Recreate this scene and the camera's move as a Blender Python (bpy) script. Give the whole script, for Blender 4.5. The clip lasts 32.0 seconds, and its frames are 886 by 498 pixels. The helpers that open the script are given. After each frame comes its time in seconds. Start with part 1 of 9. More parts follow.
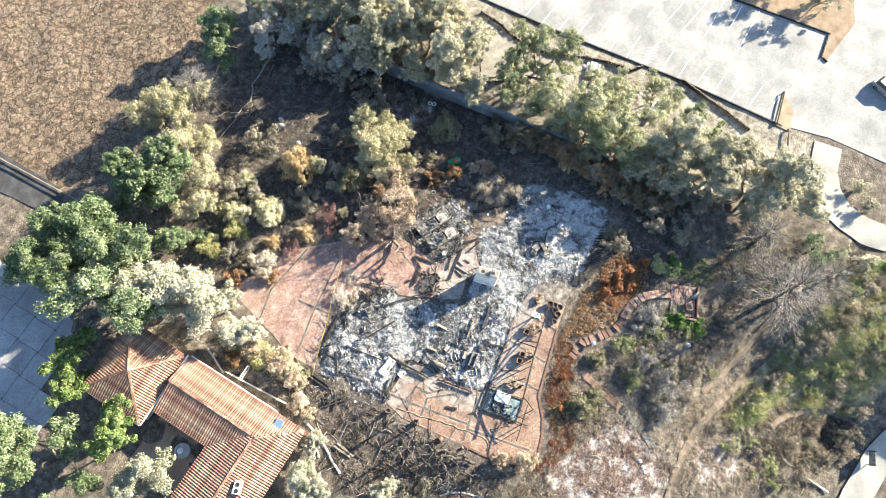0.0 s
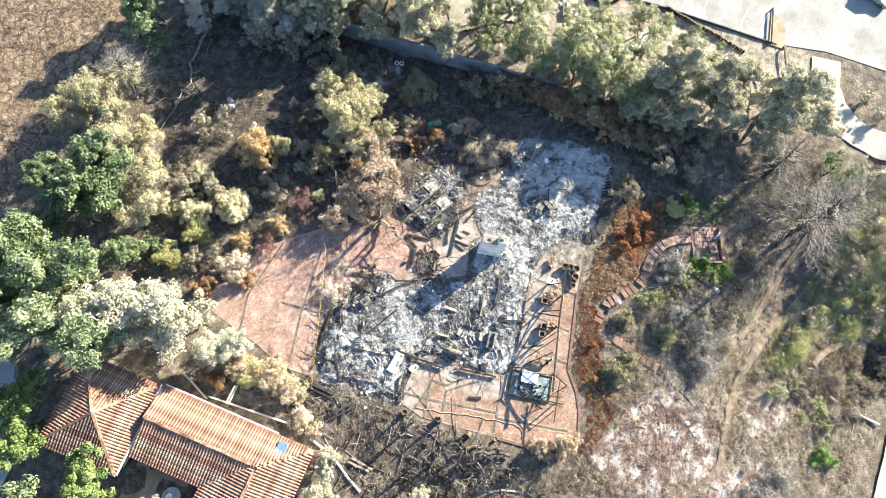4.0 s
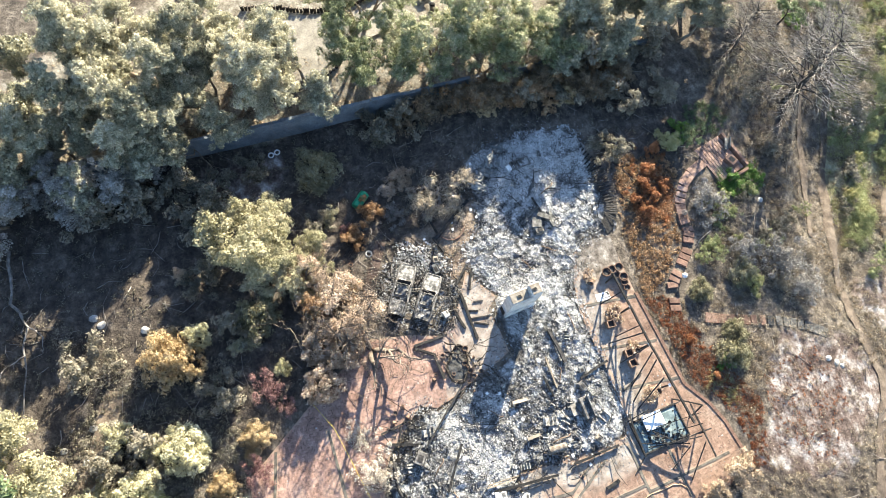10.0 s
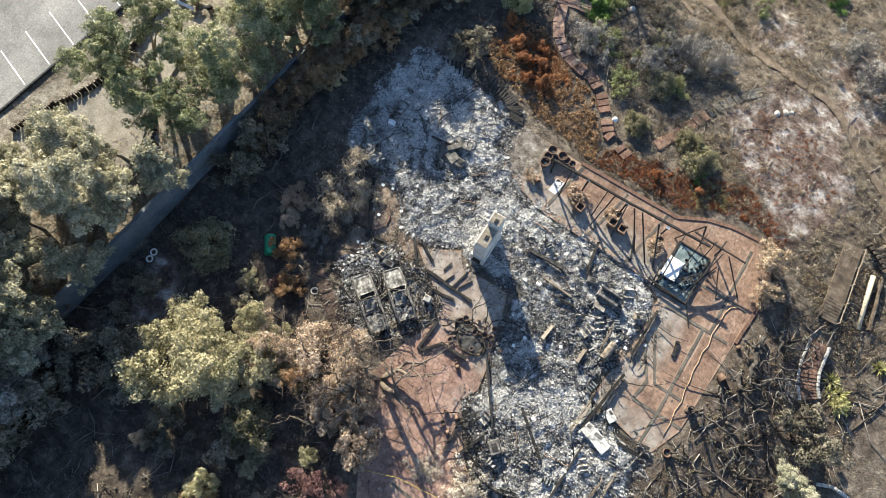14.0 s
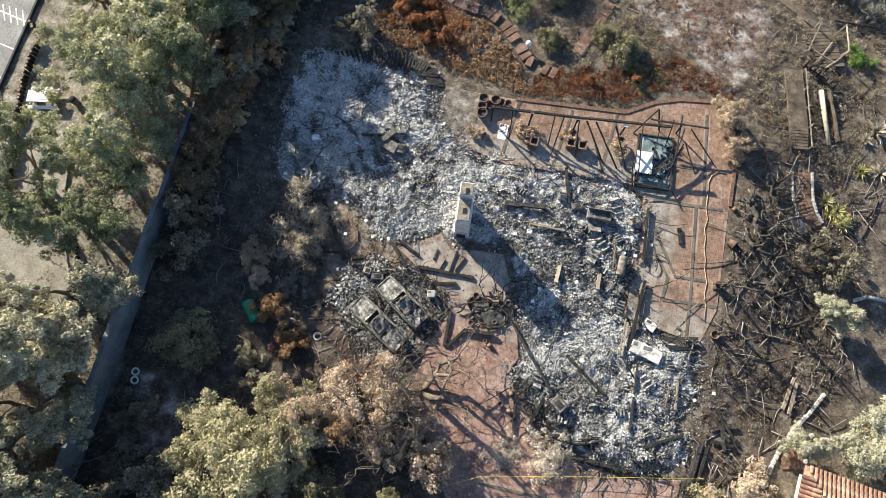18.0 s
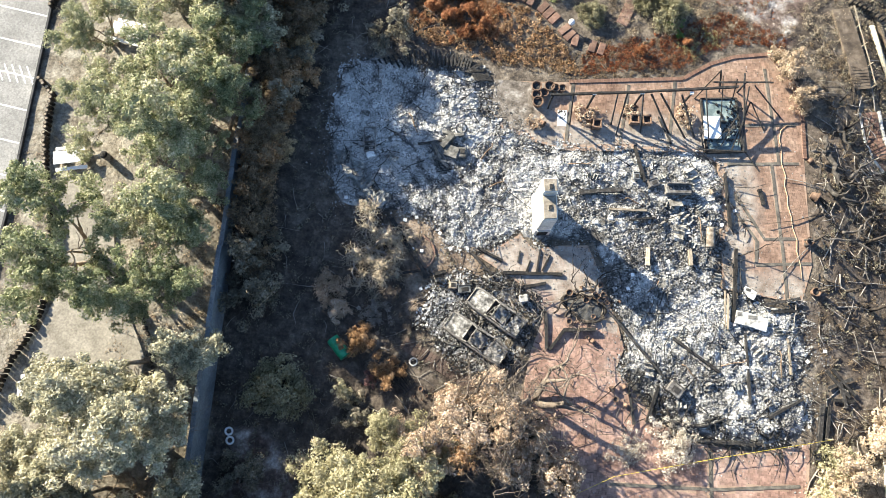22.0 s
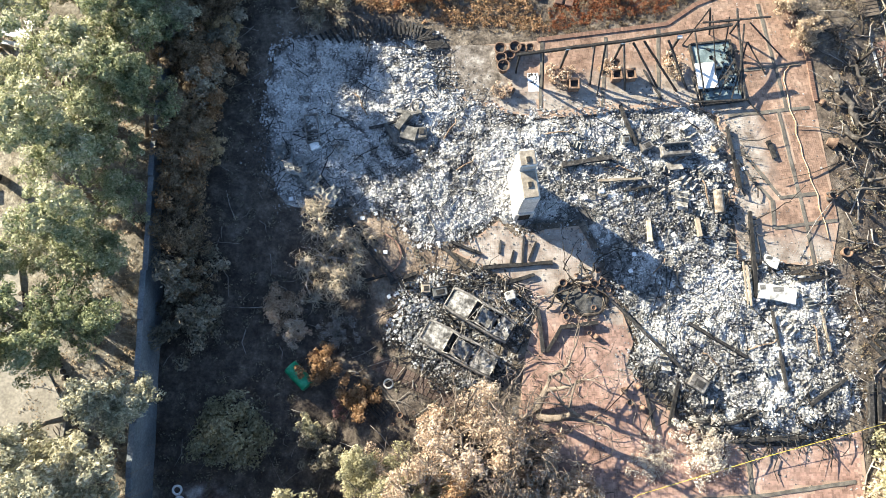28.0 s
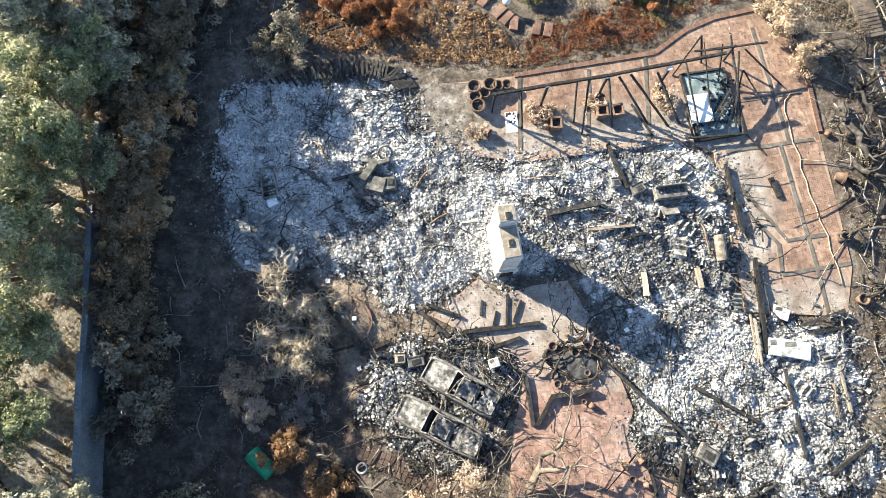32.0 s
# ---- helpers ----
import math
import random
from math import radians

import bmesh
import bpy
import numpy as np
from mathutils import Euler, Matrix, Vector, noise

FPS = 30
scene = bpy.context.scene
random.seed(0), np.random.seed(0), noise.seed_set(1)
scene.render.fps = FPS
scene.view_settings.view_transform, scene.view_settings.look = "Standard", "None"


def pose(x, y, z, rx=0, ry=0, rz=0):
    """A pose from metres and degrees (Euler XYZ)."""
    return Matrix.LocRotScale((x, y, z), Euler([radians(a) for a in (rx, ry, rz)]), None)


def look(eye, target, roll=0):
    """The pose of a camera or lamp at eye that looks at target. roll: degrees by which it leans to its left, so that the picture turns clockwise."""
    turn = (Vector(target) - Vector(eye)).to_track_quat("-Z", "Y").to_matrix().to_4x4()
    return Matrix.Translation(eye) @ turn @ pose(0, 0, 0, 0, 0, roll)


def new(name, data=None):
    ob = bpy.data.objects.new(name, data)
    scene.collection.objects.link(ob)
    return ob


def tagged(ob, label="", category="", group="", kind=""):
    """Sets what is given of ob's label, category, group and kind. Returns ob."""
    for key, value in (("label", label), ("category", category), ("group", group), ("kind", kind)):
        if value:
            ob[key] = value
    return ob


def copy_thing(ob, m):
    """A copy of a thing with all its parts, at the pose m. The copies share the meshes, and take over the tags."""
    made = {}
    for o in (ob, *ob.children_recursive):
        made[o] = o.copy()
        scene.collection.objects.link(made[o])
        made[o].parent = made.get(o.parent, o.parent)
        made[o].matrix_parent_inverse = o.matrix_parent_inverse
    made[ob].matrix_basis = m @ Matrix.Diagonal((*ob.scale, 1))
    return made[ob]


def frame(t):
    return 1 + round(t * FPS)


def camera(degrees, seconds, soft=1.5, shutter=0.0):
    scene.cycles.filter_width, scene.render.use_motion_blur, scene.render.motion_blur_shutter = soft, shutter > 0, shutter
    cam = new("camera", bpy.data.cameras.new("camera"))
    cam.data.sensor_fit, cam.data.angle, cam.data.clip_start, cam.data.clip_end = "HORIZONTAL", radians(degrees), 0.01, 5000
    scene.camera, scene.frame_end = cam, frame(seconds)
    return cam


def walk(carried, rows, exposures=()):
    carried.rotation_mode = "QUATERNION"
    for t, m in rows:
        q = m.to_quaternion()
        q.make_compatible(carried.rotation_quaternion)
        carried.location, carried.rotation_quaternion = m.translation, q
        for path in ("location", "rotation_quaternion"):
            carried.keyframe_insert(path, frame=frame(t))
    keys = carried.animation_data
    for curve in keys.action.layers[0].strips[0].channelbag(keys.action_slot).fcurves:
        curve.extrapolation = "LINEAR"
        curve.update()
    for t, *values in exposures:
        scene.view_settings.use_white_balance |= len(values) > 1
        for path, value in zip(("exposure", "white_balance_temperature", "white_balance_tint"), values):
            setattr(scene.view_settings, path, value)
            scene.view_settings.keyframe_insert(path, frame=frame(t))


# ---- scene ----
cam = camera(70.1, 32.0, soft=0.55)
PATH = [
    (0, (19.501, 4.468, 82.637), (18.997, 4.217, 80.718), 4.9),
    (0.5, (19.379, 4.547, 81.312), (18.878, 4.296, 79.392), 4.8),
    (1, (19.182, 4.483, 80.06), (18.691, 4.228, 78.138), 5.1),
    (1.5, (18.957, 4.139, 78.788), (18.477, 3.883, 76.864), 6.2),
    (2, (18.833, 3.749, 77.403), (18.356, 3.502, 75.476), 7.1),
    (2.5, (19.046, 3.117, 76.192), (18.558, 2.892, 74.265), 8.4),
    (3, (19.541, 2.414, 74.974), (19.031, 2.222, 73.05), 8.6),
    (3.5, (20.118, 1.252, 73.779), (19.596, 1.096, 71.854), 9.6),
    (5.5, (24.568, -7.795, 68.313), (23.942, -7.673, 66.417), 21.8),
    (6, (24.062, -8.397, 67.419), (23.439, -8.249, 65.525), 20.5),
    (6.5, (22.848, -9.563, 66.288), (22.23, -9.381, 64.395), 21.0),
    (7, (21.248, -10.125, 65.295), (20.63, -9.935, 63.403), 20.8),
    (7.5, (19.29, -10.443, 64.044), (18.669, -10.264, 62.151), 20.5),
    (8, (17.348, -10.787, 62.326), (16.715, -10.606, 60.438), 19.2),
    (8.5, (15.101, -11.338, 60.649), (14.465, -11.135, 58.764), 17.6),
    (9, (12.869, -11.58, 59.175), (12.242, -11.356, 57.288), 14.6),
    (9.5, (11.338, -11.878, 57.621), (10.721, -11.636, 55.733), 12.3),
    (10, (10.165, -12.134, 56.23), (9.557, -11.89, 54.341), 11.8),
    (10.5, (9.241, -12.277, 54.961), (8.645, -12.029, 53.068), 11.7),
    (11, (8.468, -12.301, 53.795), (7.892, -12.056, 51.896), 12.6),
    (11.5, (7.888, -12.399, 52.73), (7.339, -12.142, 50.824), 13.3),
    (12, (7.433, -12.521, 51.848), (6.915, -12.239, 49.938), 13.1),
    (12.5, (6.98, -12.415, 51.314), (6.503, -12.1, 49.397), 10.4),
    (13, (6.77, -12.591, 50.974), (6.322, -12.238, 49.057), 7.7),
    (13.5, (6.377, -12.643, 50.821), (5.967, -12.258, 48.901), 5.5),
    (14, (5.966, -12.762, 50.57), (5.596, -12.347, 48.648), 3.5),
    (14.5, (5.771, -12.932, 50.385), (5.434, -12.495, 48.463), 1.2),
    (15, (5.651, -12.929, 50.06), (5.346, -12.477, 48.136), -1.6),
    (15.5, (5.336, -13.046, 49.896), (5.072, -12.583, 47.969), -3.9),
    (17.5, (2.641, -13.03, 48.825), (2.48, -12.581, 46.883), 0.4),
    (18, (1.894, -13.095, 48.511), (1.737, -12.652, 46.568), 0.9),
    (18.5, (0.784, -12.837, 48.383), (0.64, -12.404, 46.436), 1.2),
    (19, (-0.749, -12.524, 48.266), (-0.871, -12.102, 46.314), 2.0),
    (19.5, (-2.218, -12.378, 47.95), (-2.325, -11.961, 45.997), 1.8),
    (20, (-3.536, -12.419, 47.642), (-3.637, -12.005, 45.688), 1.1),
    (20.5, (-4.803, -12.602, 47.318), (-4.891, -12.188, 45.363), 1.6),
    (21, (-5.729, -13.005, 46.99), (-5.804, -12.584, 45.036), 2.1),
    (21.5, (-6.321, -13.147, 46.763), (-6.39, -12.728, 44.809), 2.5),
    (22, (-6.71, -13.035, 46.703), (-6.77, -12.621, 44.747), 2.6),
    (22.5, (-6.833, -13.051, 46.721), (-6.886, -12.636, 44.765), 1.3),
    (23, (-7.108, -13.042, 46.544), (-7.152, -12.624, 44.588), 1.4),
    (23.5, (-7.345, -12.949, 45.978), (-7.385, -12.532, 44.022), 1.3),
    (24, (-7.539, -12.901, 45.159), (-7.579, -12.484, 43.204), 1.4),
    (24.5, (-7.697, -12.937, 44.348), (-7.736, -12.518, 42.393), 1.4),
    (26.5, (-7.875, -12.763, 41.074), (-7.915, -12.333, 39.121), 1.3),
    (27, (-7.605, -12.45, 40.39), (-7.639, -12.02, 38.437), 1.7),
    (27.5, (-6.984, -12.142, 39.896), (-7.004, -11.711, 37.944), 2.8),
    (28, (-5.573, -11.776, 39.685), (-5.596, -11.348, 37.732), 1.7),
    (28.5, (-4.696, -11.381, 39.396), (-4.703, -10.957, 37.441), 3.3),
    (29, (-4.052, -11.223, 39.134), (-4.053, -10.794, 37.181), 3.7),
    (29.5, (-3.926, -11.166, 38.778), (-3.922, -10.731, 36.826), 3.8),
    (30, (-3.733, -10.65, 38.46), (-3.738, -10.223, 36.506), 2.0),
    (30.5, (-3.858, -9.782, 38.036), (-3.866, -9.359, 36.081), 1.4),
    (31, (-4.072, -8.849, 37.518), (-4.081, -8.419, 35.564), 1.2),
    (31.5, (-4.466, -8.272, 36.911), (-4.471, -7.821, 34.963), 1.9),
    (32, (-4.728, -7.793, 36.456), (-4.73, -7.336, 34.508), 2.3),
]
walk(cam, [(t, look(eye, target, roll)) for t, eye, target, roll in PATH],
     [(0.0, 2.35), (3.5, 2.4), (6.0, 2.3), (9.0, 2.3), (11.5, 2.07), (14.0, 1.53), (16.5, 1.32), (19.0, 1.54), (21.0, 1.92), (26.0, 2.0), (28.0, 2.05), (30.0, 2.13), (32.0, 2.03)])

# ---- light ----
SUN_AZ, SUN_EL = radians(-61), radians(22.5)
sun_dir = Vector((math.sin(SUN_AZ) * math.cos(SUN_EL), math.cos(SUN_AZ) * math.cos(SUN_EL), math.sin(SUN_EL)))
world = bpy.data.worlds.new("world")
scene.world = world
world.use_nodes = True
wn = world.node_tree.nodes
sky = wn.new("ShaderNodeTexSky")
sky.sky_type, sky.sun_disc = "NISHITA", False
sky.sun_elevation, sky.sun_rotation = SUN_EL, SUN_AZ
sky.dust_density, sky.ozone_density = 0.5, 3.0
wn["Background"].inputs[1].default_value = 0.08
world.node_tree.links.new(sky.outputs[0], wn["Background"].inputs[0])
sun = new("sun", bpy.data.lights.new("sun", "SUN"))
sun.data.energy, sun.data.angle, sun.data.color = 5.0, radians(0.53), (1.0, 0.915, 0.73)
sun.matrix_world = look(sun_dir * 150, (0, 0, 0))


# ---- materials ----
def material(name, colors, scale=4.0, rough=0.9, bump=0.3, metal=0.0, bump_scale=None, vary=0.0, island=0.0,
             fine=30.0, spread=(0.3, 0.7), spec=0.3):
    """Noise between two to four colours, a finer grain over it, bump, and variation by object or by island."""
    m = bpy.data.materials.new(name)
    m.use_nodes = True
    nt = m.node_tree
    n, link = nt.nodes, nt.links.new
    b = n["Principled BSDF"]
    b.inputs["Roughness"].default_value, b.inputs["Metallic"].default_value = rough, metal
    b.inputs["Specular IOR Level"].default_value = spec
    co = n.new("ShaderNodeTexCoord")
    no = n.new("ShaderNodeTexNoise")
    no.inputs["Scale"].default_value, no.inputs["Detail"].default_value = scale, 8
    no.inputs["Roughness"].default_value = 0.65
    link(co.outputs["Object"], no.inputs["Vector"])
    ramp = n.new("ShaderNodeValToRGB")
    e = ramp.color_ramp.elements
    lo, hi = spread
    while len(e) < len(colors):
        e.new(0.5)
    for i, c in enumerate(colors):
        e[i].position = lo + (hi - lo) * i / max(1, len(colors) - 1)
        e[i].color = (*c, 1)
    link(no.outputs["Fac"], ramp.inputs["Fac"])
    out = ramp.outputs["Color"]
    fi = n.new("ShaderNodeTexNoise")
    fi.inputs["Scale"].default_value, fi.inputs["Detail"].default_value = fine, 4
    link(co.outputs["Object"], fi.inputs["Vector"])
    mr = n.new("ShaderNodeMapRange")
    mr.inputs["From Min"].default_value, mr.inputs["From Max"].default_value = 0.25, 0.75
    mr.inputs["To Min"].default_value, mr.inputs["To Max"].default_value = 0.7, 1.3
    link(fi.outputs["Fac"], mr.inputs["Value"])
    val = mr.outputs[0]
    if island or vary:
        if island:
            src = n.new("ShaderNodeNewGeometry").outputs["Random Per Island"]
        else:
            src = n.new("ShaderNodeObjectInfo").outputs["Random"]
        k = island or vary
        m2 = n.new("ShaderNodeMapRange")
        m2.inputs["To Min"].default_value, m2.inputs["To Max"].default_value = 1 - k, 1 + k
        link(src, m2.inputs["Value"])
        mu = n.new("ShaderNodeMath")
        mu.operation = "MULTIPLY"
        link(val, mu.inputs[0])
        link(m2.outputs[0], mu.inputs[1])
        val = mu.outputs[0]
    mix = n.new("ShaderNodeMix")
    mix.data_type, mix.blend_type = "RGBA", "MULTIPLY"
    mix.inputs["Factor"].default_value = 1.0
    link(out, mix.inputs["A"])
    link(val, mix.inputs["B"])
    link(mix.outputs["Result"], b.inputs["Base Color"])
    if bump:
        bn = n.new("ShaderNodeTexNoise")
        bn.inputs["Scale"].default_value, bn.inputs["Detail"].default_value = bump_scale or fine, 5
        link(co.outputs["Object"], bn.inputs["Vector"])
        bp = n.new("ShaderNodeBump")
        bp.inputs["Strength"].default_value, bp.inputs["Distance"].default_value = bump, 0.05
        link(bn.outputs["Fac"], bp.inputs["Height"])
        link(bp.outputs["Normal"], b.inputs["Normal"])
    return m


def leaf_material(name, colors, trans=0.26):
    """Foliage: one colour out of a ramp for each leaf, a little light let through."""
    m = bpy.data.materials.new(name)
    m.use_nodes = True
    n, link = m.node_tree.nodes, m.node_tree.links.new
    b = n["Principled BSDF"]
    b.inputs["Roughness"].default_value, b.inputs["Specular IOR Level"].default_value = 0.6, 0.25
    ge = n.new("ShaderNodeNewGeometry")
    co = n.new("ShaderNodeTexCoord")
    no = n.new("ShaderNodeTexNoise")
    no.inputs["Scale"].default_value = 0.8
    link(co.outputs["Object"], no.inputs["Vector"])
    oi = n.new("ShaderNodeObjectInfo")
    a1 = n.new("ShaderNodeMath")
    a1.operation = "MULTIPLY_ADD"
    a1.inputs[1].default_value = 0.45
    link(ge.outputs["Random Per Island"], a1.inputs[0])
    a2 = n.new("ShaderNodeMath")
    a2.operation = "MULTIPLY_ADD"
    a2.inputs[1].default_value, a2.inputs[2].default_value = 0.9, -0.3
    link(no.outputs["Fac"], a2.inputs[0])
    link(a2.outputs[0], a1.inputs[2])
    a3 = n.new("ShaderNodeMath")
    a3.operation = "MULTIPLY_ADD"
    a3.inputs[1].default_value = 0.25
    link(oi.outputs["Random"], a3.inputs[0])
    link(a1.outputs[0], a3.inputs[2])
    ramp = n.new("ShaderNodeValToRGB")
    e = ramp.color_ramp.elements
    while len(e) < len(colors):
        e.new(0.5)
    for i, c in enumerate(colors):
        e[i].position = 0.1 + 0.8 * i / max(1, len(colors) - 1)
        e[i].color = (*c, 1)
    link(a3.outputs[0], ramp.inputs["Fac"])
    link(ramp.outputs["Color"], b.inputs["Base Color"])
    tr = n.new("ShaderNodeBsdfTranslucent")
    link(ramp.outputs["Color"], tr.inputs["Color"])
    mx = n.new("ShaderNodeMixShader")
    mx.inputs[0].default_value = trans
    link(b.outputs[0], mx.inputs[1])
    link(tr.outputs[0], mx.inputs[2])
    link(mx.outputs[0], n["Material Output"].inputs[0])
    return m


CHAR = material("charred_wood", [(0.01, 0.01, 0.01), (0.028, 0.026, 0.025), (0.085, 0.08, 0.074)], 5, 0.85, 0.5, vary=0.4)
BARK_BURNT = material("burnt_bark", [(0.012, 0.01, 0.009), (0.04, 0.033, 0.028), (0.11, 0.09, 0.07)], 3, 0.95, 0.5, vary=0.3)
BARK_PALE = material("pale_bark", [(0.1, 0.075, 0.055), (0.24, 0.19, 0.14), (0.36, 0.3, 0.24)], 2, 0.9, 0.5, vary=0.3)
TWIG_GREY = material("grey_twigs", [(0.1, 0.09, 0.08), (0.24, 0.22, 0.2), (0.4, 0.37, 0.33)], 2, 0.95, 0.2, vary=0.25)
ASH_GROUND = material("ash_bed", [(0.1, 0.1, 0.098), (0.24, 0.238, 0.232), (0.38, 0.375, 0.362), (0.54, 0.53, 0.51)], 1.5, 0.95, 1.0, bump_scale=9, fine=12, spread=(0.34, 0.66))
RUBBLE_WHITE = material("white_plaster_rubble", [(0.33, 0.327, 0.315), (0.5, 0.495, 0.478), (0.68, 0.67, 0.645)], 1.3, 0.95, 0.3, island=0.16)
RUBBLE_GREY = material("grey_ash_rubble", [(0.13, 0.128, 0.124), (0.26, 0.256, 0.247), (0.42, 0.412, 0.395)], 2, 0.95, 0.3, island=0.35)
RUBBLE_DARK = material("black_burnt_rubble", [(0.008, 0.008, 0.009), (0.03, 0.03, 0.03), (0.09, 0.085, 0.08)], 3, 0.9, 0.3, island=0.5)
RUBBLE_CHAR = material("sooty_grey_rubble", [(0.03, 0.03, 0.03), (0.075, 0.073, 0.07), (0.16, 0.157, 0.15)], 3, 0.9, 0.3, island=0.4)
STAINED_WHITE = material("stained_white_board", [(0.2, 0.195, 0.18), (0.48, 0.47, 0.44), (0.68, 0.67, 0.64)], 1.8, 0.85, 0.2, fine=9, spread=(0.34, 0.6))
PLASTER = material("sooty_plaster", [(0.36, 0.345, 0.31), (0.6, 0.58, 0.54), (0.74, 0.72, 0.68)], 1.1, 0.9, 0.15, fine=14)
CONCRETE = material("pale_concrete", [(0.34, 0.33, 0.31), (0.46, 0.45, 0.42), (0.56, 0.54, 0.5)], 0.35, 0.9, 0.2, fine=12)
LOT_SURFACE = material("worn_lot_asphalt", [(0.165, 0.162, 0.155), (0.24, 0.235, 0.225), (0.33, 0.32, 0.3)], 0.25, 0.9, 0.2, fine=8)
DARK_ASPHALT = material("dark_asphalt", [(0.03, 0.03, 0.032), (0.05, 0.05, 0.052), (0.09, 0.09, 0.09)], 0.5, 0.9, 0.3, fine=20)
WALL_PAINT = material("blue_grey_block_wall", [(0.09, 0.105, 0.118), (0.145, 0.166, 0.184), (0.22, 0.24, 0.252)], 0.7, 0.8, 0.2, fine=9)
STEEL_BURNT = material("burnt_steel", [(0.05, 0.045, 0.04), (0.17, 0.16, 0.15), (0.36, 0.34, 0.31)], 2.2, 0.75, 0.2, metal=0.25, fine=10)
TERRACOTTA = material("terracotta_pot", [(0.085, 0.055, 0.04), (0.18, 0.115, 0.08), (0.31, 0.21, 0.15)], 3, 0.85, 0.15, vary=0.25)
ROOF_TILE = material("red_clay_tile", [(0.105, 0.043, 0.032), (0.2, 0.1, 0.072), (0.34, 0.215, 0.152), (0.52, 0.41, 0.3)], 0.9, 0.8, 0.15, vary=0.3, fine=4)
STUCCO = material("cream_stucco", [(0.55, 0.5, 0.42), (0.68, 0.63, 0.54)], 2, 0.9, 0.3)
WHITE_PAINT = material("white_paint", [(0.66, 0.66, 0.65), (0.8, 0.8, 0.79)], 1.5, 0.6, 0.05)
GREEN_PLASTIC = material("green_plastic", [(0.0, 0.12, 0.05), (0.005, 0.22, 0.1), (0.03, 0.33, 0.17)], 3, 0.35, 0.05, spec=0.5)
POND = material("teal_tub_lining", [(0.04, 0.055, 0.06), (0.14, 0.19, 0.2), (0.32, 0.38, 0.38)], 1.3, 0.6, 0.1)
LEAF_GOLD = leaf_material("golden_brown_leaves", [(0.24, 0.155, 0.075), (0.4, 0.285, 0.145), (0.54, 0.415, 0.24), (0.66, 0.56, 0.4)])
LEAF_PINK = leaf_material("dusty_pink_leaves", [(0.11, 0.05, 0.05), (0.22, 0.12, 0.11), (0.36, 0.24, 0.22)])
MORTAR = material("sandy_mortar", [(0.22, 0.15, 0.11), (0.31, 0.22, 0.165), (0.39, 0.295, 0.225)], 0.6, 0.95, 0.3)
BRICK = material("paving_brick", [(0.1, 0.06, 0.045), (0.18, 0.108, 0.08), (0.28, 0.185, 0.14)], 0.8, 0.9, 0.2, vary=0.25, fine=7)
CAR_PAINT = material("silver_car_paint", [(0.3, 0.31, 0.32), (0.4, 0.41, 0.42)], 2, 0.3, 0.0, metal=0.5, spec=0.5)
GLASS_DARK = material("dark_window_glass", [(0.01, 0.012, 0.015), (0.02, 0.022, 0.025)], 2, 0.08, 0.0, spec=0.6)
RUBBER = material("black_rubber", [(0.01, 0.01, 0.01), (0.03, 0.03, 0.03)], 5, 0.85, 0.1)
STONE = material("pale_garden_stone", [(0.3, 0.29, 0.27), (0.52, 0.5, 0.46)], 3, 0.9, 0.4, vary=0.25)
TIMBER = material("grey_timber", [(0.14, 0.11, 0.08), (0.3, 0.25, 0.19), (0.42, 0.36, 0.28)], 2, 0.9, 0.3, vary=0.3)
HOSE = material("tan_hose", [(0.4, 0.27, 0.16), (0.5, 0.36, 0.24)], 3, 0.6, 0.0)
TAPE = material("yellow_tape", [(0.6, 0.45, 0.05), (0.75, 0.6, 0.1)], 3, 0.6, 0.0)

LEAF_GUM = leaf_material("gum_leaves", [(0.13, 0.128, 0.085), (0.32, 0.308, 0.212), (0.53, 0.5, 0.365), (0.73, 0.68, 0.55)], 0.33)
LEAF_GUM_GREEN = leaf_material("green_gum_leaves", [(0.075, 0.1, 0.045), (0.2, 0.225, 0.11), (0.39, 0.39, 0.23), (0.65, 0.6, 0.45)], 0.3)
LEAF_GREEN = leaf_material("green_leaves", [(0.045, 0.07, 0.03), (0.1, 0.145, 0.065), (0.22, 0.265, 0.14), (0.44, 0.46, 0.31)])
LEAF_PALE = leaf_material("pale_olive_leaves", [(0.15, 0.16, 0.1), (0.33, 0.33, 0.23), (0.5, 0.475, 0.36), (0.62, 0.58, 0.47)])
LEAF_BRIGHT = leaf_material("bright_green_leaves", [(0.06, 0.13, 0.025), (0.13, 0.23, 0.05), (0.24, 0.35, 0.1)])
LEAF_TAN = leaf_material("scorched_tan_leaves", [(0.16, 0.15, 0.075), (0.31, 0.285, 0.165), (0.46, 0.425, 0.275), (0.58, 0.53, 0.39)])
LEAF_RUST = leaf_material("rusty_brown_leaves", [(0.1, 0.055, 0.025), (0.22, 0.125, 0.06), (0.37, 0.23, 0.125), (0.5, 0.36, 0.23)])
LEAF_TAN_DRY = leaf_material("dry_field_grass", [(0.09, 0.06, 0.04), (0.18, 0.125, 0.085), (0.3, 0.22, 0.155), (0.42, 0.33, 0.25)])
LEAF_RED = leaf_material("rust_red_leaves", [(0.09, 0.03, 0.015), (0.22, 0.075, 0.03), (0.34, 0.15, 0.07)])
LEAF_BEIGE = leaf_material("bleached_beige_leaves", [(0.2, 0.15, 0.1), (0.36, 0.27, 0.18), (0.5, 0.4, 0.29), (0.6, 0.52, 0.42)])
LEAF_BURNT = leaf_material("burnt_dark_leaves", [(0.08, 0.073, 0.056), (0.16, 0.147, 0.108), (0.27, 0.24, 0.18), (0.4, 0.35, 0.27)])
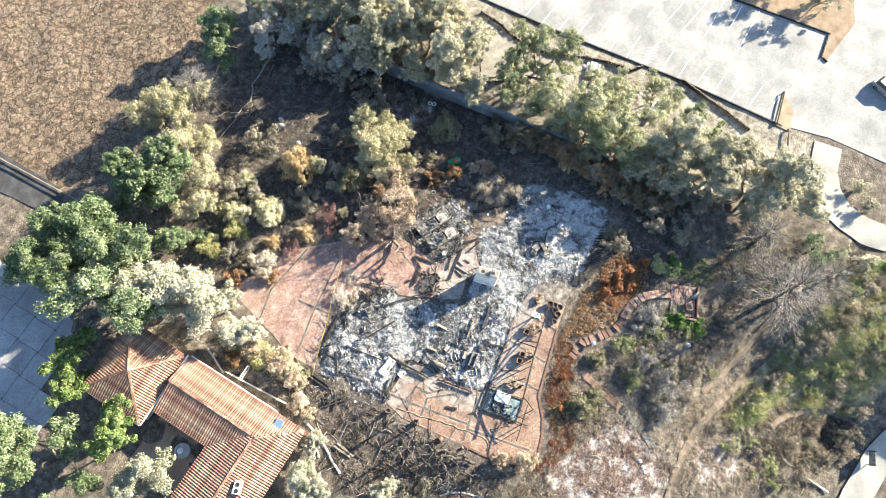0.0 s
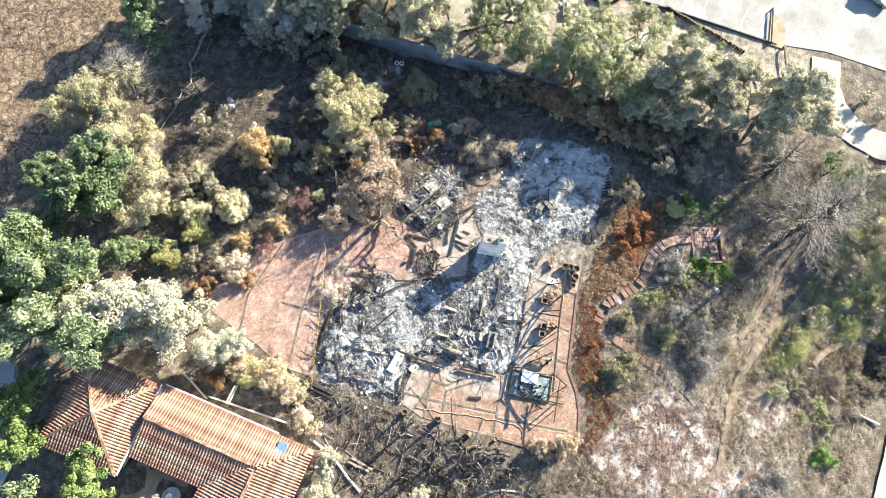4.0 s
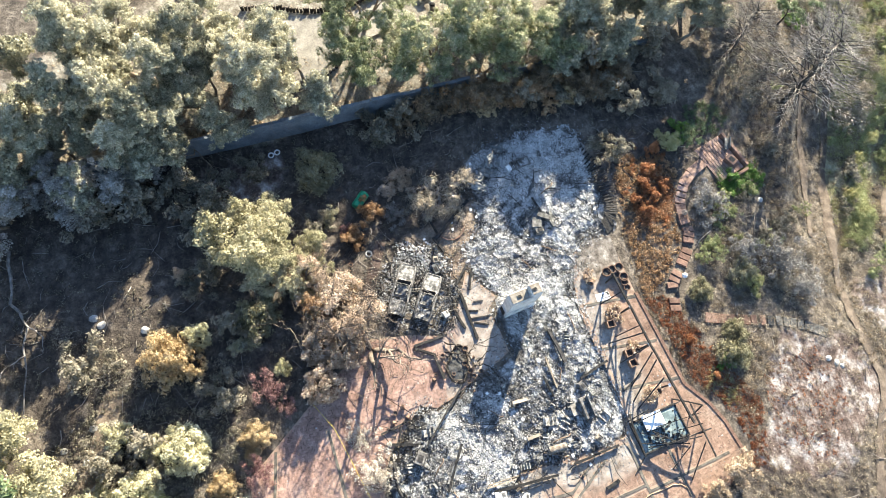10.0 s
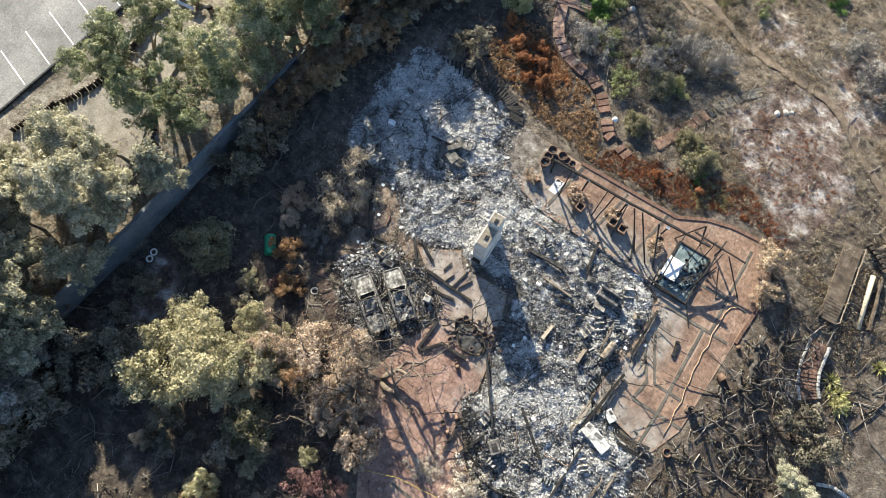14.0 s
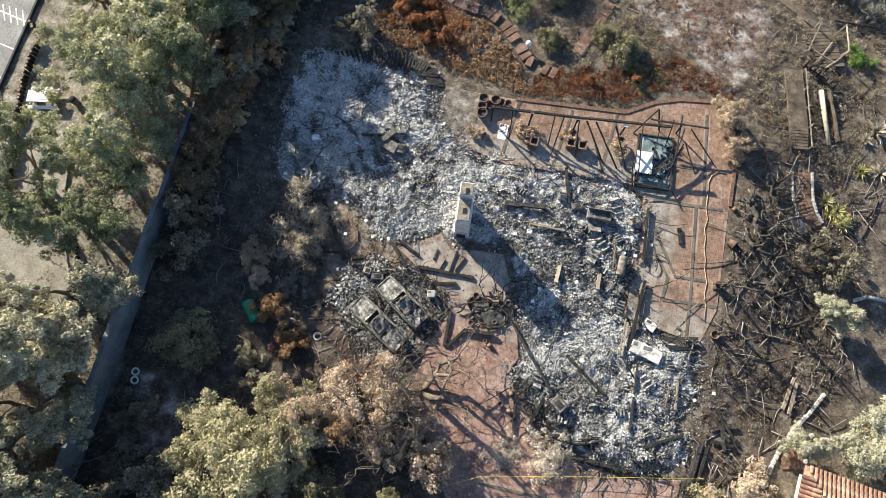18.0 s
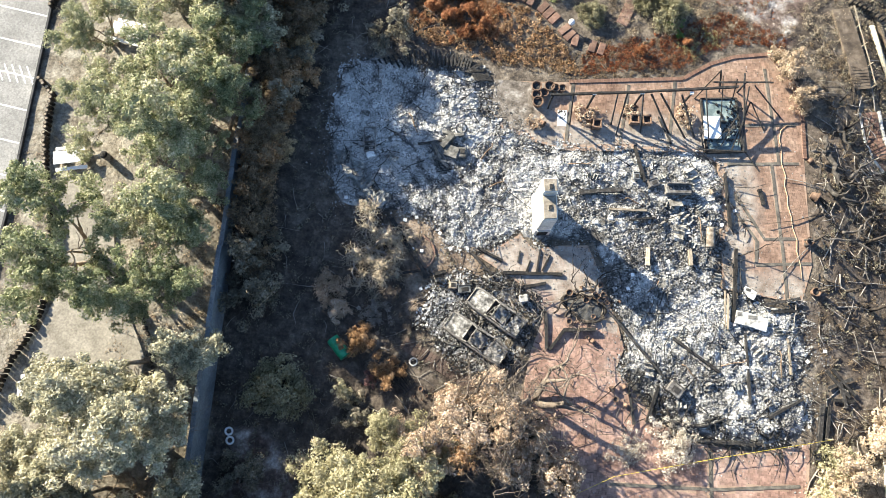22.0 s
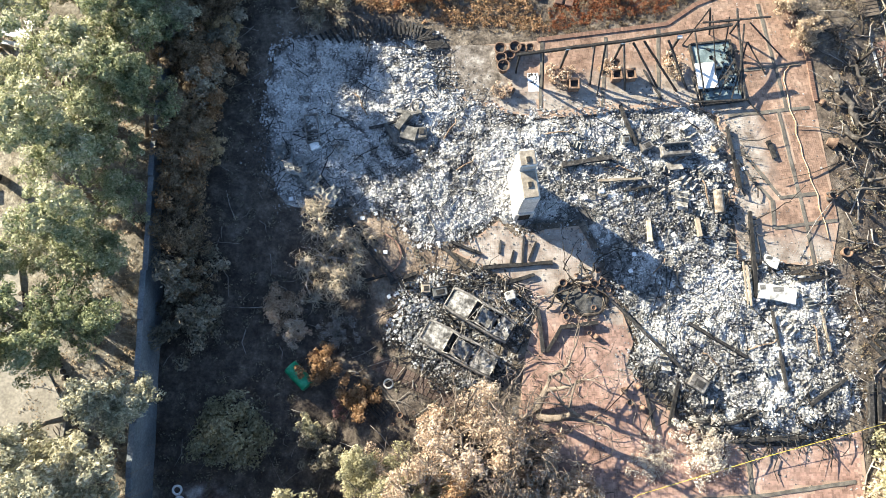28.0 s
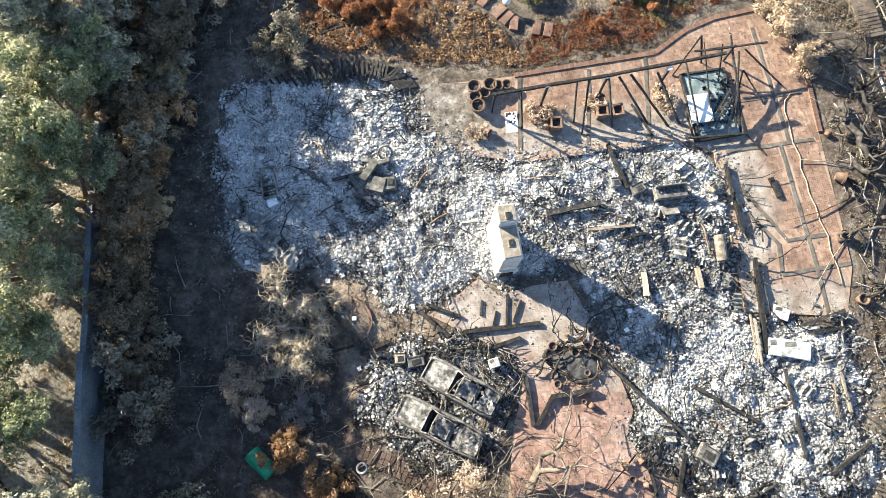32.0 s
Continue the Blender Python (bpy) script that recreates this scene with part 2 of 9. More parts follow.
LEAF_GREY = leaf_material("ashen_grey_leaves", [(0.11, 0.105, 0.095), (0.25, 0.235, 0.215), (0.42, 0.395, 0.36)])
LEAF_YELLOW = leaf_material("yellow_green_leaves", [(0.15, 0.155, 0.06), (0.31, 0.305, 0.125), (0.48, 0.45, 0.22), (0.6, 0.56, 0.34)])


# ---- building blocks ----
def part(name, bm, mat, parent=None, label=""):
    me = bpy.data.meshes.new(name)
    bm.to_mesh(me)
    bm.free()
    me.materials.append(mat)
    ob = new(name, me)
    if parent:
        ob.parent = parent
    return tagged(ob, label)


def raw(name, verts, faces, mat, parent=None, label="", smooth=False):
    me = bpy.data.meshes.new(name)
    me.from_pydata(verts, [], faces)
    me.materials.append(mat)
    if smooth:
        me.polygons.foreach_set("use_smooth", [True] * len(me.polygons))
    ob = new(name, me)
    if parent:
        ob.parent = parent
    return tagged(ob, label)


def share(name, me, parent, m):
    ob = new(name, me)
    ob.parent = parent
    ob.matrix_basis = m
    return ob


def thing(name, x, y, z, label, category, group="", rz=0.0):
    ob = new(name)
    ob.matrix_basis = pose(x, y, z, 0, 0, rz)
    return tagged(ob, label, category, group)


def box(sx, sy, sz, x=0.0, y=0.0, z=0.0, rz=0.0, bevel=0.0, bm=None, rx=0.0, ry=0.0, taper=1.0):
    """A box of that size whose foot stands at (x, y, z)."""
    bm = bm or bmesh.new()
    r = bmesh.ops.create_cube(bm, size=1.0)
    for v in r["verts"]:
        k = taper if v.co.z > 0 else 1.0
        v.co = Vector((v.co.x * sx * k, v.co.y * sy * k, (v.co.z + 0.5) * sz))
    if bevel:
        es = list({e for v in r["verts"] for e in v.link_edges})
        vs = bmesh.ops.bevel(bm, geom=es, offset=bevel, segments=1, affect="EDGES")["verts"]
        vs = list({v for v in bm.verts if v.is_valid and (v in vs)})
        bmesh.ops.transform(bm, matrix=pose(x, y, z, rx, ry, rz), verts=vs)
    else:
        bmesh.ops.transform(bm, matrix=pose(x, y, z, rx, ry, rz), verts=r["verts"])
    return bm


def tube_arrays(points, radii, sides=6):
    """Vertices and faces of a tapered tube along points, its ends closed."""
    pts = [Vector(p) for p in points]
    verts, faces = [], []
    for i, p in enumerate(pts):
        d = (pts[min(i + 1, len(pts) - 1)] - pts[max(i - 1, 0)]).normalized()
        a = d.orthogonal().normalized()
        b = d.cross(a)
        for k in range(sides):
            w = 2 * math.pi * k / sides
            verts.append(p + (a * math.cos(w) + b * math.sin(w)) * radii[i])
    for i in range(len(pts) - 1):
        for k in range(sides):
            k2 = (k + 1) % sides
            faces.append((i * sides + k, i * sides + k2, (i + 1) * sides + k2, (i + 1) * sides + k))
    faces.append(tuple(range(sides))[::-1])
    faces.append(tuple((len(pts) - 1) * sides + k for k in range(sides)))
    return verts, faces


class Tubes:
    """Several tubes gathered into one mesh."""

    def __init__(self):
        self.v, self.f = [], []

    def add(self, points, radii, sides=6):
        v, f = tube_arrays(points, radii, sides)
        o = len(self.v)
        self.v += [tuple(p) for p in v]
        self.f += [tuple(i + o for i in q) for q in f]

    def make(self, name, mat, parent=None, label=""):
        return raw(name, self.v, self.f, mat, parent, label, smooth=True)


def inside(px, py, poly):
    """Which of the points lie inside the polygon, and how far each is from its edge."""
    px, py = np.asarray(px, float), np.asarray(py, float)
    ins = np.zeros(px.shape, bool)
    dist = np.full(px.shape, 1e9)
    for (x0, y0), (x1, y1) in zip(poly, poly[1:] + poly[:1]):
        if y0 != y1:
            ins ^= ((y0 > py) != (y1 > py)) & (px < (x1 - x0) * (py - y0) / (y1 - y0) + x0)
        dx, dy = x1 - x0, y1 - y0
        k = np.clip(((px - x0) * dx + (py - y0) * dy) / (dx * dx + dy * dy + 1e-9), 0, 1)
        dist = np.minimum(dist, np.hypot(px - x0 - k * dx, py - y0 - k * dy))
    return ins, dist


def signed(px, py, poly):
    ins, d = inside(px, py, poly)
    return np.where(ins, d, -d)


def ease(x, lo, hi):
    k = np.clip((np.asarray(x, float) - lo) / (hi - lo), 0, 1)
    return k * k * (3 - 2 * k)


def lumps(x, y, size, seed):
    """Smooth value noise over the plan, about -1 to 1."""
    x, y = np.asarray(x, float) / size, np.asarray(y, float) / size
    xi, yi = np.floor(x).astype(int), np.floor(y).astype(int)
    fx, fy = x - xi, y - yi
    fx, fy = fx * fx * (3 - 2 * fx), fy * fy * (3 - 2 * fy)

    def h(a, b):
        n = np.sin(a * 127.1 + b * 311.7 + seed * 74.7) * 43758.5453
        return 2 * (n - np.floor(n)) - 1

    return (h(xi, yi) * (1 - fx) + h(xi + 1, yi) * fx) * (1 - fy) + (h(xi, yi + 1) * (1 - fx) + h(xi + 1, yi + 1) * fx) * fy


# ---- plan ----
HOUSE = [(-19.1, 9.8), (-17.0, 11.4), (-13.6, 11.6), (-7.7, 12.3), (-6.7, 8.7), (-5.2, 7.7), (-3.5, 7.4), (-1.8, 6.3), (1.7, 7.1), (5.1, 7.8), (9.8, 8.5), (12.0, 7.4), (13.0, 3.0),
         (12.5, 0.8), (13.3, -2.6), (18.8, -2.4), (19.9, -5.8), (19.4, -8.1), (20.3, -10.6), (19.4, -12.2), (16.5, -13.2), (12.2, -13.3), (9.6, -12.4), (8.0, -11.0), (6.2, -9.4), (6.6, -8.0),
         (5.9, -6.2), (4.6, -4.0), (3.6, -1.8), (2.8, -0.4), (0.6, -0.9), (-1.4, -1.5), (-2.6, -0.6), (-3.6, -1.6), (-5.3, -2.9), (-7.4, -3.0), (-9.0, -1.6), (-11.7, -1.0), (-16.6, -1.1), (-18.4, 1.4)]
PATIO = [(-6.6, 11.2), (-0.7, 12.2), (8.2, 14.2), (10.2, 15.9), (12.1, 16.9), (14.8, 17.7), (17.0, 15.6), (17.9, 12.5), (18.3, 9.3), (19.5, 0.8), (18.9, -2.2),
         (13.0, -2.2), (12.4, 2.5), (11.7, 7.6), (10.2, 8.3), (0.2, 6.5), (-5.0, 6.8), (-6.5, 8.7)]
COURT = [(-5.4, -3.2), (-3.6, -1.8), (-2.6, -0.9), (-1.4, -1.9), (0.6, -1.2), (2.6, -0.8), (3.3, -1.9), (4.3, -4.1), (5.6, -6.3), (6.3, -8.0), (5.9, -9.5), (7.8, -11.3), (9.4, -12.7), (12.2, -13.6), (16.5, -13.5), (20.2, -12.2),
         (20.4, -16), (19.4, -19), (18.4, -23.4), (17.4, -27.4), (14.8, -26.6), (13.2, -24.4), (9.1, -24.2), (6.0, -20.8), (3.6, -18.2), (-0.6, -13.0), (-0.4, -9.4), (0.2, -6.4), (-2.2, -4.6)]
LOT = [(-39.8, -28), (-39.8, -21.8), (-41.2, -6.3), (-43.3, 10.8), (-44.2, 25.6), (-46.2, 33), (-46.8, 41.6), (-60, 62), (-120, 62), (-120, -28)]
WALL = [(-18.9, -51.0), (-20.1, -40.9), (-21.7, -27.2), (-23.0, -15.5), (-24.3, -4.2), (-25.6, 8.0), (-26.7, 20.3)]
FIELD = [(18.4, -57), (19.6, -66), (30, -120), (-40, -120), (-38, -70), (-17, -56), (-8.7, -50.7), (4, -52), (9, -53), (14, -50)]
GARDEN = [(-17.5, -47), (-18.5, -40), (-22, -26), (-24.5, -4), (-26.5, 19), (-14, 24), (-9, 14), (-20, 12), (-18, -1.5), (-6, -2), (-8, -9), (-2, -14), (4, -21), (5, -28), (8, -31), (5, -38), (-3, -45), (-12, -48)]
PARK = [(-21.5, -28), (-24.8, -4), (-27, 21), (-36, 33), (-45, 32), (-44.5, 25), (-43, 10), (-41, -6), (-39.5, -30), (-30, -48), (-20.5, -44)]
WHITE_HILL = [(4.9, 25.5), (7.3, 24.0), (9.9, 21.8), (14.5, 19.9), (17.7, 20.4), (17.4, 27), (14, 31), (18, 36), (22, 44), (14, 46), (8, 40), (10.8, 34.8), (7.1, 32.3), (6.4, 28.4)]
MOUND = [(1.2, 37.2), (3.4, 35.4), (5.9, 34.8), (7.2, 37), (6.4, 39.4), (3.6, 41.4), (1.6, 41.6), (0.8, 39.4)]
DARK_HILL = [(-4.4, 40.4), (-7.6, 43.4), (-10, 46.7), (-12, 53), (-7.7, 55), (-2.5, 50), (-1.2, 44)]
GULLY = [(15.5, 27), (17.2, 22), (15.6, 19), (20, 17), (26, 15.5), (27, 24), (22, 29), (17.5, 30)]
GREEN_HILL = [(-28, 42), (-12.8, 40), (-3.4, 36.8), (-2, 39), (-6, 42.4), (-13, 54), (-30, 52)]


ASH_PATCH = [(-20.6, -20.2), (-17.6, -19.4), (-16.4, -23), (-16.6, -26.6), (-19.4, -26.8)]
DIRT = [(-13, -0.8), (-7, -0.8), (-5.6, -3.2), (-7.2, -5.6), (-8.6, -8.4), (-11.2, -6.6), (-13.4, -3.8)]
BARE_YARD = [(18.9, 11), (23, 13.5), (30, 12), (31, -3), (26, -9), (20.6, -13), (19.8, -4), (19.5, 1)]


def ground_z(x, y):
    x, y = np.asarray(x, float), np.asarray(y, float)
    z = -1.1 * ease(-x, 7, 13) * ease(-y, 3, 8) * (1 - ease(-y, 34, 46)) * (1 - ease(-x, 23, 30))
    z = z - 6.5 * ease(y, 17.5, 62) * ease(x, -24, -8)
    u = 0.36 * x + 0.93 * y
    ridge = ease(y, 27, 33) * (1 - ease(y, 50, 55)) * (1 - ease(x, -2, 6)) * ease(x, -36, -28)
    z = z + ridge * (1.15 * lumps((0.93 * x - 0.36 * y) / 5.0, u, 2.6, 61) + 0.45 * lumps((0.93 * x - 0.36 * y) / 3.0, u, 1.1, 62))
    z = z - 1.0 * ease(x, 20, 27) * (1 - ease(-y, 2, 14))
    rough = 1 - np.maximum.reduce([ease(signed(x, y, p), -2.0, 0.5) for p in (HOUSE, PATIO, COURT, LOT)])
    z = z + rough * (0.10 * lumps(x, y, 2.3, 1) + 0.05 * lumps(x, y, 0.9, 2) + 0.16 * lumps(x, y, 6.0, 3))
    return z


def gz(x, y):
    return float(ground_z(np.array([x]), np.array([y]))[0])


# ---- ground ----
def axis(lo, hi, step):
    return np.concatenate([[-4000, -1500, -600, -300, -180], np.arange(lo, hi, step), [180, 300, 600, 1500, 4000]])


def make_ground():
    xs, ys = axis(-125, 85, 0.6), axis(-125, 95, 0.6)
    gx, gy = np.meshgrid(xs, ys)
    z = ground_z(gx, gy)
    z = z - 0.25 * ease(signed(gx, gy, HOUSE), -0.3, 0.6) - 0.2 * ease(signed(gx, gy, LOT), 0.2, 1.0)
    z = z - 0.2 * np.maximum(ease(signed(gx, gy, PATIO), 0.1, 0.7), ease(signed(gx, gy, COURT), 0.1, 0.7))
    v = np.stack([gx.ravel(), gy.ravel(), z.ravel()], 1)
    nx, ny = len(xs), len(ys)
    i = (np.arange(ny - 1)[:, None] * nx + np.arange(nx - 1)[None]).ravel()
    f = np.stack([i, i + 1, i + nx + 1, i + nx], 1)
    me = bpy.data.meshes.new("ground")
    me.vertices.add(len(v)), me.loops.add(f.size), me.polygons.add(len(f))
    me.vertices.foreach_set("co", v.ravel())
    me.loops.foreach_set("vertex_index", f.ravel())
    me.polygons.foreach_set("loop_start", np.arange(0, f.size, 4))
    me.polygons.foreach_set("use_smooth", np.ones(len(f), bool))
    me.update()
    jx, jy = gx + 1.6 * lumps(gx, gy, 4, 7), gy + 1.6 * lumps(gx, gy, 4, 8)
    zones = {"field": FIELD, "garden": GARDEN, "gully": GULLY, "bare_yard": BARE_YARD, "park": PARK, "white_ash": WHITE_HILL, "green": GREEN_HILL, "ash_patch": ASH_PATCH, "mound": MOUND, "dark_hill": DARK_HILL}
    for name, poly in zones.items():
        a = me.attributes.new(name, "FLOAT", "POINT")
        a.data.foreach_set("value", ease(signed(jx, jy, poly), -1.5, 1.5).ravel())
    a = me.attributes.new("dirt", "FLOAT", "POINT")
    a.data.foreach_set("value", ease(signed(jx, jy, DIRT), -1.2, 0.8).ravel())
    ob = new("ground", me)
    me.materials.append(ground_material())
    return tagged(ob, "charred brown soil with dry grass, bare sand and pale ash", "ground", kind="structure")


def ground_material():
    m = bpy.data.materials.new("burnt_ground")
    m.use_nodes = True
    n, link = m.node_tree.nodes, m.node_tree.links.new
    b = n["Principled BSDF"]
    b.inputs["Roughness"].default_value, b.inputs["Specular IOR Level"].default_value = 0.95, 0.15
    co = n.new("ShaderNodeTexCoord")

    def nz(scale, detail=8, distort=0.0):
        t = n.new("ShaderNodeTexNoise")
        t.inputs["Scale"].default_value, t.inputs["Detail"].default_value, t.inputs["Distortion"].default_value = scale, detail, distort
        t.inputs["Roughness"].default_value = 0.68
        link(co.outputs["Object"], t.inputs["Vector"])
        return t.outputs["Fac"]

    def ramp(src, *stops):
        r = n.new("ShaderNodeValToRGB")
        e = r.color_ramp.elements
        while len(e) < len(stops):
            e.new(0.5)
        for k, (p, c) in enumerate(stops):
            e[k].position, e[k].color = p, (*c, 1)
        link(src, r.inputs["Fac"])
        return r.outputs["Color"]

    def mix(a, c, fac):
        x = n.new("ShaderNodeMix")
        x.data_type = "RGBA"
        link(fac, x.inputs["Factor"])
        link(a, x.inputs["A"])
        link(c, x.inputs["B"])
        return x.outputs["Result"]

    def zone(name, breakup):
        at = n.new("ShaderNodeAttribute")
        at.attribute_name = name
        s = n.new("ShaderNodeMath")
        s.operation = "MULTIPLY_ADD"
        s.inputs[1].default_value = 0.9
        link(breakup, s.inputs[0])
        link(at.outputs["Fac"], s.inputs[2])
        r = n.new("ShaderNodeMapRange")
        r.inputs["From Min"].default_value, r.inputs["From Max"].default_value = 0.75, 1.15
        link(s.outputs[0], r.inputs["Value"])
        return r.outputs[0]

    mid, big, fine = nz(0.9), nz(0.22), nz(5.0)
    soil = ramp(mid, (0.32, (0.05, 0.042, 0.035)), (0.5, (0.12, 0.1, 0.08)), (0.62, (0.195, 0.166, 0.134)), (0.75, (0.31, 0.272, 0.228)))
    black = ramp(mid, (0.33, (0.035, 0.03, 0.026)), (0.5, (0.075, 0.062, 0.052)), (0.62, (0.13, 0.11, 0.09)), (0.75, (0.23, 0.2, 0.17)))
    grass = ramp(nz(1.3, 10, 1.5), (0.3, (0.08, 0.058, 0.04)), (0.48, (0.175, 0.128, 0.09)), (0.6, (0.26, 0.195, 0.14)), (0.75, (0.37, 0.3, 0.225)))
    vo = n.new("ShaderNodeTexVoronoi")
    vo.feature = "DISTANCE_TO_EDGE"
    vo.inputs["Scale"].default_value = 0.75
    wob = n.new("ShaderNodeTexNoise")
    wob.inputs["Scale"].default_value = 0.8
    link(co.outputs["Object"], wob.inputs["Vector"])
    va = n.new("ShaderNodeVectorMath")
    va.operation = "MULTIPLY_ADD"
    va.inputs[1].default_value = (2.2, 2.2, 0)
    link(wob.outputs["Color"], va.inputs[0])
    link(co.outputs["Object"], va.inputs[2])
    link(va.outputs[0], vo.inputs["Vector"])
    crack = n.new("ShaderNodeMapRange")
    crack.inputs["From Max"].default_value = 0.16
    crack.inputs["To Min"].default_value = 0.38
    link(vo.outputs["Distance"], crack.inputs["Value"])
    gm = n.new("ShaderNodeMix")
    gm.data_type, gm.blend_type = "RGBA", "MULTIPLY"
    gm.inputs["Factor"].default_value = 1.0
    link(grass, gm.inputs["A"])
    link(crack.outputs[0], gm.inputs["B"])
    grass = gm.outputs["Result"]
    sand = ramp(mid, (0.33, (0.11, 0.092, 0.069)), (0.48, (0.23, 0.205, 0.163)), (0.66, (0.38, 0.354, 0.3)))
    ash = ramp(nz(0.6, 12), (0.36, (0.06, 0.044, 0.038)), (0.47, (0.14, 0.105, 0.09)), (0.54, (0.24, 0.208, 0.19)), (0.66, (0.48, 0.465, 0.45)))
    green = ramp(nz(0.7), (0.34, (0.09, 0.075, 0.052)), (0.47, (0.21, 0.18, 0.115)), (0.57, (0.32, 0.29, 0.17)), (0.7, (0.44, 0.41, 0.28)))
    c = mix(soil, grass, zone("field", big))
    c = mix(c, black, zone("garden", big))
    c = mix(c, sand, zone("park", big))
    c = mix(c, black, zone("gully", big))
    c = mix(c, ash, zone("white_ash", big))
    c = mix(c, green, zone("green", big))
    c = mix(c, ash, zone("ash_patch", big))
    c = mix(c, ash, zone("mound", big))
    c = mix(c, black, zone("dark_hill", big))
    dirt = ramp(mid, (0.3, (0.07, 0.052, 0.04)), (0.5, (0.19, 0.145, 0.11)), (0.62, (0.28, 0.225, 0.175)), (0.75, (0.4, 0.35, 0.29)))
    c = mix(c, dirt, zone("dirt", big))
    yard = ramp(mid, (0.32, (0.05, 0.04, 0.033)), (0.5, (0.105, 0.085, 0.07)), (0.62, (0.165, 0.138, 0.115)), (0.75, (0.27, 0.235, 0.2)))
    c = mix(c, yard, zone("bare_yard", big))
    g = n.new("ShaderNodeMapRange")
    g.inputs["From Min"].default_value, g.inputs["From Max"].default_value = 0.3, 0.7
    g.inputs["To Min"].default_value, g.inputs["To Max"].default_value = 0.55, 1.4
    link(fine, g.inputs["Value"])
    x = n.new("ShaderNodeMix")
    x.data_type, x.blend_type = "RGBA", "MULTIPLY"
    x.inputs["Factor"].default_value = 1.0
    link(c, x.inputs["A"])
    link(g.outputs[0], x.inputs["B"])
    link(x.outputs["Result"], b.inputs["Base Color"])
    bp = n.new("ShaderNodeBump")
    bp.inputs["Strength"].default_value, bp.inputs["Distance"].default_value = 0.9, 0.2
    link(nz(3.0, 10), bp.inputs["Height"])
    link(bp.outputs["Normal"], b.inputs["Normal"])
    return m


make_ground()


def slab(name, poly, top, thick, mat, label, category, step=None):
    """A flat slab with that outline."""
    bm = bmesh.new()
    f = bm.faces.new([bm.verts.new((x, y, top)) for x, y in poly])
    r = bmesh.ops.extrude_face_region(bm, geom=[f])
    for v in [e for e in r["geom"] if isinstance(e, bmesh.types.BMVert)]:
        v.co.z -= thick
    bmesh.ops.recalc_face_normals(bm, faces=bm.faces)
    return tagged(part(name, bm, mat), label, category, kind="structure")


patio = slab("patio", PATIO, 0.03, 0.3, MORTAR, "red brick patio in a basket weave with sooty timber strips", "patio")
court = slab("driveway", COURT, 0.03, 0.3, MORTAR, "red brick driveway strewn with soot and branches", "driveway")
TERRACE_SOIL = [(-6.7, 11.3), (-5.0, 11.5), (-3.4, 11.6), (-2.7, 10.6), (-3.3, 9.6), (-2.8, 8.8), (-3.4, 7.9), (-4.0, 7.3), (-5.2, 7.5), (-6.5, 8.6)]
slab("terrace_soil", TERRACE_SOIL, 0.05, 0.1, material("ashen_brown_soil", [(0.05, 0.042, 0.034), (0.115, 0.098, 0.082), (0.2, 0.175, 0.15), (0.33, 0.31, 0.28)], 1.4, 0.95, 0.8, bump_scale=6, fine=9, spread=(0.34, 0.66)), "bare ash-strewn soil at the terrace's end", "soil")
lot = slab("parking_lot", LOT, 0.06, 0.3, LOT_SURFACE, "pale worn parking lot with white stall lines", "parking lot")

# ---- burnt house ----
def ash_z(x, y):
    """The height of the ash bed."""
    s = signed(x + 0.5 * lumps(x, y, 1.2, 3), y + 0.5 * lumps(x, y, 1.2, 4), HOUSE)
    relief = 0.11 * lumps(x, y, 0.6, 5) + 0.15 * lumps(x, y, 1.9, 6) + 0.09 * lumps(x, y, 0.32, 9)
    return -0.25 + 0.42 * ease(s, -0.3, 1.2) + ease(s, 0, 1.5) * relief, s


def make_ash():
    xs, ys = np.arange(-20, 21, 0.15), np.arange(-15, 14, 0.15)
    gx, gy = np.meshgrid(xs, ys)
    z, s = ash_z(gx, gy)
    ny, nx = gx.shape
    keep = s > -0.6
    ok = keep[:-1, :-1] & keep[1:, :-1] & keep[:-1, 1:] & keep[1:, 1:]
    i = (np.arange(ny - 1)[:, None] * nx + np.arange(nx - 1)[None])[ok]
    f = np.stack([i, i + 1, i + nx + 1, i + nx], 1)
    used, f = np.unique(f, return_inverse=True)
    v = np.stack([gx.ravel(), gy.ravel(), z.ravel()], 1)[used]
    ob = raw("ash_bed", v.tolist(), f.reshape(-1, 4).tolist(), ASH_GROUND, smooth=True)
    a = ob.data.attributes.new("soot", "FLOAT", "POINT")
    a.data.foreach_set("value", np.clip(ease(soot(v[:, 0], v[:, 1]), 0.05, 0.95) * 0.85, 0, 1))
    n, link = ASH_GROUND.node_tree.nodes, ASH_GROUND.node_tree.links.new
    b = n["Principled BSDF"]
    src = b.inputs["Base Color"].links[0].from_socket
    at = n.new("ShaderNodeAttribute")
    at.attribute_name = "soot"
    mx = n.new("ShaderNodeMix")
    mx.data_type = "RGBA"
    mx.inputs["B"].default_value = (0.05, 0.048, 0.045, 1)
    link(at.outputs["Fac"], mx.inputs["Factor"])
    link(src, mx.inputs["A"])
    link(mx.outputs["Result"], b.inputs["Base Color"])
    return tagged(ob, "white and grey ash bed of the burnt house", "ash", kind="structure")


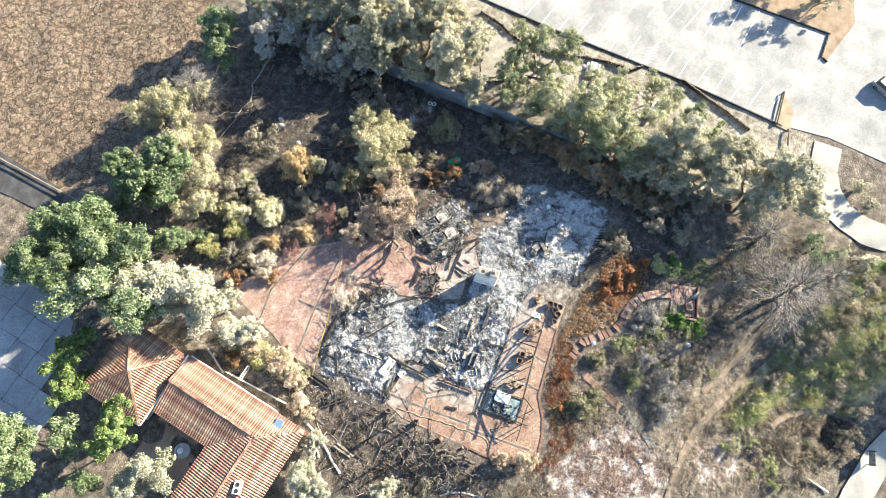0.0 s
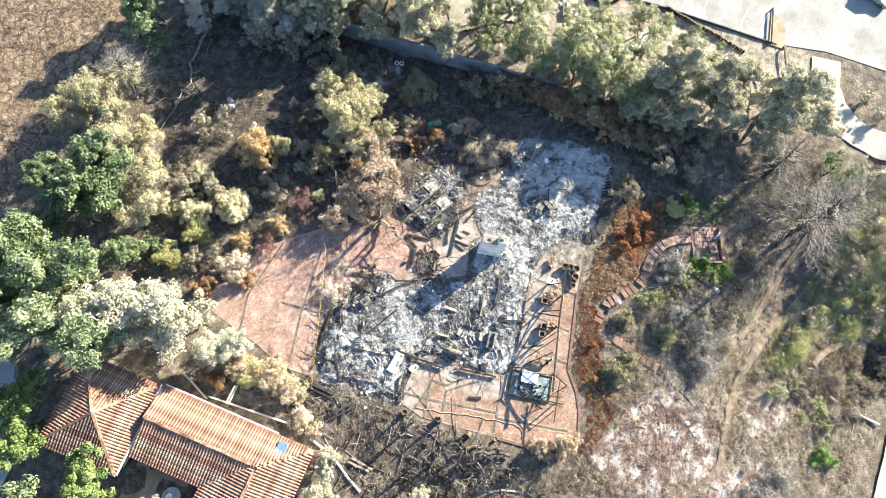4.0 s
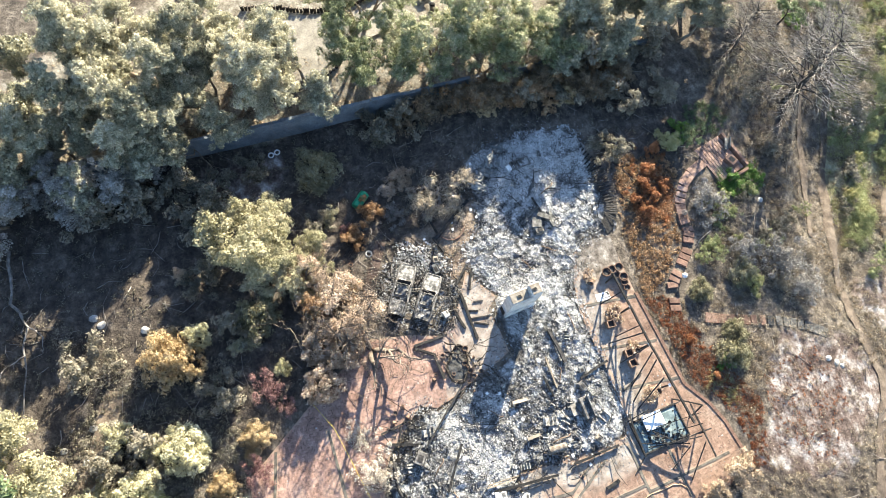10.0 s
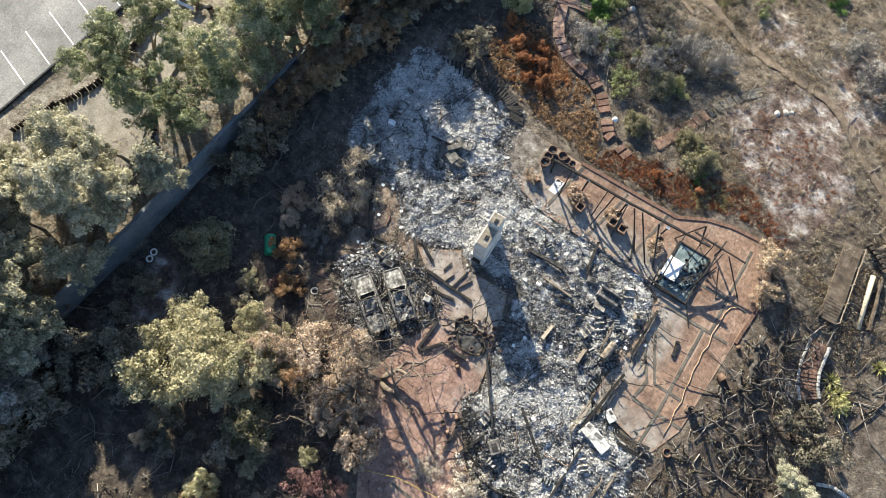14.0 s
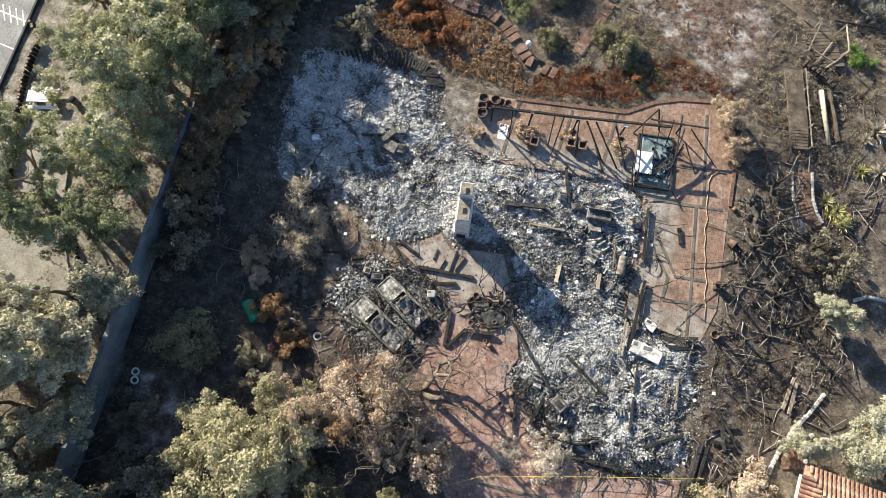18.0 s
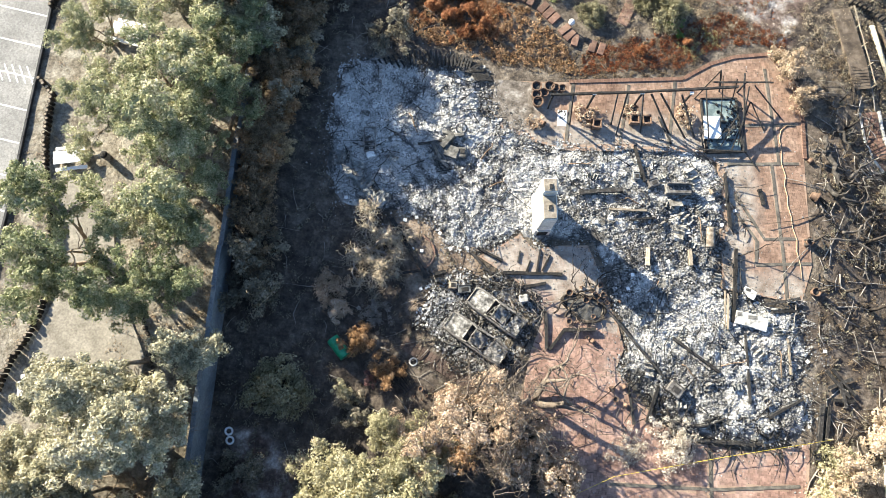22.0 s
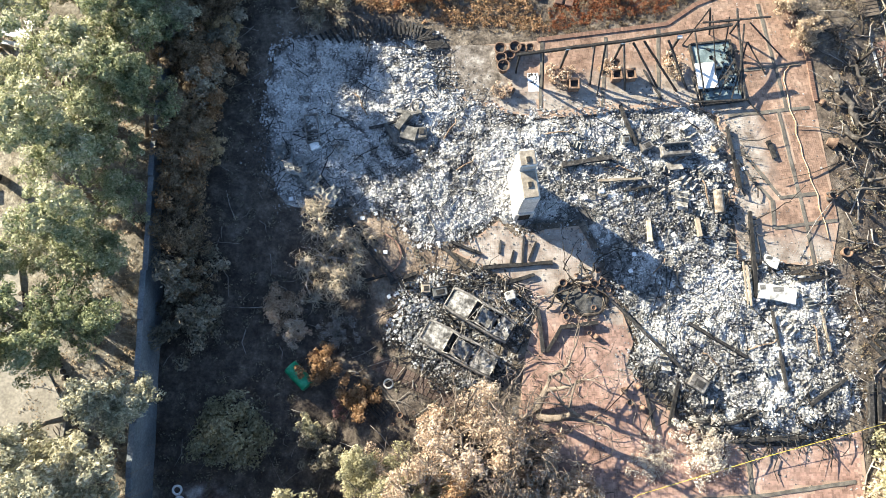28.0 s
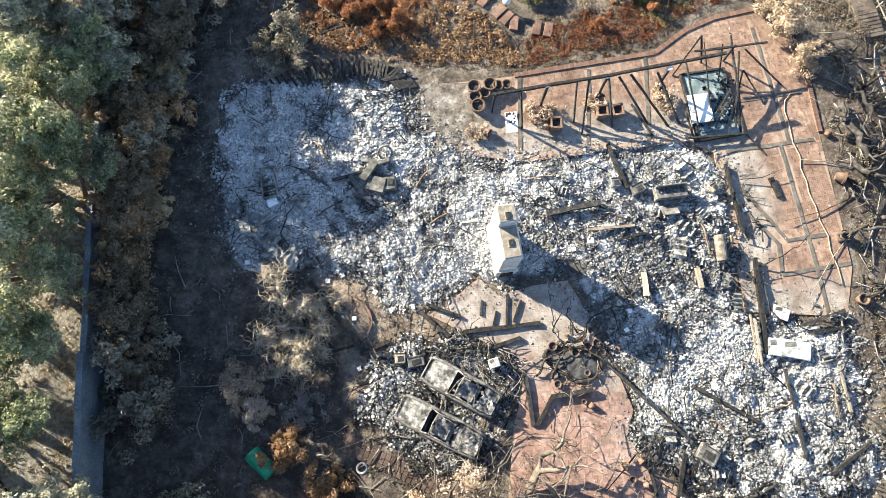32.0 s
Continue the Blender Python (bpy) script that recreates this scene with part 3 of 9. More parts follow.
def chunks(name, n, poly, mat, size, label, seed, rise=0.02, where=None, flat=0.32):
    """Many small broken blocks, bevelled by jitter, strewn over a polygon and joined into one mesh."""
    rng = np.random.default_rng(seed)
    p = np.array(poly)
    lo, hi = p.min(0), p.max(0)
    c = rng.uniform(lo, hi, (n * 4, 2))
    s = signed(c[:, 0], c[:, 1], poly)
    ok = s + 0.9 * lumps(c[:, 0], c[:, 1], 0.9, seed) + rng.normal(0, 0.25, len(c)) > 0.35
    if where is not None:
        ok &= where(c[:, 0], c[:, 1], rng)
    c = c[ok][:n]
    n = len(c)
    base = np.array([[-1, -1, -1], [1, -1, -1], [1, 1, -1], [-1, 1, -1], [-1, -1, 1], [1, -1, 1], [1, 1, 1], [-1, 1, 1]], float)
    sz = size * np.clip(rng.lognormal(0, 0.55, n), 0.35, 2.6)[:, None] * rng.uniform([0.5, 0.5, 0.5 * flat], [1.1, 1.1, 1.1 * flat], (n, 3))
    v = base[None] * sz[:, None] * 0.5 * rng.uniform(0.45, 1.2, (n, 8, 3))
    a, t1, t2 = rng.uniform(0, 6.28, n), rng.normal(0, 0.3, n), rng.normal(0, 0.3, n)
    ca, sa = np.cos(a)[:, None], np.sin(a)[:, None]
    x, y, z = v[..., 0], v[..., 1], v[..., 2]
    z = z + x * np.tan(np.clip(t1, -1, 1))[:, None] * 0.7 + y * np.tan(np.clip(t2, -1, 1))[:, None] * 0.7
    v = np.stack([x * ca - y * sa + c[:, :1], x * sa + y * ca + c[:, 1:], z + (np.maximum(rise, ash_z(c[:, 0], c[:, 1])[0] + 0.02) + rng.uniform(-0.03, 0.07, n))[:, None]], -1)
    q = np.array([[4, 5, 6, 7], [0, 1, 5, 4], [1, 2, 6, 5], [2, 3, 7, 6], [3, 0, 4, 7]])
    f = (q[None] + 8 * np.arange(n)[:, None, None]).reshape(-1, 4)
    return tagged(raw(name, v.reshape(-1, 3).tolist(), f.tolist(), mat), label, "rubble", kind="stuff")




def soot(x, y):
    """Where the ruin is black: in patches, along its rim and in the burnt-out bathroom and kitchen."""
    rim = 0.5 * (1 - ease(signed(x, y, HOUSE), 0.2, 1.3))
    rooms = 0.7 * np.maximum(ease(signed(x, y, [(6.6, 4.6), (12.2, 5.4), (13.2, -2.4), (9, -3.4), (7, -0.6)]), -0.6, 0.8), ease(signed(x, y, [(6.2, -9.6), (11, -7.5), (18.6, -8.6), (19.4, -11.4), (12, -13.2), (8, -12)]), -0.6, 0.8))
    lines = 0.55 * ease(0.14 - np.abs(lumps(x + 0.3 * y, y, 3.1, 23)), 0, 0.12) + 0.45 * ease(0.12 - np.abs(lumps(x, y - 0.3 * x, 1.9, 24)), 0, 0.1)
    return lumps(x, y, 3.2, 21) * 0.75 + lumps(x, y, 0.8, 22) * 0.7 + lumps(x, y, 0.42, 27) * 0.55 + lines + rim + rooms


make_ash()

chunks("plaster_rubble", 60000, HOUSE, RUBBLE_WHITE, 0.07, "broken white plaster and ash lumps", 1, where=lambda x, y, r: soot(x, y) + r.normal(0, 0.2, len(x)) < 0.3, flat=0.6)
chunks("ash_rubble", 42000, HOUSE, RUBBLE_GREY, 0.075, "grey lumps of burnt plaster and ash", 2, where=lambda x, y, r: soot(x, y) + r.normal(0, 0.5, len(x)) > 0.1, flat=0.6)
chunks("plaster_slabs", 900, HOUSE, RUBBLE_WHITE, 0.16, "larger flakes of white plaster in the ash", 8, where=lambda x, y, r: soot(x, y) + r.normal(0, 0.5, len(x)) < 0.5, flat=0.3)
chunks("burnt_rubble", 20000, HOUSE, RUBBLE_CHAR, 0.075, "black charred scraps lying in the ash", 3, where=lambda x, y, r: soot(x, y) + r.normal(0, 0.3, len(x)) > 0.55)
CAR_ASH = [(-9.4, -9.6), (-8.8, -6.0), (-7.2, -4.6), (-3.6, -3.6), (0.2, -5.6), (-0.2, -8.8), (-1.8, -12.2), (-5.4, -12.4)]
RIM = [(x + 1.1 * nx, y + 1.1 * ny) for (x, y), (nx, ny) in zip(HOUSE, [((b[1] - a[1]) * -1 / math.hypot(b[0] - a[0], b[1] - a[1]), (b[0] - a[0]) / math.hypot(b[0] - a[0], b[1] - a[1])) for a, b in zip(HOUSE[-1:] + HOUSE[:-1], HOUSE[1:] + HOUSE[:1])])]
chunks("rim_char", 5000, RIM, RUBBLE_CHAR, 0.065, "black charred scraps along the ruin's edge", 9, rise=0.05, where=lambda x, y, r: (signed(x, y, HOUSE) < 0.5) & (r.random(len(x)) < 0.75 - 0.4 * ease(lumps(x, y, 2.5, 25), -0.2, 0.5)))
chunks("rim_ash", 6000, RIM, RUBBLE_GREY, 0.06, "grey ash scraps along the ruin's edge", 10, rise=0.05, where=lambda x, y, r: signed(x, y, HOUSE) < 0.4)
chunks("garage_rubble", 6500, CAR_ASH, RUBBLE_GREY, 0.085, "grey rubble of the burnt carport round the cars", 4, rise=0.05, where=lambda x, y, r: (signed(x, y, CAR_ASH) > r.uniform(0, 1.6, len(x))) & (lumps(x, y, 1.3, 26) + r.normal(0, 0.5, len(x)) > -0.4))
chunks("garage_plaster", 500, [(-9.2, -9.0), (-8.8, -6.0), (-7.0, -4.6), (-5.5, -4.2), (-5.6, -6.2), (-7.4, -7.6), (-7.6, -9.6)], RUBBLE_WHITE, 0.09, "white plaster crumbs round the cars", 5, rise=0.06)
chunks("garage_char", 6000, CAR_ASH, RUBBLE_DARK, 0.08, "black charred scraps round the cars", 6, rise=0.05)


def bar(name, p, q, w, h, mat, parent=None, label=""):
    """A squared timber or bar from p to q, slightly uneven along its length."""
    p, q = Vector(p), Vector(q)
    d = q - p
    l = d.length
    d.normalize()
    side = d.cross(Vector((0, 0, 1)))
    side = side.normalized() if side.length > 0.01 else Vector((1, 0, 0))
    up = side.cross(d)
    rng = random.Random(round(p.x * 31 + q.y * 17 + l * 7, 3))
    n = max(2, int(l / 0.7))
    v, f = [], []
    for i in range(n + 1):
        c = p + d * l * i / n
        a, b = w / 2 * rng.uniform(0.75, 1.1), h / 2 * rng.uniform(0.75, 1.1)
        c = c + side * rng.uniform(-0.02, 0.02)
        v += [tuple(c + side * a * s + up * b * t) for s, t in ((-1, -1), (1, -1), (1, 1), (-1, 1))]
    for i in range(n):
        for k in range(4):
            k2 = (k + 1) % 4
            f.append((4 * i + k, 4 * i + k2, 4 * i + 4 + k2, 4 * i + 4 + k))
    f += [(3, 2, 1, 0), tuple(4 * n + k for k in range(4))]
    return raw(name, v, f, mat, parent, label)


def at_base(ob, x, y, z):
    """Moves a mesh's origin to its base without moving the mesh."""
    ob.data.transform(Matrix.Translation((-x, -y, -z)))
    ob.matrix_basis = Matrix.Translation((x, y, z)) @ ob.matrix_basis
    return ob


def lathe(profile, n=16):
    bm = bmesh.new()
    rings = []
    for r, z in profile:
        rings.append([bm.verts.new((r * math.cos(2 * math.pi * k / n), r * math.sin(2 * math.pi * k / n), z)) for k in range(n)])
    for a, b in zip(rings, rings[1:]):
        for k in range(n):
            bm.faces.new((a[k], a[(k + 1) % n], b[(k + 1) % n], b[k]))
    bm.faces.new(rings[0][::-1])
    bm.faces.new(rings[-1])
    return bm


def torus(r, t, n=24, k=8):
    bm = bmesh.new()
    rings = [[bm.verts.new(((r + t * math.cos(2 * math.pi * j / k)) * math.cos(2 * math.pi * i / n),
                            (r + t * math.cos(2 * math.pi * j / k)) * math.sin(2 * math.pi * i / n), t * math.sin(2 * math.pi * j / k))) for j in range(k)] for i in range(n)]
    for i in range(n):
        for j in range(k):
            bm.faces.new((rings[i][j], rings[(i + 1) % n][j], rings[(i + 1) % n][(j + 1) % k], rings[i][(j + 1) % k]))
    return bm


# ---- chimney ----
SOOTY_CAP = material("sooty_cap", [(0.12, 0.1, 0.08), (0.24, 0.21, 0.17), (0.36, 0.32, 0.27)], 2.5, 0.9, 0.3)


def make_chimney():
    t = thing("chimney", -1.35, 0.75, 0.0, "tall white plastered chimney with a sooty brown top", "chimney", rz=12)
    bm = box(1.05, 2.8, 4.35, bevel=0.04)
    box(1.25, 2.95, 1.3, bevel=0.05, bm=bm)
    part("chimney_body", bm, PLASTER, t)
    part("shoulder", box(1.02, 1.0, 0.75, y=0.88, z=4.35, bevel=0.04), PLASTER, t)
    part("cap", box(0.9, 1.62, 0.08, y=-0.52, z=4.35, bevel=0.02), SOOTY_CAP, t, "brown sooty cap")
    part("cap", box(0.92, 0.9, 0.05, y=0.88, z=5.1, bevel=0.02), SOOTY_CAP, t, "brown sooty cap")
    for y, z in ((-0.55, 4.43), (0.75, 5.15)):
        bm = box(0.3, 0.42, 0.05, y=y, z=z, bevel=0.01)
        part("flue", bm, SOOTY_CAP, t)
        part("flue_opening", box(0.2, 0.32, 0.03, y=y, z=z + 0.06), CHAR, t)
    part("hearth_lintel", box(0.9, 0.12, 0.2, y=-1.45, z=1.2), CONCRETE, t)
    part("firebox", box(0.7, 0.06, 1.0, y=-1.5, z=0.15), CHAR, t, "black firebox opening")


make_chimney()


# ---- burnt cars ----
SOOTY_SHEET = material("sooty_sheet_steel", [(0.025, 0.025, 0.025), (0.12, 0.115, 0.108), (0.32, 0.31, 0.29)], 3.4, 0.8, 0.3, metal=0.1, fine=8)
PALE_STEEL = material("pale_rusted_steel", [(0.03, 0.029, 0.028), (0.11, 0.105, 0.096), (0.27, 0.26, 0.24), (0.48, 0.465, 0.43)], 2.6, 0.8, 0.4, spread=(0.34, 0.66), metal=0.1, fine=8)


def sheet_grid(x0, x1, w0, w1, z0, z1, crown, dent, seed, n=10):
    """A buckled sheet with rounded corners between two stations of a car body: vertices and faces."""
    rng = random.Random(seed)
    ph = [rng.uniform(0, 6) for _ in range(4)]
    v, f = [], []
    for i in range(n):
        k = i / (n - 1)
        w = w0 + (w1 - w0) * k
        e = min(k, 1 - k) * (n - 1)
        w *= 0.93 if e < 0.5 else (0.985 if e < 1.5 else 1.0)
        for j in range(n):
            u = 2 * j / (n - 1) - 1
            z = z0 + (z1 - z0) * k + crown * (1 - u * u) * math.sin(math.pi * (0.15 + 0.7 * k))
            z += dent * (math.sin(3.1 * k + 2.3 * u + ph[0]) + 0.6 * math.sin(7.3 * k - 4.1 * u + ph[1]) + 0.4 * math.sin(11 * u + 5 * k + ph[2]) + rng.uniform(-0.45, 0.45))
            v.append((x0 + (x1 - x0) * k, w * u, z))
    f = [(i * n + j, i * n + n + j, i * n + n + 1 + j, i * n + j + 1) for i in range(n - 1) for j in range(n - 1)]
    m = len(v)
    v += [(x, y, z - 0.03) for x, y, z in v]
    rim = [i * n for i in range(n)] + [(n - 1) * n + j for j in range(1, n)] + [i * n + n - 1 for i in range(n - 2, -1, -1)] + [j for j in range(n - 2, 0, -1)]
    f += [(p, q, q + m, p + m) for p, q in zip(rim, rim[1:] + rim[:1])]
    return v, f


def burnt_car(x, y, rz, length, label, seed):
    t = thing("burnt_car", x, y, 0.05, label, "car", "burnt cars", rz)
    hl = length / 2
    for s in (-1, 1):
        v, f, n = [], [], 14
        for i in range(n):
            px = -hl + length * i / (n - 1)
            e = abs(px) / hl
            w = 0.8 * (1 - 0.13 * e ** 5)
            arch = 0.3 + 0.3 * max(0.0, 1 - abs(abs(px) - hl + 0.85) / 0.42)
            top = 0.84 + 0.05 * math.cos(2.2 * px / hl) - 0.12 * e ** 6
            for dy, z in ((-0.02, arch), (0.04, 0.6), (0.0, top - 0.05), (-0.07, top), (-0.12, top - 0.05)):
                v.append((px, s * (w + dy), z))
        f = [(5 * i + j, 5 * i + 5 + j, 5 * i + 6 + j, 5 * i + j + 1) for i in range(n - 1) for j in range(4)]
        raw("side_panel", v, f, STEEL_BURNT, t, smooth=True)
    h1 = hl - 1.62
    raw("hood", *sheet_grid(hl - 0.08, h1, 0.62, 0.7, 0.76, 0.9, 0.06, 0.018, seed, 13), PALE_STEEL, t, "buckled pale burnt hood", smooth=True)
    raw("roof", *sheet_grid(h1 - 0.52, h1 - 1.4, 0.46, 0.5, 1.08, 0.92, 0.0, 0.06, seed + 1, 13), SOOTY_SHEET, t, "collapsed grey roof sheet", smooth=True)
    raw("trunk_lid", *sheet_grid(h1 - 1.75, -hl + 0.08, 0.66, 0.58, 0.84, 0.76, 0.0, 0.05, seed + 2, 13), BLACK_STEEL, t, "blackened sunken trunk lid", smooth=True)
    part("floor_pan", box(length - 0.4, 1.3, 0.1, z=0.25), RUBBLE_DARK, t)
    part("dashboard", box(0.2, 1.26, 0.3, x=h1 - 0.1, z=0.5, bevel=0.04), CHAR, t)
    for s in (-1, 1):
        fr = Tubes()
        fr.add([(h1 + 0.05, s * 0.7, 0.9), (h1 - 0.45, s * 0.6, 1.14), (h1 - 1.0, s * 0.63, 1.12), (h1 - 1.55, s * 0.64, 1.04), (h1 - 1.85, s * 0.68, 0.88)], [0.04] * 5, 6)
        fr.make("roof_rail", PALE_STEEL, t)
    fr = Tubes()
    fr.add([(h1 - 0.45, -0.6, 1.14), (h1 - 0.4, 0, 1.17), (h1 - 0.45, 0.6, 1.14)], [0.04] * 3, 6)
    fr.make("windshield_header", PALE_STEEL, t)
    for sx, sy, wy in ((h1 - 0.6, -0.33, 0.46), (h1 - 0.6, 0.33, 0.46), (h1 - 1.4, 0, 1.1)):
        part("seat_frame", box(0.42, wy, 0.4, x=sx, y=sy, z=0.35, bevel=0.05), STEEL_BURNT, t)
    for wx in (hl - 0.85, -hl + 0.85):
        for s in (-1, 1):
            w = part("wheel", lathe([(0.29, -0.09), (0.31, 0), (0.29, 0.09)], 16), STEEL_BURNT, t)
            w.matrix_basis = pose(wx, s * 0.72, 0.27, 90, 0, 0)
            part("hub", lathe([(0.1, -0.11), (0.1, 0.11)], 10), CHAR, w)
    rng = random.Random(seed + 30)
    for k in range(22):
        sx, sy = rng.uniform(0.08, 0.3), rng.uniform(0.05, 0.2)
        px = rng.uniform(-hl + 0.3, h1 - 0.2)
        part("debris", box(sx, sy, 0.03, px, rng.uniform(-0.6, 0.6), (0.78 if px < h1 - 1.7 else 0.62) + rng.uniform(0.05, 0.2), rng.uniform(0, 180), 0.008, rx=rng.uniform(-30, 30), ry=rng.uniform(-30, 30)), (PALE_STEEL, RUBBLE_CHAR, STEEL_BURNT, RUBBLE_GREY)[k % 4], t)
    for k in range(3):
        fr = Tubes()
        a, c = rng.uniform(-0.6, 0.6), rng.uniform(-hl + 0.4, h1)
        fr.add([(c, a - 0.5, 0.98), (c + rng.uniform(-0.3, 0.3), a, 1.16), (c + rng.uniform(-0.5, 0.5), a + 0.5, 1.0)], [0.02] * 3, 5)
        fr.make("bent_rod", STEEL_BURNT, t)
    part("bumper", box(0.1, 1.3, 0.16, x=hl + 0.02, z=0.42, bevel=0.03), STEEL_BURNT, t)


BLACK_STEEL = material("blackened_steel", [(0.025, 0.025, 0.027), (0.08, 0.078, 0.075), (0.2, 0.19, 0.18), (0.38, 0.36, 0.33)], 3.2, 0.85, 0.4, spread=(0.36, 0.66), fine=9)
burnt_car(-4.5, -9.35, 155.8, 4.9, "burnt-out sedan with a pale buckled hood and no glass", 3)
burnt_car(-3.4, -7.2, 153.7, 4.4, "burnt-out car with a collapsed roof beside the other wreck", 8)

# ---- pergola ----
per = thing("pergola", 4.5, 10.7, 0.03, "burnt pergola of charred posts and beams along the terrace", "pergola")
per.matrix_basis = pose(0, 0, 0)
caps = [(0.95, 10.3), (4.5, 11.05), (8.2, 11.75)]
for x, y in caps:
    bar("post", (x, y, 0.03), (x, y, 2.5), 0.16, 0.16, CHAR, per)
    part("post_cap", box(0.3, 0.22, 0.12, x, y, 2.5, 12, 0.02), WHITE_PAINT, per, "white metal post cap")
bar("beam", (-2.3, 9.6, 2.5), (4.5, 11.05, 2.68), 0.16, 0.22, CHAR, per)
bar("beam", (4.5, 11.05, 2.69), (11.6, 12.9, 2.62), 0.16, 0.22, CHAR, per)
bar("post", (-2.1, 9.65, 0.03), (-2.1, 9.65, 2.4), 0.14, 0.14, CHAR, per)
for p, q in (((2.7, 10.75, 2.55), (3.0, 9.2, 0.06)), ((3.4, 10.9, 2.55), (3.5, 8.4, 0.06)), ((4.6, 11.0, 2.5), (5.4, 9.0, 0.06)), ((5.2, 11.1, 2.5), (7.6, 9.4, 0.06)),
             ((5.9, 11.3, 2.5), (8.9, 9.2, 0.06)), ((6.6, 10.6, 0.08), (7.9, 8.5, 0.08)), ((-0.6, 10.1, 2.4), (-0.2, 8.6, 0.06)), ((7.5, 11.5, 2.5), (9.6, 9.4, 0.06))):
    bar("rafter", p, q, 0.1, 0.14, CHAR, per)


# ---- pots and planters ----
def pot_mesh(r, h, name="rim_pot"):
    return lathe([(r * 0.72, 0), (r * 0.95, h * 0.8), (r * 1.08, h * 0.82), (r * 1.08, h), (r * 0.9, h), (r * 0.85, h * 0.72), (0.02, h * 0.7)], 18)


def pots(spots, label, group, r=0.32, h=0.5, mat=None):
    """Round clay pots, each with burnt soil in it."""
    first = None
    for k, (x, y, s, tip) in enumerate(spots):
        m = pose(x, y, 0.04 + gz(x, y) * 0.9 + (0.2 * s if tip else 0), 78 if tip else 0, 0, tip) @ Matrix.Diagonal((s, s, s, 1))
        if first is None:
            first = thing("flower_pot", 0, 0, 0, label, "pot", group)
            part("rim_pot", pot_mesh(r, h), mat or TERRACOTTA, first)
            part("soil", lathe([(r * 0.84, h * 0.7), (r * 0.5, h * 0.74)], 14), RUBBLE_DARK, first, "burnt black soil")
            first.matrix_basis = m
        else:
            copy_thing(first, m)


pots([(-3.3, 11.1, 1.25, 0), (-2.3, 11.3, 1.0, 0), (-1.8, 11.3, 0.8, 0), (-1.25, 11.4, 0.75, 0), (-3.2, 10.4, 0.95, 0), (-3.0, 9.8, 1.05, 0), (-2.6, 10.75, 0.8, 0)],
     "brown clay pot with burnt soil, among others on the terrace", "pots at the terrace's end")
pots([(1.1, 9.4, 1.1, 0), (4.55, 10.7, 0.95, 0), (8.1, 11.2, 0.8, 40), (8.7, 10.9, 0.75, 120), (8.5, 11.5, 0.9, 0), (0.7, 9.0, 0.7, 200), (4.2, 10.1, 0.6, 150), (-2.6, 8.3, 0.8, 60), (-2.9, 7.8, 0.7, 0)],
     "scorched clay pot standing under the pergola", "pots under the pergola")
first = None
for x, y, a in ((1.85, 8.9, 5), (4.7, 9.85, 8), (5.65, 9.95, 12)):
    m = pose(x, y, 0.04, 0, 0, a)
    if first is None:
        first = thing("square_planter", 0, 0, 0, "square orange terracotta planter with black soil", "planter", "square planters")
        for dx, dy, sx, sy in ((0.3, 0, 0.09, 0.69), (-0.3, 0, 0.09, 0.69), (0, 0.3, 0.51, 0.09), (0, -0.3, 0.51, 0.09)):
            part("side", box(sx, sy, 0.62, dx, dy, bevel=0.015), TERRACOTTA, first)
        part("soil", box(0.5, 0.5, 0.4), RUBBLE_DARK, first, "burnt black soil")
        part("rim", box(0.74, 0.06, 0.08, 0, 0.36, 0.56, bevel=0.01), TERRACOTTA, first)
        part("rim", box(0.74, 0.06, 0.08, 0, -0.36, 0.56, bevel=0.01), TERRACOTTA, first)
        first.matrix_basis = m
    else:
        copy_thing(first, m)

# ---- sunken tub with its burnt frame ----
tub = thing("spa_tub", 11.6, 10.8, 0.03, "pale teal spa tub full of debris by the patio", "spa", rz=12)
part("basin", box(2.7, 4.4, 0.14, bevel=0.05), POND, tub)
for x, y, sx, sy in ((1.4, 0, 0.16, 4.6), (-1.4, 0, 0.16, 4.6), (0, 2.25, 2.7, 0.16), (0, -2.25, 2.7, 0.16)):
    part("rim", box(sx, sy, 0.24, x, y, bevel=0.03), CHAR, tub, "charred timber rim")
part("inner_floor", box(2.2, 3.6, 0.06, 0, 0, 0.14, bevel=0.02), POND, tub)
chunks("spa_debris", 260, [(10.2, 8.8), (13.2, 9.4), (12.9, 12.9), (10.2, 12.8)], RUBBLE_DARK, 0.13, "charred scraps lying in the spa tub", 7, rise=0.24)
board = thing("white_board", 10.75, 10.35, 0.55, "white sheet of board lying across the tub", "board", rz=10)
board.matrix_basis = pose(10.8, 10.35, 0.42, 3, -2, 10)
part("sheet", box(1.35, 1.85, 0.05, bevel=0.01), WHITE_PAINT, board)
part("batten", box(1.2, 0.08, 0.06, 0, 0.7, -0.06), CHAR, board)
panel = thing("patterned_panel", -0.85, 9.0, 0.05, "white panel with a black scorched pattern leaning on the terrace", "panel", rz=8)
panel.matrix_basis = pose(-0.85, 9.0, 0.06, 6, 0, 8)
part("sheet", box(0.75, 1.35, 0.04, bevel=0.005), WHITE_PAINT, panel)
rr = random.Random(5)
for k in range(14):
    part("scorch_mark", box(rr.uniform(0.08, 0.2), rr.uniform(0.05, 0.14), 0.008, rr.uniform(-0.28, 0.28), rr.uniform(-0.1, 0.6), 0.04, rr.uniform(0, 90)), CHAR, panel)
frame_thing = thing("burnt_arbor", 12, 12, 0.03, "collapsed charred arbor of leaning posts over the spa", "arbor")
frame_thing.matrix_basis = pose(0, 0, 0)
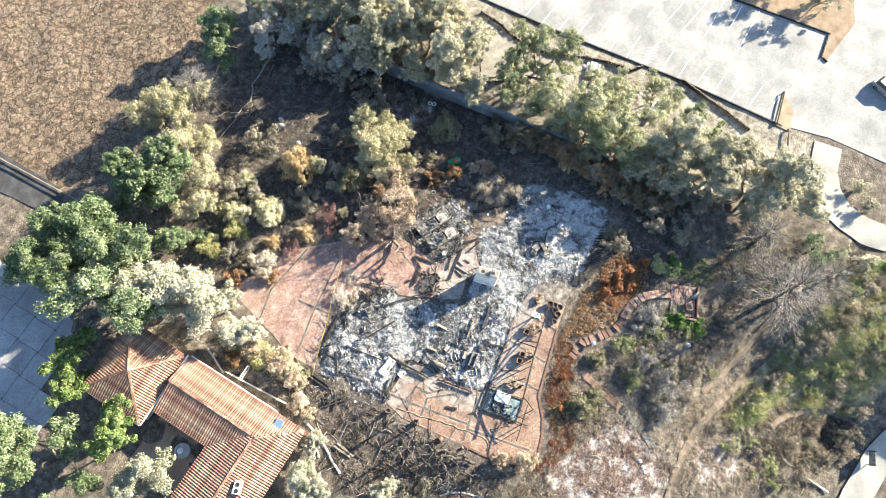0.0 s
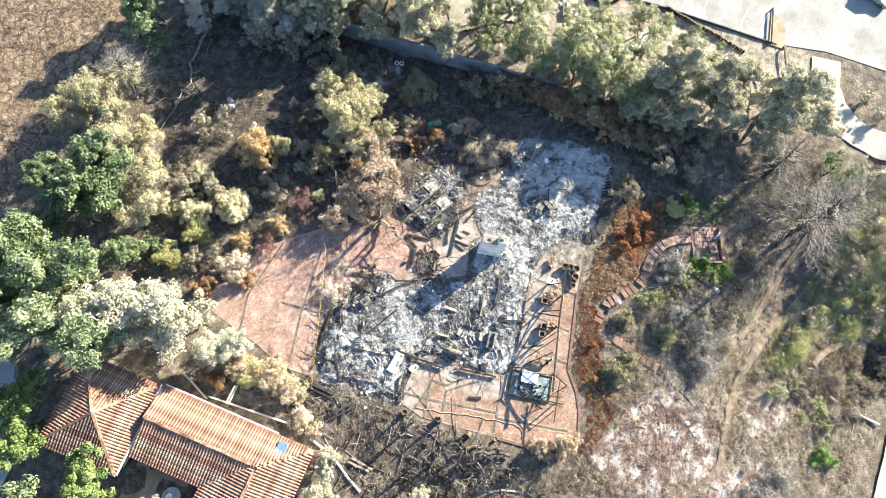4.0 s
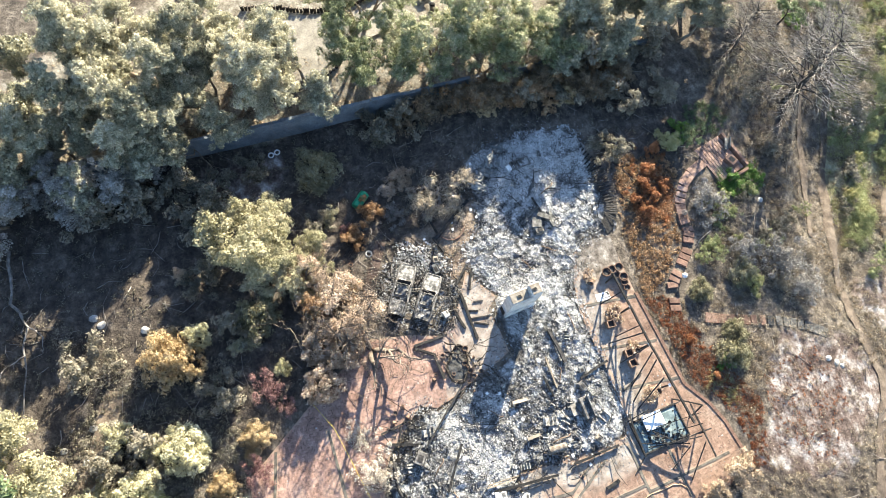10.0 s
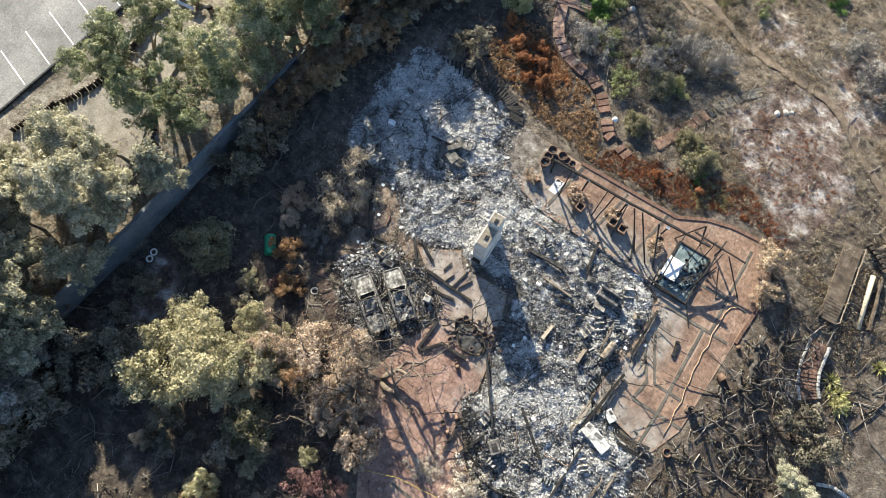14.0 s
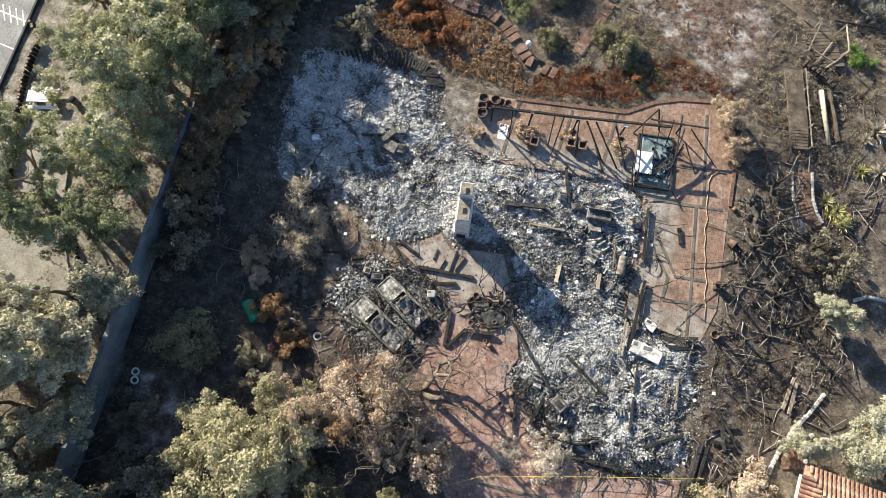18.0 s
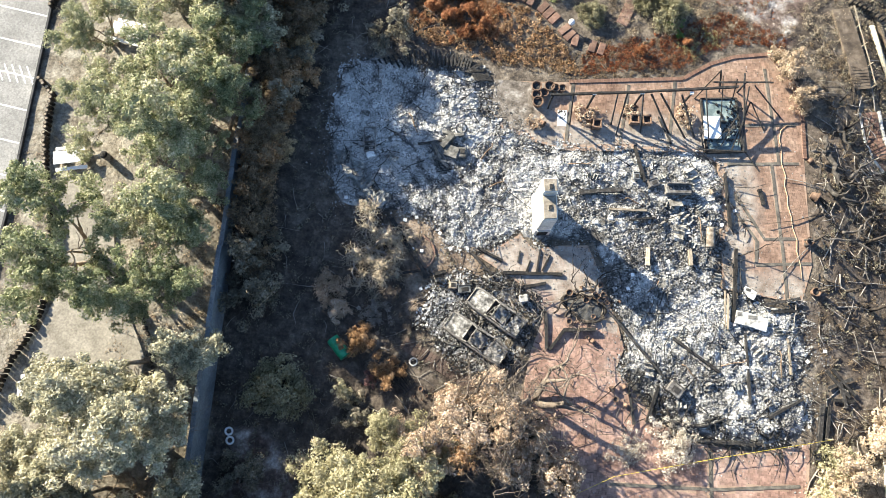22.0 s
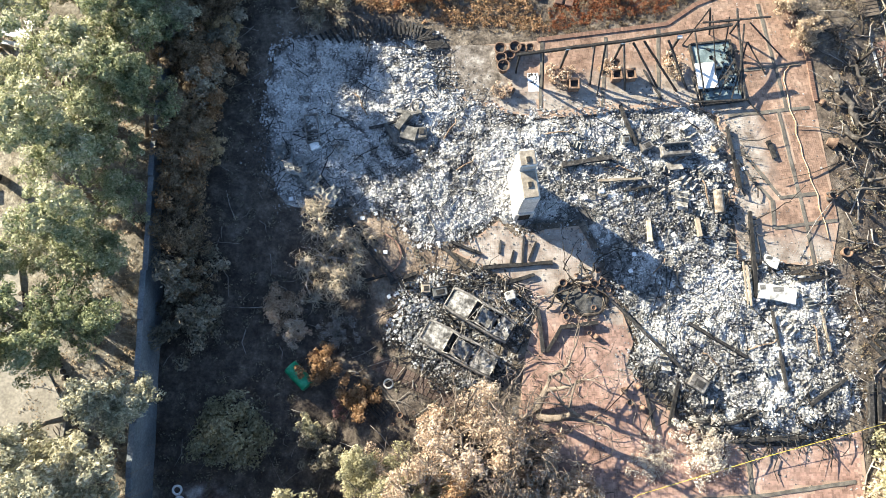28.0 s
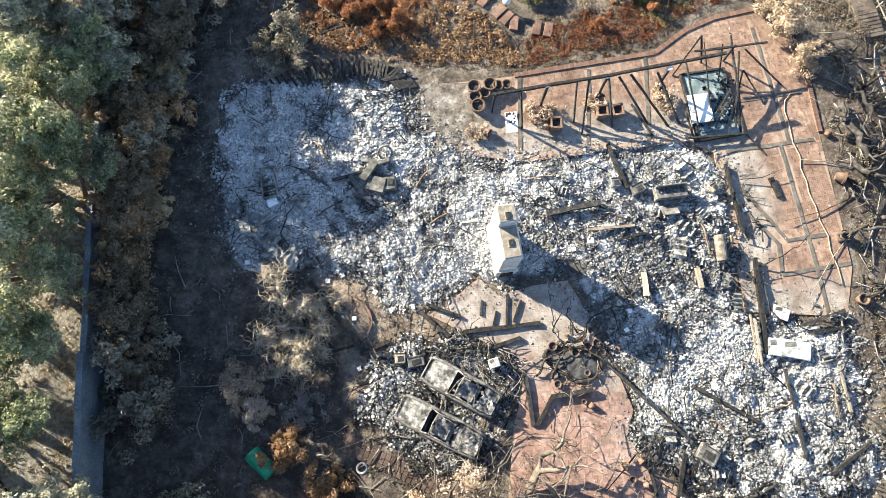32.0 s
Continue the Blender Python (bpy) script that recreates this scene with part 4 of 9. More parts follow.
arbor_posts = [((9.3, 12.7, 0.05), (10.3, 14.2, 2.9), 0.14), ((11.2, 13.7, 0.05), (10.3, 14.2, 2.9), 0.14), ((10.0, 13.4, 2.3), (14.6, 14.3, 2.2), 0.16), ((12.6, 13.9, 0.05), (12.5, 13.9, 2.4), 0.16),
               ((12.3, 14.6, 2.3), (13.4, 8.7, 0.6), 0.15), ((12.8, 13.6, 2.2), (12.9, 9.2, 0.7), 0.13), ((13.2, 12.6, 1.6), (12.4, 8.4, 0.5), 0.12), ((9.8, 10.2, 0.6), (10.5, 8.1, 0.3), 0.14),
               ((9.9, 8.3, 0.6), (13.6, 8.8, 0.6), 0.18)]
arbor_braces = [((13.4, 12.8, 1.2), (15.0, 11.0, 0.05), 0.1), ((13.3, 13.9, 1.9), (16.2, 12.4, 0.05), 0.1), ((9.6, 13.0, 1.9), (10.6, 9.2, 0.6), 0.12), ((11.2, 9.2, 0.62), (12.6, 11.5, 0.7), 0.09),
                ((10.9, 14.4, 1.6), (11.4, 10.4, 0.65), 0.08), ((13.4, 8.9, 0.6), (14.9, 7.6, 0.05), 0.1), ((11.8, 14.0, 2.3), (12.0, 12.2, 0.6), 0.1), ((12.4, 10.9, 0.62), (11.6, 8.9, 0.66), 0.12)]
for p, q, w in arbor_posts + arbor_braces:
    bar("charred_member", (p[0], p[1], p[2] * 0.8), (q[0], q[1], q[2] * 0.8), 0.75 * w, 0.75 * w, CHAR, frame_thing)

# ---- fallen beams, logs and boards ----
ruin_beams = [((1.3, 3.1, 0.42), (4.5, 3.9, 0.5), 0.3), ((5.0, 7.7, 0.4), (6.1, 4.9, 0.45), 0.24), ((15.0, 6.1, 0.1), (15.45, 4.9, 0.1), 0.28), ((13.6, 1.0, 0.3), (13.9, -4.6, 0.3), 0.22),
              ((-11.6, 4.6, 0.4), (-9.8, 5.2, 0.5), 0.16), ((12.2, 6.8, 0.3), (13.0, 2.6, 0.3), 0.2), ((5.3, 1.6, 0.45), (7.2, 2.2, 0.4), 0.14), ((-6.0, -3.0, 0.1), (-4.2, -4.4, 0.15), 0.22),
              ((-9.2, -5.6, 0.1), (-7.6, -4.8, 0.1), 0.28), ((-12.4, -1.6, 0.1), (-9.0, -5.4, 0.1), 0.34)]
court_beams = [((-3.4, -4.1, 0.12), (1.0, -3.4, 0.12), 0.24), ((-2.0, -5.0, 0.15), (-0.1, -4.3, 0.15), 0.22), ((-0.9, -1.9, 0.1), (-0.9, -3.6, 0.1), 0.13), ((-0.1, -2.1, 0.1), (-0.5, -3.4, 0.1), 0.13),
               ((-1.5, -2.8, 0.1), (-1.7, -3.8, 0.1), 0.12), ((-2.4, -2.2, 0.1), (-2.4, -3.1, 0.1), 0.12), ((0.2, -6.4, 0.15), (0.7, -9.1, 0.1), 0.24), ((1.8, -7.4, 0.2), (0.9, -9.1, 0.1), 0.24),
               ((1.7, -7.5, 0.22), (4.0, -7.0, 0.3), 0.26), ((-3.6, -3.2, 0.15), (-5.6, -2.6, 0.2), 0.2), ((6.9, -10.5, 0.2), (7.6, -13.2, 0.2), 0.16), ((4.8, -5.6, 0.4), (9.4, -9.6, 0.4), 0.16)]
south_beams = [((12.3, -13.4, 0.2), (16.7, -12.9, 0.2), 0.26), ((9.0, -10.2, 0.3), (8.5, -12.9, 0.2), 0.2), ((17.0, -10.9, 0.4), (19.3, -9.2, 0.3), 0.2), ((20.9, -9.2, 0.05), (20.8, -13.2, 0.05), 0.3),
               ((21.4, -9.3, 0.05), (21.3, -12.9, 0.05), 0.22), ((16.0, -2.9, 0.35), (18.6, -1.9, 0.3), 0.22), ((16.6, -3.3, 0.4), (18.4, -2.9, 0.3), 0.22),
               ((9.6, -6.6, 0.4), (13.2, -8.4, 0.4), 0.2), ((14.8, -5.4, 0.4), (15.6, -10.2, 0.4), 0.16)]
for k, (p, q, w) in enumerate(ruin_beams + court_beams + south_beams):
    tagged(at_base(bar("charred_beam", p, q, w, w, CHAR), *p), "black charred roof timber lying where it fell", "beam", "fallen charred timbers")
chalk = [((17.9, -5.0, 0.3), (18.4, -7.6, 0.3), 0.16), ((13.5, -5.2, 0.45), (13.2, -2.6, 0.5), 0.12), ((13.3, -5.1, 0.45), (13.0, -2.4, 0.5), 0.1), ((3.7, 2.2, 0.5), (6.5, 2.6, 0.5), 0.18), ((7.0, -0.2, 0.4), (7.1, -1.6, 0.5), 0.25), ((10.1, 0.2, 0.45), (10.3, -1.0, 0.5), 0.25)]
for p, q, w in chalk:
    tagged(at_base(bar("ashen_timber", p, q, w, w, TIMBER), *p), "ash-grey timber lying in the rubble", "beam", "ashen timbers")

# ---- ruins inside the ash ----
fan = thing("fallen_roof_slats", -12, 11.5, 0.1, "row of charred roof slats fanned out at the house's edge", "slats")
fan.matrix_basis = pose(0, 0, 0)
arc = [(-16.0, 10.4), (-13.8, 11.7), (-11.9, 12.1), (-9.8, 12.15), (-8.3, 11.8), (-7.6, 11.0)]
for k in range(34):
    s = k / 33 * (len(arc) - 1)
    i = min(int(s), len(arc) - 2)
    a, b = Vector(arc[i]), Vector(arc[i + 1])
    c = a.lerp(b, s - i)
    w = (b - a).normalized()
    nrm = Vector((-w.y, w.x))
    ang = 0.5 if k > 24 else 0.12
    d = (nrm + w * ang * (1 if k > 24 else -1)).normalized()
    bar("slat", (c.x - d.x * 0.6, c.y - d.y * 0.6, 0.25), (c.x + d.x * 0.75, c.y + d.y * 0.75, 0.12), 0.16, 0.06, CHAR, fan)
SOOTY_STONE = material("sooty_stone", [(0.03, 0.03, 0.028), (0.1, 0.097, 0.09), (0.25, 0.242, 0.225)], 2.2, 0.9, 0.5, vary=0.35)
fire = thing("fireplace_ruin", -8.9, 4.8, 0.2, "toppled grey masonry fireplace with slabs and a flue", "fireplace", rz=-25)
for n, a in (("slab", (1.1, 0.9, 0.5, 0.2, -0.3, 0, 12)), ("slab", (0.5, 1.3, 0.6, -0.55, 0.2, 0, -8)), ("flue_block", (0.75, 0.75, 0.55, 0.85, 0.1, 0, 30)), ("slab", (1.2, 0.25, 0.3, -0.3, 1.0, 0.2, 40)),
             ("slab", (0.3, 1.5, 0.25, -0.9, -0.9, 0.1, 60)), ("slab", (0.9, 0.2, 0.3, -0.1, -1.35, 0.05, 15)), ("slab", (0.7, 0.2, 0.25, 0.4, -1.45, 0.05, -10)), ("slab", (1.0, 0.3, 0.2, -1.0, 0.8, 0.1, 10))):
    part(n, box(*a[:6], a[6], 0.03, rx=6, ry=-8), SOOTY_STONE, fire)
part("flue_hole", box(0.36, 0.36, 0.03, 0.85, 0.1, 0.58, 30, rx=6, ry=-8), CHAR, fire)
hoop = part("hoop", torus(0.42, 0.06), STEEL_BURNT, fire)
hoop.matrix_basis = pose(-0.3, 1.6, 0.55, 40, 20, 0)
cab = thing("metal_cabinet", -15.35, 4.25, 0.2, "narrow scorched metal cabinet lying open in the ash", "cabinet", rz=12)
part("back", box(0.85, 1.9, 0.12, bevel=0.02), STEEL_BURNT, cab)
for x, y, sx, sy in ((0.42, 0, 0.06, 1.9), (-0.42, 0, 0.06, 1.9), (0, 0.95, 0.85, 0.06), (0, -0.2, 0.8, 0.05), (0, -0.95, 0.85, 0.06), (0, -0.55, 0.8, 0.05)):
    part("side", box(sx, sy, 0.4, x, y), STEEL_BURNT, cab)
part("drawer", box(0.6, 0.5, 0.25, 0.05, -1.2, 0, 15, 0.03), WHITE_PAINT, cab, "white drawer")
heap = thing("sheet_metal_heap", -15.6, 0.8, 0.1, "heap of crumpled grey roofing sheets at the house's edge", "sheet metal")
rr = random.Random(9)
SHEET = material("dull_sheet_metal", [(0.06, 0.065, 0.065), (0.17, 0.175, 0.17), (0.34, 0.34, 0.32)], 2.4, 0.6, 0.3, metal=0.4, vary=0.3)
for k in range(26):
    s = k / 25
    cx, cy = -1.6 + 4.0 * s + rr.uniform(-0.5, 0.5), 1.6 - 3.0 * s + rr.uniform(-0.5, 0.5)
    n, m_ = 5, 3
    lx, ly = rr.uniform(0.6, 1.5), rr.uniform(0.2, 0.6)
    v = [(lx * (i / n - 0.5), ly * (j / m_ - 0.5), rr.uniform(-0.1, 0.11)) for i in range(n + 1) for j in range(m_ + 1)]
    f = [(i * 4 + j, i * 4 + 4 + j, i * 4 + 5 + j, i * 4 + 1 + j) for i in range(n) for j in range(m_)]
    o = raw("sheet", v, f, SHEET, heap)
    o.matrix_basis = pose(cx, cy, 0.3 + rr.uniform(0, 0.2), rr.uniform(-20, 20), rr.uniform(-20, 20), rr.uniform(0, 180))
stove = thing("kitchen_range", 8.65, 4.7, 0.3, "burnt kitchen range with its burners, half sunk in ash", "stove", rz=10)
part("body", box(1.9, 0.75, 0.55, bevel=0.03), STEEL_BURNT, stove)
for k in range(4):
    b = part("burner", torus(0.13, 0.025, 14, 6), CHAR, stove)
    b.matrix_basis = pose(-0.65 + 0.43 * k, 0.05, 0.57)
part("back_panel", box(1.9, 0.08, 0.3, 0, 0.34, 0.55, bevel=0.01), STEEL_BURNT, stove)
part("oven_door", box(1.0, 0.06, 0.7, -0.2, -0.75, 0.02, 0, 0.01, rx=60), STEEL_BURNT, stove, "open oven door")
heater = thing("water_heater", 11.5, 1.4, 0.3, "fallen rusty water heater in the ash", "water heater", rz=95)
part("tank", lathe([(0.05, 0), (0.3, 0.04), (0.32, 0.1), (0.32, 1.5), (0.28, 1.58), (0.05, 1.6)], 20), material("rusty_tank", [(0.06, 0.045, 0.035), (0.18, 0.15, 0.12), (0.36, 0.33, 0.29)], 3, 0.8, 0.3, metal=0.2), heater).matrix_basis = pose(-0.8, 0, 0.3, 0, 90, 0)
part("pipe", lathe([(0.03, 0), (0.03, 0.4)], 8), STEEL_BURNT, heater).matrix_basis = pose(0.8, 0.1, 0.3, 0, 90, 0)
for x, y, z, sx, sy, h, a, mt, nm, lb in (
        (5.4, 5.2, 0.35, 0.55, 0.6, 0.3, 8, SHEET, "metal_box", "blue-grey scorched metal box in the rubble"),
        (6.75, 4.9, 0.3, 0.8, 0.6, 0.4, 30, STEEL_BURNT, "broken_cabinet", "dented burnt cabinet among the rubble"),
        (11.35, 5.2, 0.3, 0.5, 0.5, 0.3, 35, TIMBER, "wooden_crate", "pale scorched crate at the ruin's edge"),
        (14.9, -2.2, 0.25, 1.0, 0.7, 0.08, -20, STAINED_WHITE, "plaster_panel", "white wall panel lying on the rubble"),
        (15.5, -4.3, 0.4, 1.7, 1.0, 0.1, -8, STAINED_WHITE, "plaster_panel", "white wall panel lying on the rubble"),
        (14.4, -4.2, 0.35, 0.9, 1.0, 0.12, -5, CONCRETE, "concrete_slab", "grey slab beside the fallen wall panel"),
        (10.15, -10.2, 0.35, 1.1, 0.9, 0.35, -30, STEEL_BURNT, "metal_chest", "dented burnt metal chest in the ash"),
        (-1.6, -5.8, 0.2, 0.6, 0.55, 0.45, 20, STONE, "stone_block", "pale block among the burnt carport debris"),
        (-6.0, -5.9, 0.15, 0.95, 0.6, 0.35, 15, SHEET, "enamel_sink", "pale sink lying on its side by the cars"),
        (-6.9, -5.75, 0.15, 0.6, 0.6, 0.4, 5, TIMBER, "garden_box", "small scorched box by the cars"),
        (3.9, 1.55, 0.35, 0.4, 0.35, 0.2, 3, WHITE_PAINT, "white_box", "small white box with an open top"),
        (-8.1, -5.6, 0.1, 0.35, 0.3, 0.3, 30, SHEET, "blue_canister", "small blue metal canister by the planter"),
        (-7.75, -5.55, 0.1, 0.4, 0.35, 0.25, 10, SHEET, "blue_canister", "small blue metal canister by the planter")):
    t = thing(nm, x, y, z, lb, nm.split("_")[-1], rz=a)
    part("body", box(sx, sy, h, bevel=0.04), mt, t)
    if mt in (WHITE_PAINT, STAINED_WHITE, CONCRETE, STONE):
        part("scorched_corner", box(sx * 0.4, sy * 0.3, 0.012, -sx * 0.2, sy * 0.25, h - 0.004, 14), SOOTY_STONE, t, "sooty scorched corner")
        continue
    part("edge", box(sx * 0.9, 0.06, 0.05, 0, sy * 0.42, h - 0.01, bevel=0.01), CHAR, t)
    part("top_plate", box(sx * 0.55, sy * 0.5, 0.04, 0.03, -0.04, h - 0.015, 4, 0.01), CHAR if mt is not WHITE_PAINT else TIMBER, t)

# ---- kidney planter with its pots by the drive ----
kid = thing("curved_planter", 3.0, -5.6, 0.04, "curved dark stone planter with charred soil by the drive", "planter")
v, f = [], []
for k in range(28):
    a = 2 * math.pi * k / 28
    r = 1.5 + 0.3 * math.cos(2 * a + 0.9) + 0.15 * math.sin(3 * a) + 0.05 * math.sin(7 * a)
    for rr_, z in ((r, 0), (r - 0.03, 0.2 + 0.08 * math.sin(5 * a)), (r - 0.16 - 0.06 * math.sin(9 * a), 0.22 + 0.08 * math.sin(5 * a)), (r - 0.25, 0.1)):
        v.append((rr_ * math.cos(a), 0.72 * rr_ * math.sin(a), z))
f = [(4 * k + j, 4 * ((k + 1) % 28) + j, 4 * ((k + 1) % 28) + j + 1, 4 * k + j + 1) for k in range(28) for j in range(3)]
raw("rim", v, f, BARK_BURNT, kid)
raw("soil", [(1.35 * math.cos(6.283 * k / 20), 0.9 * math.sin(6.283 * k / 20), 0.12 + 0.03 * math.sin(k * 2.1)) for k in range(20)] + [(0.2, 0.1, 0.34)], [(k, (k + 1) % 20, 20) for k in range(20)], SOOTY_STONE, kid, "ashen grey soil")
pots([(1.7, -4.7, 0.75, 0), (3.0, -5.0, 0.95, 0), (3.7, -4.6, 0.95, 0), (4.2, -4.4, 0.9, 0), (3.9, -3.7, 0.8, 0), (5.4, -4.5, 0.6, 60), (2.0, -6.8, 0.85, 0), (3.7, -6.1, 0.65, 0), (3.5, -7.7, 0.55, 0), (3.8, -8.0, 0.75, 130), (3.4, -4.2, 0.6, 0), (4.6, -4.9, 0.6, 0),
      (2.6, -4.2, 0.6, 200), (3.3, -4.7, 0.55, 20), (4.0, -5.1, 0.5, 0), (6.1, -11.7, 0.8, 0), (6.5, -10.6, 0.7, 40), (5.8, -11.2, 0.9, 200), (6.7, -12.0, 0.7, 100)],
     "terracotta pot by the curved planter, some toppled", "pots by the curved planter")
pots([(-7.8, -13.6, 0.55, 0), (-7.3, -14.0, 0.5, 0), (-6.8, -13.9, 0.5, 0), (-7.0, -13.4, 0.45, 0), (-6.3, -14.2, 0.5, 0), (-7.6, -14.3, 0.5, 0), (-6.0, -13.7, 0.6, 0), (-8.2, -14.2, 0.5, 0)], "small empty clay pot beside the brick path", "pots beside the brick path")
pots([(18.9, 6.35, 1.1, 70), (19.0, 2.6, 0.9, 0), (19.7, -1.2, 0.9, 0), (18.6, 9.0, 0.6, 140)], "large broken clay pot at the patio's edge", "large pots by the patio")

# ---- garden things ----
tank = thing("green_barrel", -14.3, -11.8, -0.95, "bright green plastic barrel lying in the burnt garden", "barrel", rz=-40)
part("shell", lathe([(0.1, 0), (0.44, 0.02), (0.47, 0.1), (0.47, 0.5), (0.49, 0.53), (0.47, 0.56), (0.47, 1.1), (0.49, 1.13), (0.47, 1.16), (0.47, 1.65), (0.44, 1.72), (0.1, 1.74)], 24), GREEN_PLASTIC, tank).matrix_basis = pose(-0.87, 0, 0.47, 0, 90, 0)
part("hatch", box(0.4, 0.3, 0.06, -0.05, 0, 0.92, bevel=0.02), GREEN_PLASTIC, tank)
part("outlet", lathe([(0.07, 0), (0.07, 0.08)], 10), CHAR, tank).matrix_basis = pose(0.2, 0.0, 0.92)
for x, y in ((-21.3, -19.15), (-21.05, -19.75)):
    o = part("white_ring", torus(0.25, 0.075), WHITE_PAINT)
    o.matrix_basis = pose(x + 0.4, y, gz(x, y) + 0.12, 4, 3, 0)
    tagged(o, "white painted tyre ring lying beside the garden wall", "ring", "white rings")
o = part("pale_ring", torus(0.27, 0.06), CONCRETE)
o.matrix_basis = pose(-8.7, -11.8, gz(-8.7, -11.8) + 0.06)
tagged(o, "small pale ring lying on the black soil", "ring")
grate = thing("metal_grate", -9.1, -13.0, gz(-9.1, -13.0) + 0.05, "blackened metal grate lying on the garden soil", "grate", rz=50)
for k in range(9):
    part("bar", box(0.07, 1.9, 0.08, -0.72 + 0.18 * k), CHAR, grate)
part("rail", box(1.6, 0.1, 0.1, 0, 0.9), CHAR, grate)
part("rail", box(1.6, 0.1, 0.1, 0, -0.9), CHAR, grate)
ring = thing("brick_planter", -10.3, -3.8, 0.0, "curved low brick edge of a burnt planting bed", "planter")
for k in range(16):
    a = radians(-60 + 130 * k / 15)
    part("brick", box(0.26, 0.14, 0.22, 1.6 * math.cos(a), 1.4 * math.sin(a), -0.1, math.degrees(a) + 90, 0.02), BRICK, ring)
part("timber_edge", box(1.9, 0.16, 0.25, 0.2, -1.5, -0.1, 20), CHAR, ring)
part("timber_edge", box(1.7, 0.14, 0.25, -0.6, 1.2, -0.1, -35), CHAR, ring)
rng = np.random.default_rng(3)
first = None
for x, y, z, a in ((-11.4, -1.5, 0, 10), (-10.4, -3.6, 0, 20), (-9.7, -3.6, 0, 5), (-9.2, -6.4, 0, 40), (-7.6, -3.0, 0, 15), (-10.6, -1.1, 0, 30), (-8.6, -2.0, 0, 60), (6.1, -2.5, 0.42, 10), (5.9, -3.6, 0.42, 30), (13.3, 4.0, 0.06, 25), (20.9, -5.4, 0, 10),
                   (-1.6, -5.8, 0.1, 12), (12.3, 2.6, 0.4, 20), (8.6, -1.0, 0.42, 40), (2.9, 1.0, 0.42, 8), (19.6, -6.4, 0.1, 50), (-16.2, -0.6, 0.1, 5), (10.8, -6.6, 0.42, 33)):
    m = pose(x, y, z + gz(x, y), rng.uniform(-6, 6), rng.uniform(-6, 6), a)
    if first is None:
        first = part("white_tile", box(0.26, 0.24, 0.07, bevel=0.012), WHITE_PAINT)
        tagged(first, "small square white ceramic tile lying loose", "tile", "loose white tiles")
        first.matrix_basis = m
    else:
        copy_thing(first, m)
first = None
for x, y, s in ((11.1, -39.6, 1.4), (2.8, -36.5, 0.9), (4.2, -38.8, 0.8), (-6.6, -36.3, 1.0), (-5.9, -35.7, 1.0), (-4.8, -32.0, 1.0), (9.6, -27.0, 0.8), (7.6, -36.4, 0.9), (5.4, -37.0, 0.8),
                (8.4, 29.2, 0.8), (8.9, 29.9, 0.8), (9.3, 30.4, 0.6), (-9.0, 27.4, 0.8), (-8.2, 28.4, 0.8)):
    m = pose(x, y, gz(x, y) - 0.02, 0, 0, rng.uniform(0, 360)) @ Matrix.Diagonal((s, s, s, 1))
    if first is None:
        bm = bmesh.new()
        bmesh.ops.create_icosphere(bm, subdivisions=2, radius=0.24)
        for v_ in bm.verts:
            k = 1 + 0.22 * noise.noise(v_.co * 6)
            v_.co = Vector((v_.co.x * 1.3 * k, v_.co.y * k, max(-0.05, v_.co.z * 0.7 * k)))
        first = part("garden_stone", bm, STONE)
        tagged(first, "pale rounded garden stone on the dark soil", "stone", "garden stones")
        first.matrix_basis = m
    else:
        copy_thing(first, m)
hose = Tubes()
hz = 0.09
hose.add([(17.25, 11.9, hz), (16.7, 11.8, hz), (16.3, 11.3, hz), (16.22, 10.6, hz), (16.4, 9.9, hz), (16.5, 9.2, hz), (16.58, 8.5, hz), (16.95, 7.6, hz), (16.92, 6.8, hz), (17.2, 6.0, hz), (17.3, 5.2, hz), (17.62, 4.4, hz), (17.8, 3.5, hz), (18.2, 2.6, hz), (18.25, 1.7, hz), (18.6, 0.7, hz), (18.8, -0.4, hz)], [0.032] * 17, 8)
tagged(hose.make("garden_hose", HOSE), "tan garden hose snaking over the brick patio", "hose")
tape = Tubes()
tape.add([(4.2, -18.4, 1.0), (6.5, -16.9, 0.85), (14, -14.2, 0.6), (21.3, -11.6, 0.9)], [0.016] * 4, 5)
tp = thing("warning_tape", 4.2, -18.4, 0, "yellow warning tape stretched across the drive", "tape")
tp.matrix_basis = pose(0, 0, 0)
tape.make("tape", TAPE, tp)
bar("stake", (4.2, -18.4, 0), (4.2, -18.4, 1.1), 0.06, 0.06, TIMBER, tp)
bar("stake", (21.3, -11.6, -0.3), (21.3, -11.6, 1.0), 0.06, 0.06, TIMBER, tp)
globe = thing("garden_lamp", -1.4, 17.1, gz(-1.4, 17.1), "white globe garden lamp beside the brick steps", "lamp")
part("post", lathe([(0.06, 0), (0.05, 0.5)], 10), CHAR, globe)
bm = bmesh.new()
bmesh.ops.create_uvsphere(bm, u_segments=18, v_segments=12, radius=0.26, matrix=pose(0, 0, 0.72))
part("globe", bm, WHITE_PAINT, globe)

